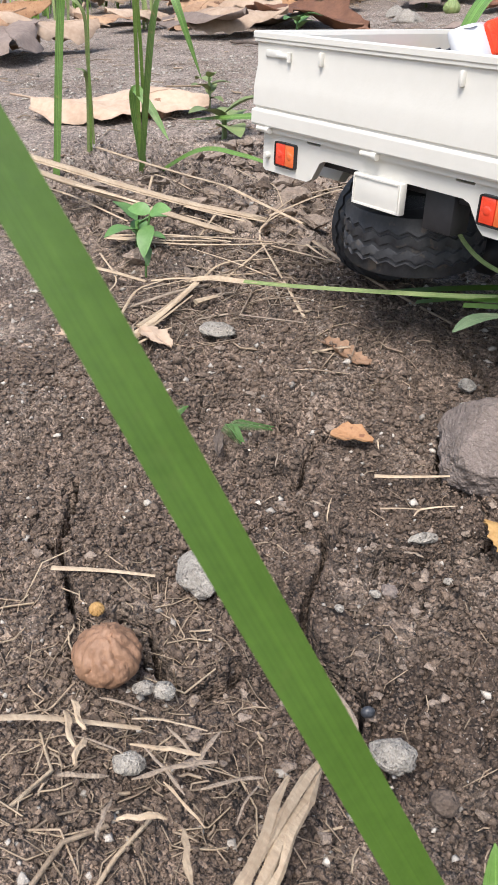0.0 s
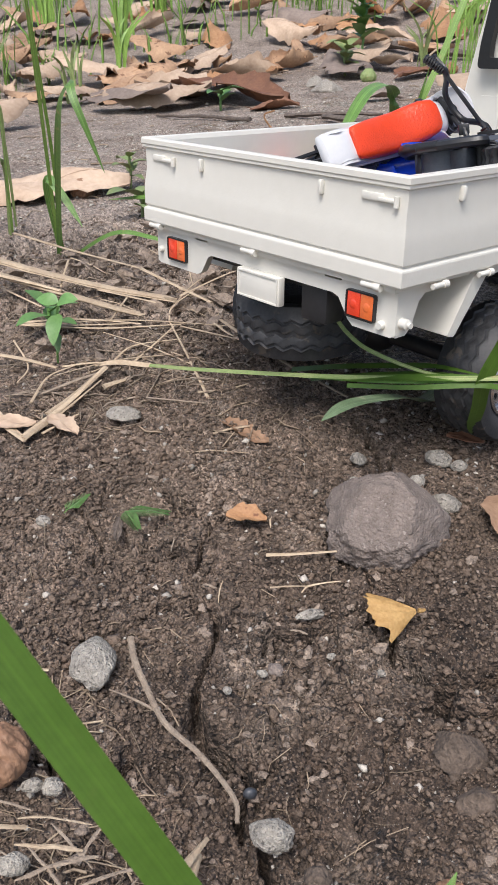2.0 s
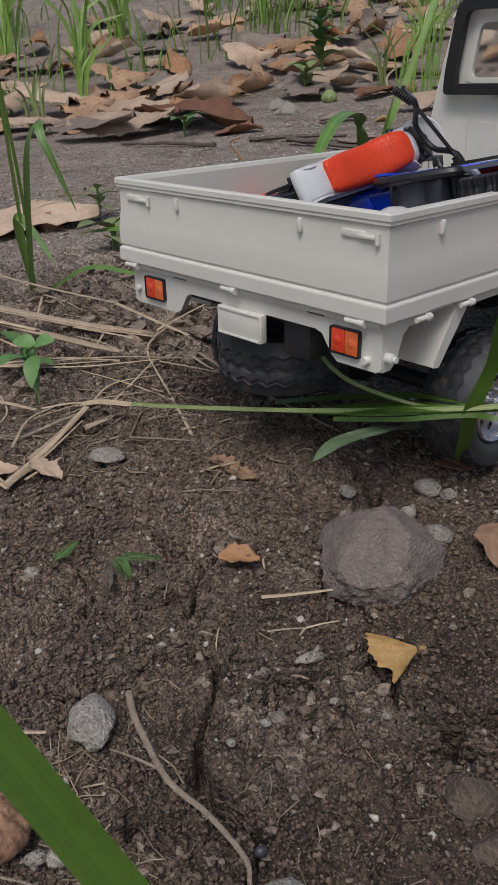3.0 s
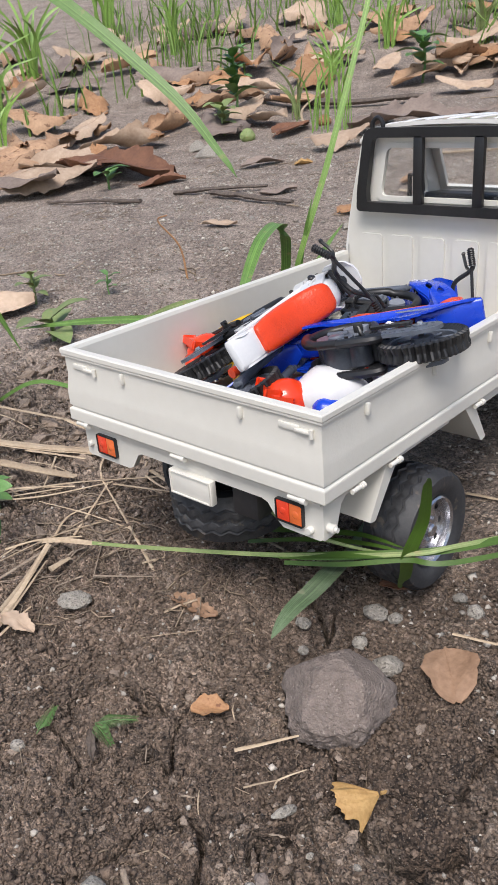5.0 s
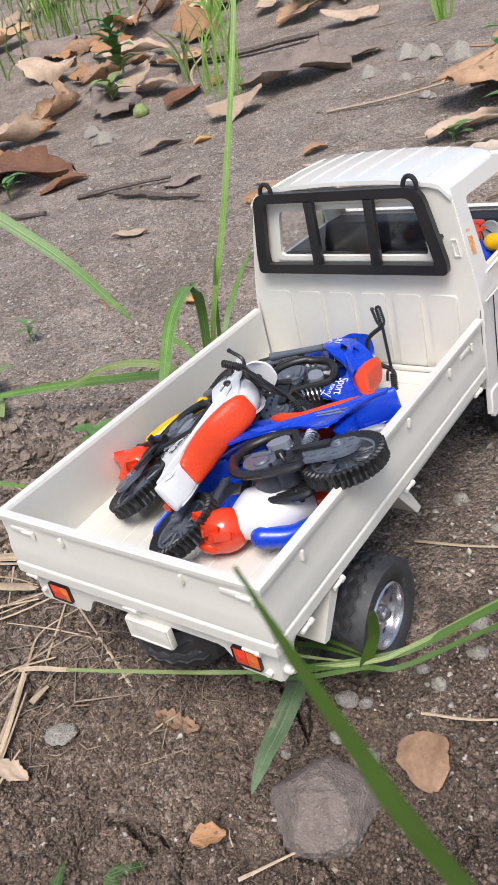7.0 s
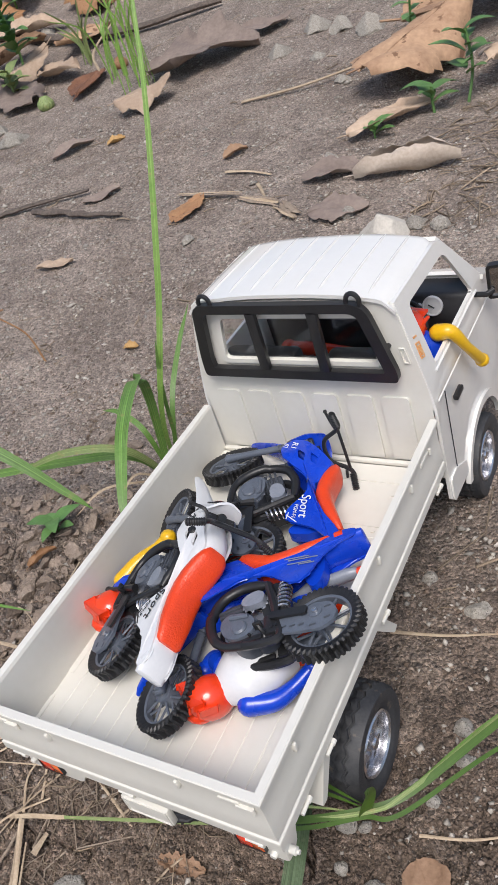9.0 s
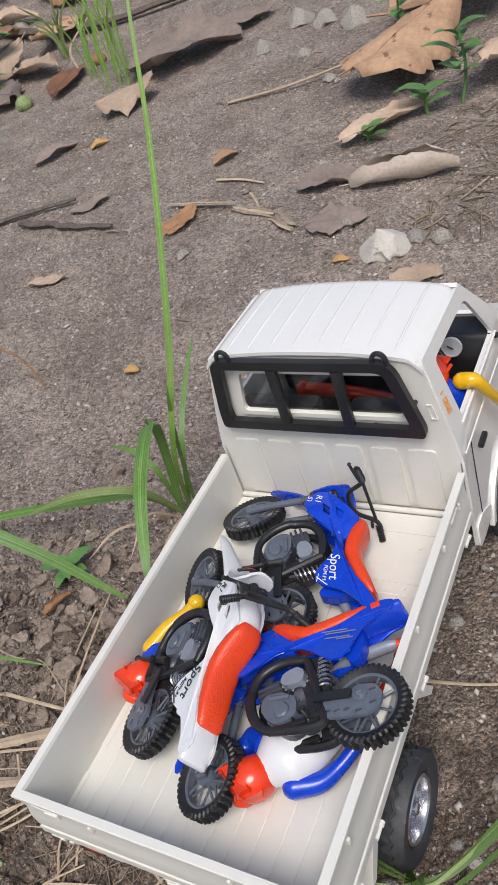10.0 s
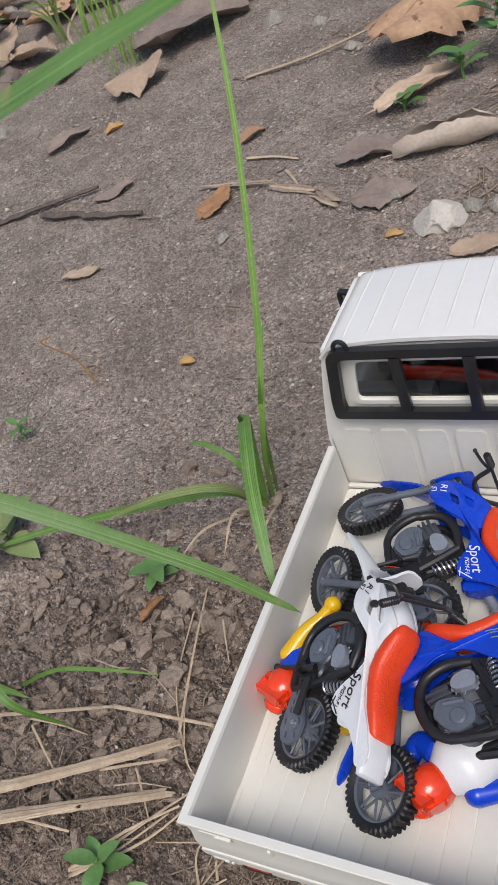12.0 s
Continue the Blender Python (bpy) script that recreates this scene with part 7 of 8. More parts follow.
dry_leaf(-0.3000, 0.4094, 0.016, 0.013, 0.2, LEAF_YELLOW, 1.0, 26, label="tiny curled yellow leaf on dusty soil")
dry_leaf(-0.6260, 0.8850, 0.030, 0.026, 0.6, LEAF_YELLOW, 1.0, 27, label="tiny curled yellow leaf on dusty soil")
dry_leaf(-0.1358, 0.5694, 0.018, 0.012, 0.2, LEAF_YELLOW, 1.0, 28, label="small curled yellow leaf beside a pale stone")
rng = random.Random(77)
LITTER = "large curled dry leaf in the litter beyond the soil"
for i in range(190):
    t = rng.random()
    if i < 155:
        a = radians(rng.uniform(101, 157))
        r = rng.uniform(1.95 if a < radians(128) else 1.8, 3.1)
    else:
        a = radians(rng.uniform(138, 168))
        r = rng.uniform(1.30, 1.85)
    lx, ly = 0.22 + r * math.cos(a), -0.19 + r * math.sin(a)
    if i >= 155 and (lx > -1.02 or ly > 1.12):
        continue
    if abs(lx + 0.95) < 0.2 and abs(ly - 0.82) < 0.16:
        continue
    ln = rng.uniform(0.09, 0.20)
    dry_leaf(lx, ly, ln, ln * rng.uniform(0.42, 0.62), rng.uniform(0, 6.28), rng.choice([LEAF_TAN, LEAF_PALE, LEAF_PALE, LEAF_TAN, LEAF_PALE, LEAF_GREY, LEAF_ORANGE]), rng.uniform(0.9, 2.0), 200 + i, rng.uniform(0, 0.014), rng.uniform(-0.2, 0.2), LITTER, down=rng.random() < 0.75)


# ---- straw, twigs and roots ----
def stalk(name, pts, r, material, label, category, group="", flat=0.7, seg=7, knots=0):
    bm = bmesh.new()
    p = curve_pts(pts, 6)
    k = len(p) - 1
    if material is TWIG:
        rg = random.Random(int(abs(pts[0][0]) * 1000))
        p = [q + Vector((rg.uniform(-1, 1), rg.uniform(-1, 1), rg.uniform(-0.4, 0.4))) * r * 0.45 for q in p]
        knots = 4
    tube(bm, p, [r * (1 - 0.45 * i / k) * (1.25 if knots and i % knots == knots - 1 else 1) for i in range(k + 1)], seg, squash=flat)
    return tagged(part(name, bm, material, angle=50), label, category, group)


def on(x, y, dz=0.0015):
    return (x, y, float(lie(x, y)) + dz)


def sliver(ax, ay, bx, by, w, seed, name="straw_chip"):
    """A split flat piece of dry stem with torn ends."""
    rg = random.Random(seed)
    a, b = Vector(on(ax, ay, 0.0025)), Vector(on(bx, by, rg.uniform(0.002, 0.006)))
    dr = (b - a).normalized()
    side = dr.cross(Vector((rg.uniform(-0.5, 0.5), rg.uniform(-0.5, 0.5), 1))).normalized()
    up = side.cross(dr)
    bm = bmesh.new()
    rows = []
    for k in range(6):
        t = k / 5
        c = a.lerp(b, t) + side * rg.uniform(-1, 1) * w * 0.25 + up * (0.0010 * math.sin(t * 3.1) + rg.uniform(-1, 1) * w * 0.1)
        q = w * 0.5 * rg.uniform(0.65, 1.1) * (0.45 if k in (0, 5) else 1)
        h = w * rg.uniform(0.14, 0.26)
        rows.append([bm.verts.new(c + side * q), bm.verts.new(c + up * h + side * q * rg.uniform(-0.3, 0.5)), bm.verts.new(c - side * q), bm.verts.new(c - up * h * 0.5)])
    for x, y in zip(rows, rows[1:]):
        for m in range(4):
            bm.faces.new((x[m], x[(m + 1) % 4], y[(m + 1) % 4], y[m]))
    bm.faces.new(rows[0][::-1]), bm.faces.new(rows[-1])
    tagged(part(name, bm, ROOT if seed % 3 else STRAW, smooth=False), "broken pale straw chip on crumbled soil" if name == "straw_chip" else "broken pale straw stalk lying on dusty soil", "straw", "straw chips")


def split_straw(pts, w, seed, label):
    """A flattened, ribbed dry stalk with frayed ends and a few joints."""
    rg = random.Random(seed)
    p = curve_pts(pts, 14)
    seg, k = 18, len(p) - 1
    rib = [1 + rg.uniform(-0.20, 0.16) for _ in range(seg)]
    fray = [[rg.uniform(-1, 1) * w * 1.3 for _ in range(seg)] for _ in range(2)]
    knots = {rg.randrange(6, k - 5) for _ in range(2)}
    bm = bmesh.new()
    rings = []
    for i, (q, a, u) in enumerate(frames_along(p)):
        d = (p[min(i + 1, k)] - p[max(i - 1, 0)]).normalized()
        r = w * (1 - 0.22 * i / k) * (1.10 if i in knots else 1) * (1 + 0.05 * math.sin(i * 0.9 + seed))
        off = fray[0] if i == 0 else fray[1] if i == k else [0] * seg
        rings.append([bm.verts.new(q + d * off[j] + a * (math.cos(2 * math.pi * j / seg) * r * rib[j]) + u * (math.sin(2 * math.pi * j / seg) * r * 0.42 * rib[j])) for j in range(seg)])
    for x, y in zip(rings, rings[1:]):
        for j in range(seg):
            bm.faces.new((x[j], x[(j + 1) % seg], y[(j + 1) % seg], y[j]))
    bm.faces.new(rings[0][::-1]), bm.faces.new(rings[-1])
    return tagged(part("straw", bm, STRAW, angle=12), label, "straw", "dry straw stems on the soil")


DRY = "pale dry straw stem lying on soil"
THICK = "thick split pale straw stalk lying on soil"
split_straw([(-0.3150, -0.0230, 0.0300), (-0.2591, 0.0100, 0.0205), (-0.2364, 0.0227, 0.0166), (-0.1950, 0.0470, 0.0110), (-0.1564, 0.0690, 0.0085)], 0.0040, 3, THICK)
split_straw([(-0.1950, 0.0420, 0.0105), (-0.1760, 0.0500, 0.0095), (-0.1560, 0.0580, 0.0085)], 0.0010, 4, "thin splinter of pale straw beside a stalk")
split_straw([(-0.2900, -0.0220, 0.0235), (-0.2404, 0.0000, 0.0170), (-0.1950, 0.0200, 0.0115), (-0.1641, 0.0333, 0.0080), (-0.1468, 0.0409, 0.0065)], 0.0036, 5, THICK)
split_straw([(-0.2420, -0.0050, 0.0185), (-0.2150, 0.0080, 0.0160), (-0.1960, 0.0180, 0.0135)], 0.0016, 9, "thin splinter of pale straw beside a stalk")
split_straw([(-0.3120, 0.0447, 0.0255), (-0.2600, 0.0610, 0.0205), (-0.2020, 0.0792, 0.0165)], 0.0014, 6, DRY)
split_straw([(-0.2020, 0.0792, 0.0165), (-0.1700, 0.0815, 0.0125), (-0.1350, 0.0840, 0.0085)], 0.0013, 7, DRY)
rng = random.Random(5)
STRAW_BEHIND = ((-0.3600, -0.0050, -0.2000, 0.0060, 0.0014, 0.005), (-0.1800, -0.0500, -0.1250, -0.0250, 0.0022, 0.003), (-0.1894, -0.0147, -0.1050, 0.0752, 0.0011, 0.004),
                (-0.1042, -0.0679, -0.0737, -0.0701, 0.0014, 0.002), (-0.0737, -0.0701, -0.1093, -0.0057, 0.0018, 0.003), (-0.0860, -0.0519, -0.1076, -0.0091, 0.0014, 0.002),
                (-0.1150, 0.0750, 0.0041, 0.0625, 0.0013, 0.003), (0.0373, -0.1507, 0.0560, -0.1270, 0.0010, 0.003), (0.0720, -0.1920, 0.0969, -0.1553, 0.0011, 0.003),
                (-0.1913, -0.0122, -0.1385, 0.0362, 0.0013, 0.003), (-0.1545, 0.0749, -0.1791, 0.1778, 0.0010, 0.005),)
STRAW_LOOSE = ((0.0964, 0.0562, 0.1400, 0.0705, 0.0009, 0.002), (0.0480, 0.1602, 0.1076, 0.1718, 0.0013, 0.003), (-0.0400, 0.0100, -0.1300, 0.0500, 0.0009, 0.003),
               (0.0580, -0.0420, 0.0740, -0.0220, 0.0010, 0.0015),
               (-0.3524, 0.7371, -0.2801, 0.7184, 0.0030, 0.004), (-0.2900, 0.7000, -0.2600, 0.6600, 0.0022, 0.003), (-0.0800, 0.0300, -0.1450, 0.0150, 0.0007, 0.004),
               (-0.1000, 0.0250, -0.1200, -0.0300, 0.0008, 0.004),)
for ax, ay, bx, by, r, h in STRAW_BEHIND + STRAW_LOOSE:
    mx, my = (ax + bx) / 2 + rng.uniform(-1, 1) * 0.0025, (ay + by) / 2 + rng.uniform(-1, 1) * 0.0025
    stalk("straw", [on(ax, ay, r * 0.6 + 0.001), on(mx, my, r * 0.6 + h * 0.45), on(bx, by, r * 0.6 + 0.001)], r, STRAW, DRY, "straw", "dry straw stems on the soil", 0.4)
STEMS_BESIDE = (([(-0.1793, 0.1551), (-0.1702, 0.1092), (-0.1589, 0.0835), (-0.1428, 0.0600)], 0.0007), ([(-0.2316, 0.1059), (-0.2118, 0.1039), (-0.1912, 0.1065), (-0.1627, 0.0910)], 0.0006),
                ([(-0.1571, 0.1537), (-0.1496, 0.1400), (-0.1411, 0.1253)], 0.0008), ([(-0.2559, 0.0557), (-0.2357, 0.0413), (-0.2167, 0.0281)], 0.0009),
                ([(-0.2596, 0.0598), (-0.2351, 0.0602), (-0.2123, 0.0588)], 0.0007), ([(-0.1725, 0.0484), (-0.1628, 0.0364), (-0.1529, 0.0236)], 0.0008),
                ([(-0.1896, -0.0115), (-0.1693, 0.0018), (-0.1430, 0.0310)], 0.0011), ([(-0.1825, 0.0359), (-0.1671, 0.0414), (-0.1471, 0.0440)], 0.0006),
                ([(-0.1878, -0.0137), (-0.1492, 0.0164), (-0.1238, 0.0530)], 0.0011), ([(-0.1099, -0.0026), (-0.1197, 0.0179), (-0.1098, 0.0427)], 0.0008),
                ([(-0.1034, 0.0071), (-0.1143, 0.0289), (-0.1252, 0.0500)], 0.0008), ([(-0.1318, 0.0508), (-0.1455, 0.0627), (-0.1566, 0.0878)], 0.0006),)
STEMS_BEHIND = (([(-0.1221, 0.0517), (-0.0967, 0.0641), (-0.0872, 0.0684)], 0.0009), ([(-0.1134, 0.0693), (-0.1011, 0.0677), (-0.0939, 0.0679)], 0.0009),
                ([(-0.0715, -0.0710), (-0.0850, -0.0445), (-0.1071, -0.0060)], 0.0016), ([(-0.0938, -0.0718), (-0.0822, -0.0718), (-0.0693, -0.0716)], 0.0018),
                ([(-0.0739, -0.0649), (-0.0825, -0.0459), (-0.0985, -0.0147)], 0.0009), ([(-0.0712, -0.0621), (-0.0748, -0.0472), (-0.0759, -0.0406)], 0.0008),
                ([(-0.1023, -0.0518), (-0.1206, -0.0329), (-0.1223, -0.0172)], 0.0008), ([(-0.1733, -0.0256), (-0.1396, -0.0342), (-0.1266, -0.0471)], 0.0006),
                ([(-0.0551, 0.0130), (-0.0483, 0.0252), (-0.0457, 0.0374)], 0.0009), ([(-0.0899, -0.0186), (-0.0894, -0.0120), (-0.0887, -0.0069)], 0.0022),
                ([(-0.1254, -0.0221), (-0.1167, -0.0070), (-0.0988, 0.0094)], 0.0010),)
for pts, r in STEMS_BESIDE + STEMS_BEHIND:
    stalk("straw", [on(x, y, r * 0.7 + 0.0010) for x, y in pts], r, STRAW, "thin dry brown stem lying on soil" if r < 0.001 else DRY, "straw", "dry straw stems on the soil", 0.55)
for ax, ay, bx, by, r in ((-0.3002, 0.6713, -0.2394, 0.6493, 0.0040), (-0.2394, 0.6493, -0.2063, 0.6209, 0.0070), (-0.4000, 0.6900, -0.3000, 0.6750, 0.0030)):
    for o in (-0.5, 0.0, 0.5):
        sliver(ax + o * r, ay + o * r * 1.6, bx + o * r * 0.6, by + o * r * 1.2, r * 1.2, int(abs(ax) * 1000) + int(o * 4), "broken_straw")
stalk("twig", [on(-0.6352, 0.6774, 0.006), on(-0.5500, 0.6600, 0.007), on(-0.4622, 0.6496, 0.005)], 0.0058, TWIG, "dark dry twig lying on dusty soil", "twig", "dark twigs")
stalk("twig", [on(-0.7209, 0.6825, 0.003), on(-0.6500, 0.7000, 0.007), on(-0.5700, 0.7250, 0.006)], 0.0050, TWIG, "dark dry twig lying on dusty soil", "twig", "dark twigs")
stalk("twig", [on(-0.7400, 0.6300, 0.003), on(-0.8200, 0.6100, 0.006), on(-0.9300, 0.5900, 0.004)], 0.0045, TWIG, "dark dry twig lying on dusty soil", "twig", "dark twigs")
stalk("branch", [on(-1.35, 1.45, 0.010), on(-1.0, 1.38, 0.014), on(-0.72, 1.46, 0.010)], 0.013, TWIG, "dark fallen branch lying on dusty soil", "branch")
stalk("dry_twig", [on(-0.43, 0.945, 0.004), on(-0.33, 0.96, 0.008), on(-0.2160, 1.01, 0.014), on(-0.18, 1.03, 0.02)], 0.003, STRAW, "thin dry stem lying on bare soil", "stem")
stalk("dry_twig", [on(-0.86, 1.19, 0.004), on(-0.90, 1.24, 0.03), on(-0.88, 1.32, 0.06)], 0.003, STRAW, "thin dry stem curving up from soil", "stem")
stalk("dry_shoot", [on(-0.3900, 0.3800, 0.0), on(-0.3950, 0.3780, 0.035), on(-0.4150, 0.3700, 0.060), on(-0.4000, 0.3700, 0.068)], 0.0014, LEAF_ORANGE, "thin dry curling shoot standing in soil", "shoot")
ROOTS = "weathered pale root lying on crumbled soil"
stalk("root", [on(0.0598, -0.1005), on(0.0690, -0.1050, 0.003), on(0.0775, -0.1073, 0.003), on(0.0921, -0.1103, 0.003), on(0.1065, -0.1084, 0.003), on(0.1211, -0.1086, 0.002), on(0.1266, -0.1119, 0.001)], 0.00115, ROOT, ROOTS, "root", "weathered roots", 0.9)
stalk("root", [on(0.0880, -0.1090, 0.002), on(0.0790, -0.1130, 0.002), on(0.0720, -0.1160, 0.001)], 0.0005, ROOT, ROOTS, "root", "weathered roots", 0.9)
for ax, ay, bx, by in ((0.0709, -0.0516, 0.0791, -0.0417), (0.0791, -0.0417, 0.0852, -0.0320), (0.0791, -0.0417, 0.0800, -0.0455)):
    stalk("forked_twig", [on(ax, ay), on((ax + bx) / 2, (ay + by) / 2, 0.0018), on(bx, by)], 0.00045, STRAW, "thin pale forked twig piece on soil", "twig", "forked twig pieces")
for i, (ax, ay, bx, by, w) in enumerate(((0.1000, -0.1600, 0.1120, -0.1480, 0.0020), (0.1000, -0.1580, 0.1180, -0.1560, 0.0014), (0.1080, -0.1640, 0.1160, -0.1460, 0.0022), (0.1120, -0.1580, 0.1260, -0.1560, 0.0012), (0.0900, -0.1720, 0.1020, -0.1620, 0.0018),
                                          (0.1180, -0.1520, 0.1230, -0.1380, 0.0018), (0.1240, -0.1600, 0.1360, -0.1660, 0.0024), (0.1100, -0.1700, 0.1180, -0.1780, 0.0020), (0.1160, -0.1480, 0.1000, -0.1500, 0.0012), (0.0940, -0.1560, 0.1060, -0.1420, 0.0015),
                                          (0.1130, -0.1500, 0.1090, -0.1400, 0.0024), (0.0850, -0.1600, 0.0960, -0.1530, 0.0014), (0.1200, -0.1620, 0.1160, -0.1720, 0.0026), (0.1050, -0.1680, 0.1000, -0.1780, 0.0018), (0.1290, -0.1500, 0.1240, -0.1400, 0.0016),
                                          (0.0440, -0.0270, 0.0500, -0.0330, 0.0012), (0.0560, -0.0690, 0.0600, -0.0660, 0.0014), (0.0900, -0.0600, 0.0960, -0.0580, 0.0016), (0.0660, -0.0700, 0.0610, -0.0640, 0.0012), (0.0300, -0.0620, 0.0360, -0.0680, 0.0010))):
    sliver(ax, ay, bx, by, w * 0.62, 300 + i)
for k, (o, w) in enumerate(((-0.0030, 0.0028), (0.0, 0.0036), (0.0026, 0.0026), (0.0010, 0.0020), (-0.0012, 0.0024))):
    sliver(0.1480 + o, -0.1640 + o * 0.6, 0.1280 + o * 0.6, -0.1220 - 0.003 * k, w, 333 + 3 * k)
for ax, ay, bx, by in ((0.0820, -0.1660, 0.0930, -0.1680), (0.0930, -0.1680, 0.1000, -0.1740), (0.0840, -0.1690, 0.0960, -0.1720)):
    sliver(ax, ay, bx, by, 0.0018, 363)


# ---- stones ----
def stone(x, y, size, material, label, yaw=0.0, seed=1, sink=0.3, jag=0.18, sub=4, name="stone", group="loose stones on the soil"):
    """A worn stone: an uneven lump sunk a little into the soil. size: half length, half width, half height."""
    bm = bmesh.new()
    bmesh.ops.create_icosphere(bm, subdivisions=sub, radius=1)
    o = Vector((seed * 3.7, seed * 1.3, seed * 2.1))
    for v in bm.verts:
        k = 1 + jag * (noise.noise(v.co * 1.3 + o) + 0.5 * noise.noise(v.co * 3.1 + o)) + jag * 0.28 * noise.noise(v.co * 7 + o) + jag * 0.16 * noise.noise(v.co * 16 + o) + (0.022 * noise.noise(v.co * 21 + o) + 0.016 * noise.noise(v.co * 44 + o) if sub > 4 else 0)
        q = v.co * k
        if jag > 0.15:
            for nrm in (Vector((0.6, 0.3, 0.74)), Vector((-0.5, 0.6, 0.62)), Vector((0.1, -0.8, 0.59)), Vector((-0.8, -0.4, 0.45)), Vector((0.9, -0.3, 0.3))):
                e = q.dot(nrm) - (0.62 if jag > 0.3 else 0.80)
                if e > 0:
                    q -= nrm * e * (0.95 if jag > 0.3 else 0.8)
        v.co = Vector((q.x * size[0], q.y * size[1], q.z * size[2]))
    m = Matrix.Translation((x, y, float(lie(x, y)) + size[2] * (1 - 2 * sink))) @ Matrix.Rotation(yaw, 4, "Z")
    bmesh.ops.transform(bm, matrix=m, verts=bm.verts[:])
    return tagged(part(name, bm, material, angle=70), label, "stone", group)


stone(0.0780, -0.0020, (0.0226, 0.0192, 0.0182), STONE_G, "large rounded grey-brown stone half sunk in soil", 0.45, 3, 0.32, 0.17, 6)
PALE = "small pale pitted stone lying on soil"
STONES_NEAR = ((0.0610, -0.1150, 0.0102, 0.0070, 0.0052, -0.55), (0.1350, -0.1075, 0.0058, 0.0042, 0.0042, 0.6), (0.0612, 0.0505, 0.0062, 0.0042, 0.0036, 0.3), (0.0706, 0.0522, 0.0036, 0.0028, 0.0026, 0.8),
               (0.0660, 0.0310, 0.0036, 0.0032, 0.0030, 0.0), (0.0830, 0.0262, 0.0066, 0.0050, 0.0036, 0.5), (-0.0627, -0.0249, 0.0085, 0.0065, 0.0028, 0.4), (0.0865, -0.1485, 0.0030, 0.0020, 0.0020, 1.0),
               (0.0896, -0.1445, 0.0030, 0.0026, 0.0022, 0.3), (0.1031, -0.1622, 0.0040, 0.0030, 0.0026, 0.8), (0.0928, -0.0880, 0.0016, 0.0013, 0.0011, 0.2), (0.0883, -0.0491, 0.0048, 0.0020, 0.0018, 1.1),
               (0.0979, 0.0738, 0.0040, 0.0036, 0.0034, 0.1),)
STONES_BESIDE = ((0.1030, 0.1134, 0.0050, 0.0046, 0.0044, 0.7), (0.0588, 0.2031, 0.0048, 0.0040, 0.0040, 0.7), (0.0926, 0.1847, 0.0120, 0.0080, 0.0050, 0.2), (0.0878, 0.0791, 0.0034, 0.0026, 0.0024, 0.5),
                 (0.1084, 0.0964, 0.0052, 0.0036, 0.0030, 0.5), (0.0380, 0.0270, 0.0040, 0.0030, 0.0026, 0.1), (0.0480, 0.0140, 0.0026, 0.0022, 0.0020, 0.1), (-0.0680, 0.5982, 0.0180, 0.0140, 0.0130, 0.3),
                 (-0.1478, 0.6249, 0.0150, 0.0120, 0.0110, 0.9), (-0.4414, 1.1155, 0.0300, 0.0240, 0.0200, 0.2), (-0.3578, 1.0711, 0.0200, 0.0150, 0.0120, 0.4), (-0.3000, 1.1500, 0.0380, 0.0300, 0.0280, 0.5),
                 (-0.3600, 1.1800, 0.0300, 0.0250, 0.0240, 0.9),)
STONES_FAR = ((-0.4100, 1.2000, 0.0340, 0.0280, 0.0260, 0.1), (-0.2200, 1.1700, 0.0380, 0.0300, 0.0280, 0.7), (-1.1772, 1.4443, 0.0300, 0.0240, 0.0200, 0.7), (-0.2070, 0.7320, 0.0180, 0.0150, 0.0160, 0.2),
              (-0.2820, 0.9713, 0.0180, 0.0120, 0.0100, 0.2), (-0.6900, 1.2300, 0.0280, 0.0200, 0.0260, 1.3), (-0.0420, 0.5950, 0.0100, 0.0080, 0.0080, 0.3), (-0.3300, 0.5900, 0.0140, 0.0090, 0.0080, 1.4),
              (-0.9000, 0.9500, 0.0400, 0.0280, 0.0220, 0.5), (-0.9800, 1.0000, 0.0300, 0.0240, 0.0200, 1.0), (0.0950, -0.0760, 0.0019, 0.0013, 0.0011, 0.4), (0.1200, -0.0500, 0.0016, 0.0012, 0.0010, 0.0),
              (0.1050, -0.0560, 0.0018, 0.0013, 0.0010, 0.5),)
for i, (x, y, a, b, h, yaw) in enumerate(STONES_NEAR + STONES_BESIDE + STONES_FAR):
    big = a > 0.005
    k = 1.0 if a < 0.012 else 0.72
    stone(x, y, (a * k, b * k, h * k), STONE_W, PALE if a < 0.012 else "pale rough stone lying on dusty soil", yaw, 10 + i, 0.30, 0.24 if a < 0.012 else 0.4, 4 if big else 3)
stone(-0.0928, 0.5818, (0.0270, 0.0200, 0.0185), ROCK, "pale angular broken stone on soil beyond the cab", 0.15, 60, 0.28, 0.5, 4)
stone(0.1222, -0.1039, (0.0019, 0.0014, 0.0017), PEB_B, "small smooth blue-grey pebble in a crack", 1.0, 61, 0.25, 0.05, 3)
stone(0.1504, -0.1063, (0.0038, 0.0032, 0.0026), CLOD, "dark brown clod half sunk in soil", 0.3, 62, 0.35, 0.2, 3)
stone(-0.0111, -0.0932, (0.0034, 0.0024, 0.0020), STONE_W, "small grey stone lying beside a leaf sprig", 0.3, 63, 0.3, 0.12, 3)
stone(0.0970, -0.0720, (0.0030, 0.0024, 0.0018), STONE_G, "brown soil clod on crumbled ground", 0.2, 64, 0.3, 0.2, 3)
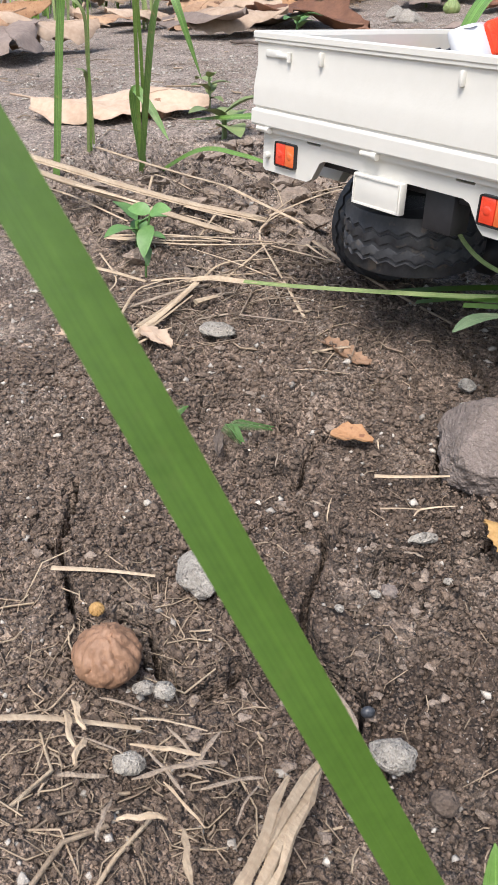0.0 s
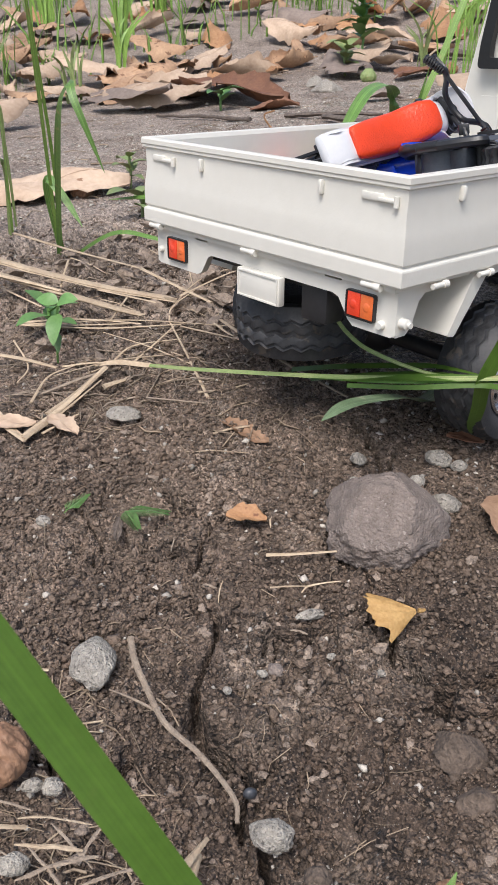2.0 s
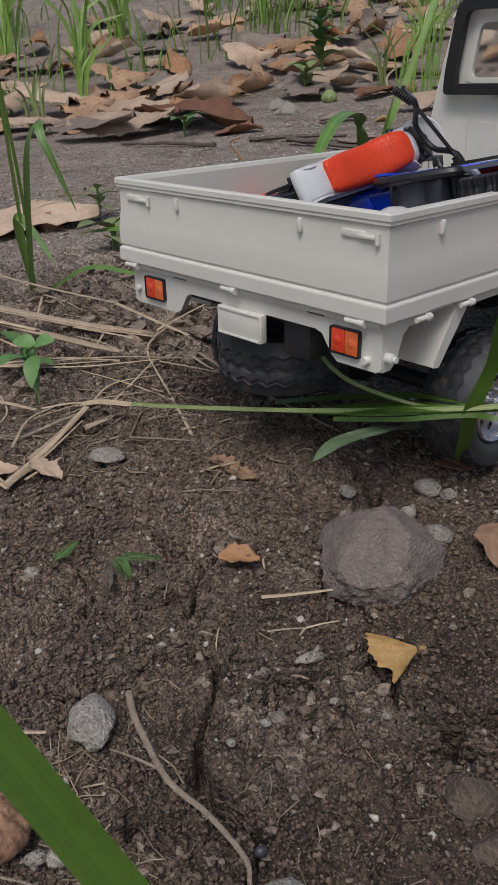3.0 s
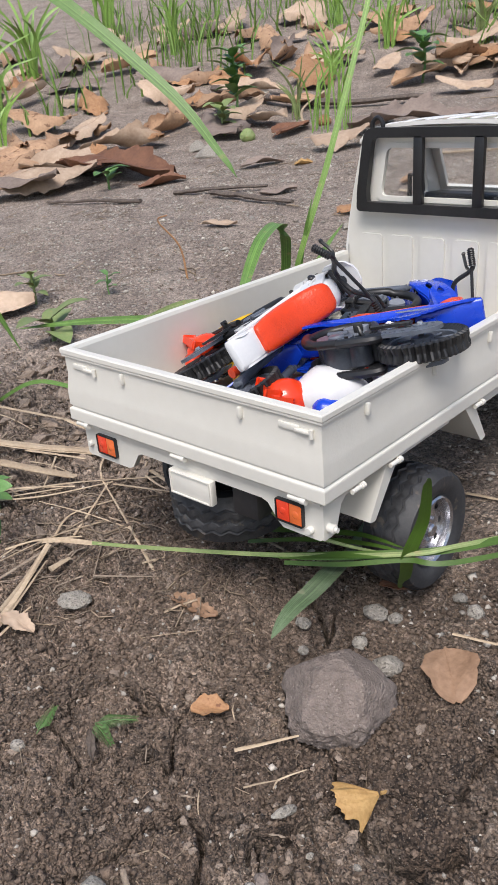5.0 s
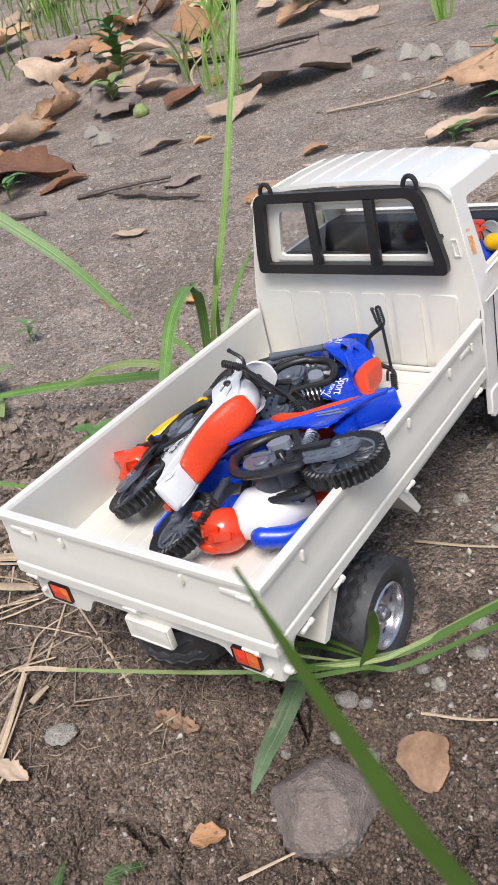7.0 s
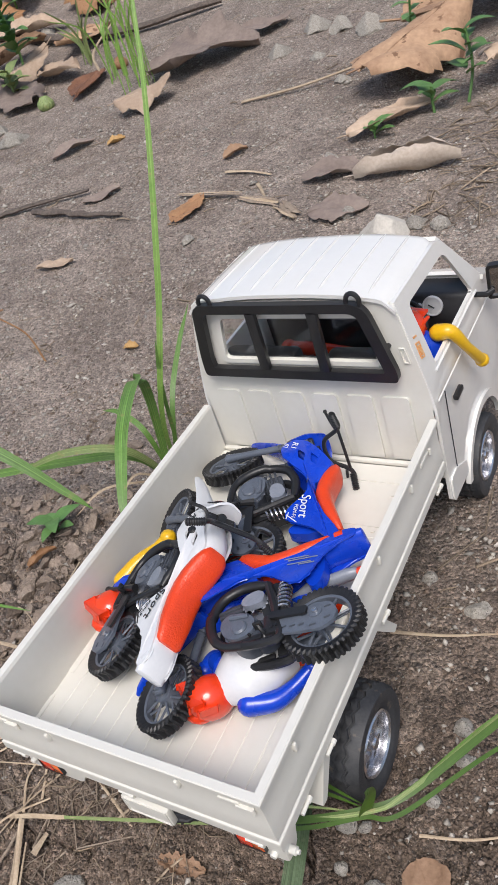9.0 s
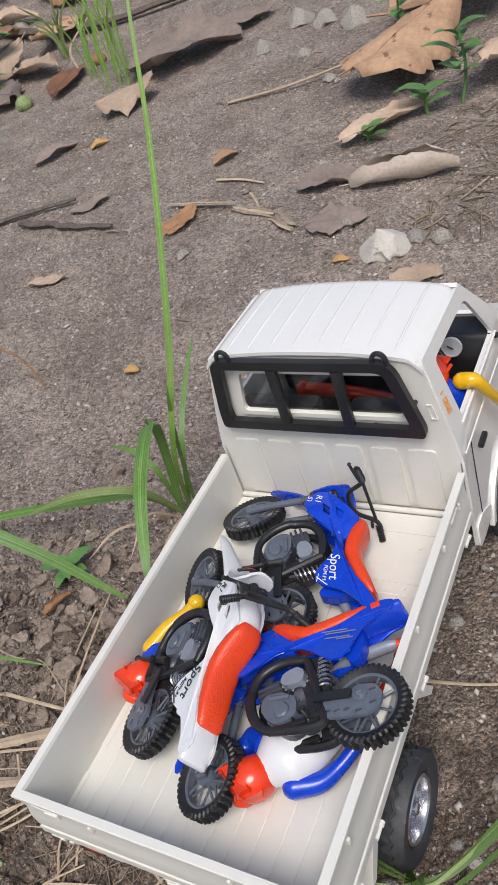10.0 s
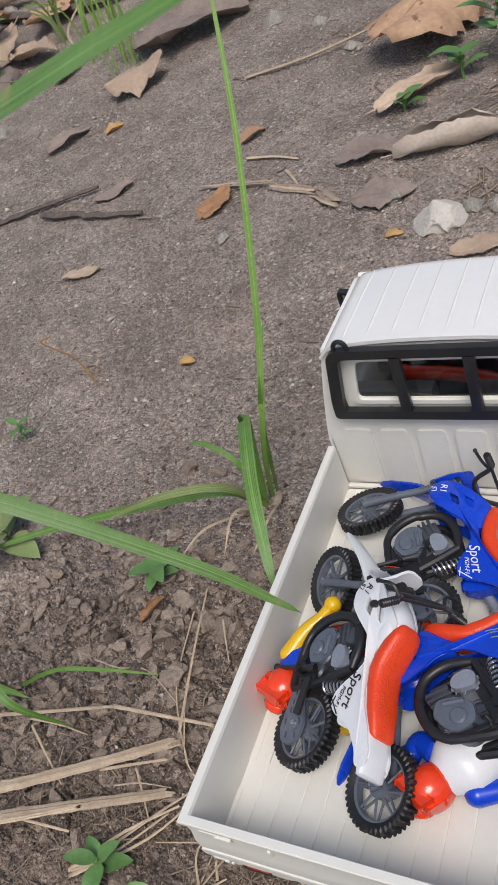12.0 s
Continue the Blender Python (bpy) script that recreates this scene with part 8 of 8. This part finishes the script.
for i, (x, y, a) in enumerate(((0.1530, -0.0560, 0.0090), (0.1660, -0.0640, 0.0060), (-0.2000, 0.1050, 0.0070), (-0.2300, 0.1250, 0.0060), (-0.1850, 0.1300, 0.0065), (-0.2500, 0.1500, 0.0060))):
    stone(x, y, (a, a * 0.8, a * 0.75), CLOD, "dry brown clod of broken soil", i * 0.9, 80 + i, 0.45, 0.5, 4, "soil_clod", "clods of broken soil")


def shrivelled(x, y, r, label, seed, material=FRUIT, flat=0.8):
    """A shrivelled fallen fruit: a lump gathered in folds towards its top."""
    bm = bmesh.new()
    bmesh.ops.create_icosphere(bm, subdivisions=5, radius=1)
    for v in bm.verts:
        a, e = math.atan2(v.co.y, v.co.x), v.co.z
        f = 1 - 0.17 * (1 - abs(math.sin(a * 5.5 + 2.5 * noise.noise(v.co * 1.5))) ** 0.5) * (0.55 + 0.45 * max(e, 0)) + 0.04 * noise.noise(v.co * 2.2 + Vector((seed, 0, 0))) + 0.03 * noise.noise(v.co * 7)
        f += 0.22 * (max(0, e - 0.72) / 0.28) ** 1.5
        v.co = Vector((v.co.x * f * r, v.co.y * f * r, v.co.z * f * r * flat))
    m = Matrix.Translation((x, y, float(lie(x, y)) + r * flat * 0.62)) @ Matrix.Rotation(0.05, 4, "X") @ Matrix.Rotation(0.12, 4, "Y")
    bmesh.ops.transform(bm, matrix=m, verts=bm.verts[:])
    return tagged(part("dried_fruit", bm, material, angle=80), label, "fruit", "fallen dried fruits")


shrivelled(0.0760, -0.1530, 0.0090, "shrivelled brown fallen fruit lying on crumbled soil", 1.0)
shrivelled(0.1770, -0.0900, 0.0052, "small dried tan fruit lying on crumbled soil", 4.0, FRUIT, 0.7)
shrivelled(0.0579, -0.1468, 0.0022, "tiny yellow dried fruit lying on soil", 6.0, LEAF_YELLOW)
shrivelled(-0.4900, 0.2000, 0.0120, "small orange-brown fallen fruit on dusty soil", 7.0)
shrivelled(-0.9195, 1.0812, 0.0160, "small green fallen fruit on dusty soil", 8.0, GRASS_PALE)
shrivelled(-0.8300, 1.2200, 0.0140, "small orange fallen fruit on dusty soil", 9.0, LEAF_ORANGE)


# ---- loose soil, grit and chaff ----
def icosa():
    p = (1 + 5 ** 0.5) / 2
    v = np.array([(-1, p, 0), (1, p, 0), (-1, -p, 0), (1, -p, 0), (0, -1, p), (0, 1, p), (0, -1, -p), (0, 1, -p), (p, 0, -1), (p, 0, 1), (-p, 0, -1), (-p, 0, 1)], float)
    f = [(0, 11, 5), (0, 5, 1), (0, 1, 7), (0, 7, 10), (0, 10, 11), (1, 5, 9), (5, 11, 4), (11, 10, 2), (10, 7, 6), (7, 1, 8), (3, 9, 4), (3, 4, 2), (3, 2, 6), (3, 6, 8), (3, 8, 9), (4, 9, 5), (2, 4, 11), (6, 2, 10), (8, 6, 7), (9, 8, 1)]
    return v / np.linalg.norm(v[0]), np.array(f)


def octa():
    v = np.array([(1, 0, 0), (-1, 0, 0), (0, 1, 0), (0, -1, 0), (0, 0, 1), (0, 0, -1)], float)
    return v, np.array([(0, 2, 4), (2, 1, 4), (1, 3, 4), (3, 0, 4), (2, 0, 5), (1, 2, 5), (3, 1, 5), (0, 3, 5)])


def raw_mesh(name, verts, faces, material, label, category):
    me = bpy.data.meshes.new(name)
    k = faces.shape[1]
    me.vertices.add(len(verts))
    me.vertices.foreach_set("co", verts.astype(np.float32).ravel())
    me.loops.add(faces.size)
    me.loops.foreach_set("vertex_index", faces.astype(np.int32).ravel())
    me.polygons.add(len(faces))
    me.polygons.foreach_set("loop_start", np.arange(0, faces.size, k))
    me.update(calc_edges=True)
    me.materials.append(material)
    return tagged(new(name, me), label, category, kind="stuff")


def crumbs(name, n, area, size, keep, material, label, category, seed, sink=0.25, flat=0.75):
    """Many small lumps strewn over an area (x0, x1, y0, y1); keep(x, y) is the chance that one stays."""
    r = np.random.RandomState(seed)
    x, y = r.uniform(area[0], area[1], n), r.uniform(area[2], area[3], n)
    ok = r.uniform(0, 1, n) < keep(x, y)
    x, y = x[ok], y[ok]
    n = len(x)
    v, f = icosa() if size > 0.003 else octa()
    k = len(v)
    s = size * np.exp(r.normal(0, 0.46, n))
    s = np.minimum(s, size * 2.5)
    sc = s[:, None] * r.uniform(0.7, 1.3, (n, 3)) * np.array([1, 1, flat])
    jit = 1 + r.uniform(-0.55, 0.42, (n, k, 1))
    a, b = r.uniform(0, 6.28, n), r.uniform(-0.6, 0.6, n)
    p = v[None] * jit
    p = p * sc[:, None]
    ca, sa, cb, sb = np.cos(a)[:, None], np.sin(a)[:, None], np.cos(b)[:, None], np.sin(b)[:, None]
    X, Y, Z = p[..., 0], p[..., 1], p[..., 2]
    Y, Z = Y * cb - Z * sb, Y * sb + Z * cb
    X, Y = X * ca - Y * sa, X * sa + Y * ca
    z = surface(x, y) + s * flat * (1 - 2 * sink)
    verts = np.stack([X + x[:, None], Y + y[:, None], Z + z[:, None]], -1).reshape(-1, 3)
    faces = (f[None] + (np.arange(n) * k)[:, None, None]).reshape(-1, 3)
    return raw_mesh(name, verts, faces, material, label, category)


def clod_field(n, centre, radius, size, seed, label):
    """Broken lumps of dry soil, past counting: uneven balls with flattened sides, sunk a third."""
    r = np.random.RandomState(seed)
    bm = bmesh.new()
    bmesh.ops.create_icosphere(bm, subdivisions=3, radius=1)
    v, f = np.array([q.co[:] for q in bm.verts]), np.array([[q.index for q in p.verts] for p in bm.faces])
    bm.free()
    vs, fs = [], []
    for i in range(n):
        x, y = r.normal(centre[0], radius[0]), r.normal(centre[1], radius[1])
        if abs(x) < 0.085 and -0.02 < y < 0.36:
            continue
        d = r.normal(size=(11, 3))
        d /= np.linalg.norm(d, axis=1)[:, None]
        p = v.copy()
        for q in d:
            over = np.maximum(p @ q - r.uniform(0.30, 0.75), 0)
            p -= over[:, None] * q
        p *= 1 + 0.10 * np.sin(p @ r.normal(0, 5, 3) + 1)[:, None] + 0.05 * np.sin(p @ r.normal(0, 12, 3))[:, None] + 0.03 * np.sin(p @ r.normal(0, 25, 3))[:, None]
        k = min(size * math.exp(r.normal(0, 0.5)), size * 2.6)
        p *= k * np.array([r.uniform(0.8, 1.3), r.uniform(0.7, 1.1), r.uniform(0.55, 0.8)])
        a = r.uniform(0, 6.28)
        p = p @ np.array([[math.cos(a), math.sin(a), 0], [-math.sin(a), math.cos(a), 0], [0, 0, 1]])
        fs.append(f + len(v) * len(vs))
        vs.append(p + np.array([x, y, top(x, y) + k * 0.22]))
    ob = raw_mesh("soil_clods", np.concatenate(vs), np.concatenate(fs), CLODS, label, "soil")
    ob.data.polygons.foreach_set("use_smooth", [True] * len(ob.data.polygons))
    ob.data.set_sharp_from_angle(angle=radians(22))


clod_field(640, (-0.205, 0.125), (0.070, 0.060), 0.0040, 3, "broken clods of dry brown soil beside the truck")
clod_field(420, (0.09, -0.07), (0.060, 0.045), 0.0011, 5, "broken clods of dry brown soil")
patchy = lambda x, y: np.clip(0.62 + 2.2 * fbm(x, y, 0.03, 3, 61), 0.12, 1)
near_cam = lambda x, y: np.clip(1.35 - np.hypot((x - 0.09) / 0.16, (y + 0.06) / 0.15) * 0.75, 0.1, 1)
sound = lambda x, y: 1 - 0.9 * np.clip(crack_lines(x, y) * 2, 0, 1)
crumbs("soil_crumbs", 110000, (-0.12, 0.24, -0.21, 0.10), 0.00042, lambda x, y: near_cam(x, y) * sound(x, y) * np.clip(0.70 + 2.4 * fbm(x, y, 0.025, 3, 63), 0.50, 1), CRUMB, "loose brown soil crumbs on cracked ground", "soil", 1)
crumbs("soil_crumbs", 52000, (-0.12, 0.24, -0.21, 0.10), 0.00066, lambda x, y: near_cam(x, y) * sound(x, y) * np.clip(0.45 + 3.4 * fbm(x, y, 0.035, 3, 61), 0.42, 1), CRUMB, "loose brown soil crumbs on cracked ground", "soil", 2, 0.02)
crumbs("soil_crumbs", 4200, (-0.12, 0.24, -0.21, 0.10), 0.0011, lambda x, y: near_cam(x, y) * sound(x, y) * np.clip(0.45 + 3.4 * fbm(x, y, 0.035, 3, 61), 0.04, 1), CRUMB, "loose brown soil crumbs on cracked ground", "soil", 12, 0.3)
crumbs("soil_crumbs", 30000, (-0.40, 0.40, -0.05, 0.40), 0.0009, lambda x, y: patchy(x, y) * (0.25 + 0.75 * rough(x, y)), CRUMB, "loose brown soil crumbs beside the truck", "soil", 3)
crumbs("soil_crumbs", 34000, (-1.3, 0.35, 0.0, 1.5), 0.0010, lambda x, y: np.clip(0.25 + 4.0 * fbm(x, y, 0.10, 3, 68), 0.06, 1), DUSTCRUMB, "loose soil crumbs on dusty ground", "soil", 4, 0.35, 0.5)
crumbs("gravel", 3200, (-0.20, 0.27, -0.24, 0.12), 0.00080, lambda x, y: patchy(x, y), GRAVEL, "pale grit scattered over brown soil", "gravel", 5)
crumbs("gravel", 900, (0.07, 0.33, 0.04, 0.40), 0.0013, lambda x, y: patchy(x, y), GRAVEL, "pale gravel scattered beside the truck", "gravel", 6)
crumbs("soil_crumbs", 60000, (-0.80, 0.16, 0.18, 1.05), 0.0008, lambda x, y: np.clip(0.25 + 4.5 * fbm(x, y, 0.08, 3, 67), 0.06, 1), DUSTCRUMB, "loose soil crumbs on dusty ground", "soil", 14, 0.2, 0.55)
crumbs("gravel", 20000, (-0.80, 0.16, 0.18, 1.05), 0.0012, lambda x, y: patchy(x, y) ** 2, GRAVEL, "pale grit scattered over dusty ground", "gravel", 15, 0.2, 0.5)
crumbs("gravel", 26000, (-1.3, 0.30, 0.05, 1.5), 0.0011, lambda x, y: patchy(x, y) ** 1.5, GRAVEL, "pale grit scattered over dusty ground", "gravel", 7, 0.25, 0.5)
crumbs("gravel", 700, (-1.0, 0.10, 0.45, 1.35), 0.0024, lambda x, y: patchy(x, y) ** 2, GRAVEL, "pale gravel scattered over dusty ground", "gravel", 8, 0.25, 0.5)


def chaff(name, n, area, length, radius, keep, material, label, seed):
    """Short dry fibres lying every way: bent three-sided rods."""
    r = np.random.RandomState(seed)
    x, y = r.uniform(area[0], area[1], n), r.uniform(area[2], area[3], n)
    ok = r.uniform(0, 1, n) < keep(x, y)
    x, y = x[ok], y[ok]
    n = len(x)
    a, l = r.uniform(0, 6.28, n), length * np.exp(r.normal(0, 0.55, n))
    q = radius * np.exp(r.normal(0, 0.4, n))
    bend = r.normal(0, 0.16, n) * l
    c, s = np.cos(a), np.sin(a)
    out = []
    for t in (-0.5, 0.0, 0.5):
        px = x + c * l * t - s * bend * (0.25 - t * t) * 4
        py = y + s * l * t + c * bend * (0.25 - t * t) * 4
        pz = surface(px, py) + q * 0.8 + 0.0006 + (0.10 * l * r.uniform(0, 1, n) if t == 0 else 0)
        for k in range(3):
            g = 2 * math.pi * k / 3
            out.append(np.stack([px - s * q * math.cos(g), py + c * q * math.cos(g), pz + q * math.sin(g)], -1))
    verts = np.stack(out, 1).reshape(-1, 3)
    f = [(b + k, b + (k + 1) % 3, b + 3 + (k + 1) % 3, b + 3 + k) for b in (0, 3) for k in range(3)]
    faces = (np.array(f)[None] + (np.arange(n) * 9)[:, None, None]).reshape(-1, 4)
    return raw_mesh(name, verts, faces, material, label, "straw")


chaff("straw_bits", 2200, (-0.16, 0.27, -0.24, 0.10), 0.0048, 0.00018, lambda x, y: np.clip(1.0 - np.hypot(x - 0.10, y + 0.15) / 0.16, 0.2, 1), STRAWBIT, "fine dry straw bits strewn over soil", 1)
chaff("straw_bits", 330, (0.035, 0.195, -0.245, -0.125), 0.0075, 0.00024, lambda x, y: x * 0 + 0.9, STRAW, "broken dry straw bits heaped on soil", 21)
chaff("straw_bits", 560, (0.05, 0.18, -0.22, -0.12), 0.0055, 0.00020, lambda x, y: x * 0 + 1, STRAWBIT, "fine dry straw bits strewn over soil", 2)
chaff("straw_bits", 360, (-0.27, -0.06, -0.05, 0.08), 0.017, 0.00030, lambda x, y: x * 0 + 0.9, ROOT, "thin brown dry stems tangled on soil", 13)
chaff("straw_bits", 700, (-0.36, 0.02, -0.06, 0.16), 0.011, 0.00030, lambda x, y: x * 0 + 0.6, STRAWBIT, "fine dry straw bits strewn over soil", 3)
chaff("straw_bits", 1300, (-1.3, 0.35, 0.1, 1.5), 0.016, 0.00050, patchy, STRAWBIT, "dry straw bits strewn over dusty ground", 4)
chaff("straw_bits", 420, (-0.08, 0.12, 0.60, 0.85), 0.022, 0.00060, lambda x, y: x * 0 + 0.8, STRAWBIT, "dry straw bits heaped beyond the cab", 5)
raw_mesh("far_grass", *far_grass(2600, 3), GRASS_LIT, "thin green grass growing through leaf litter", "grass")
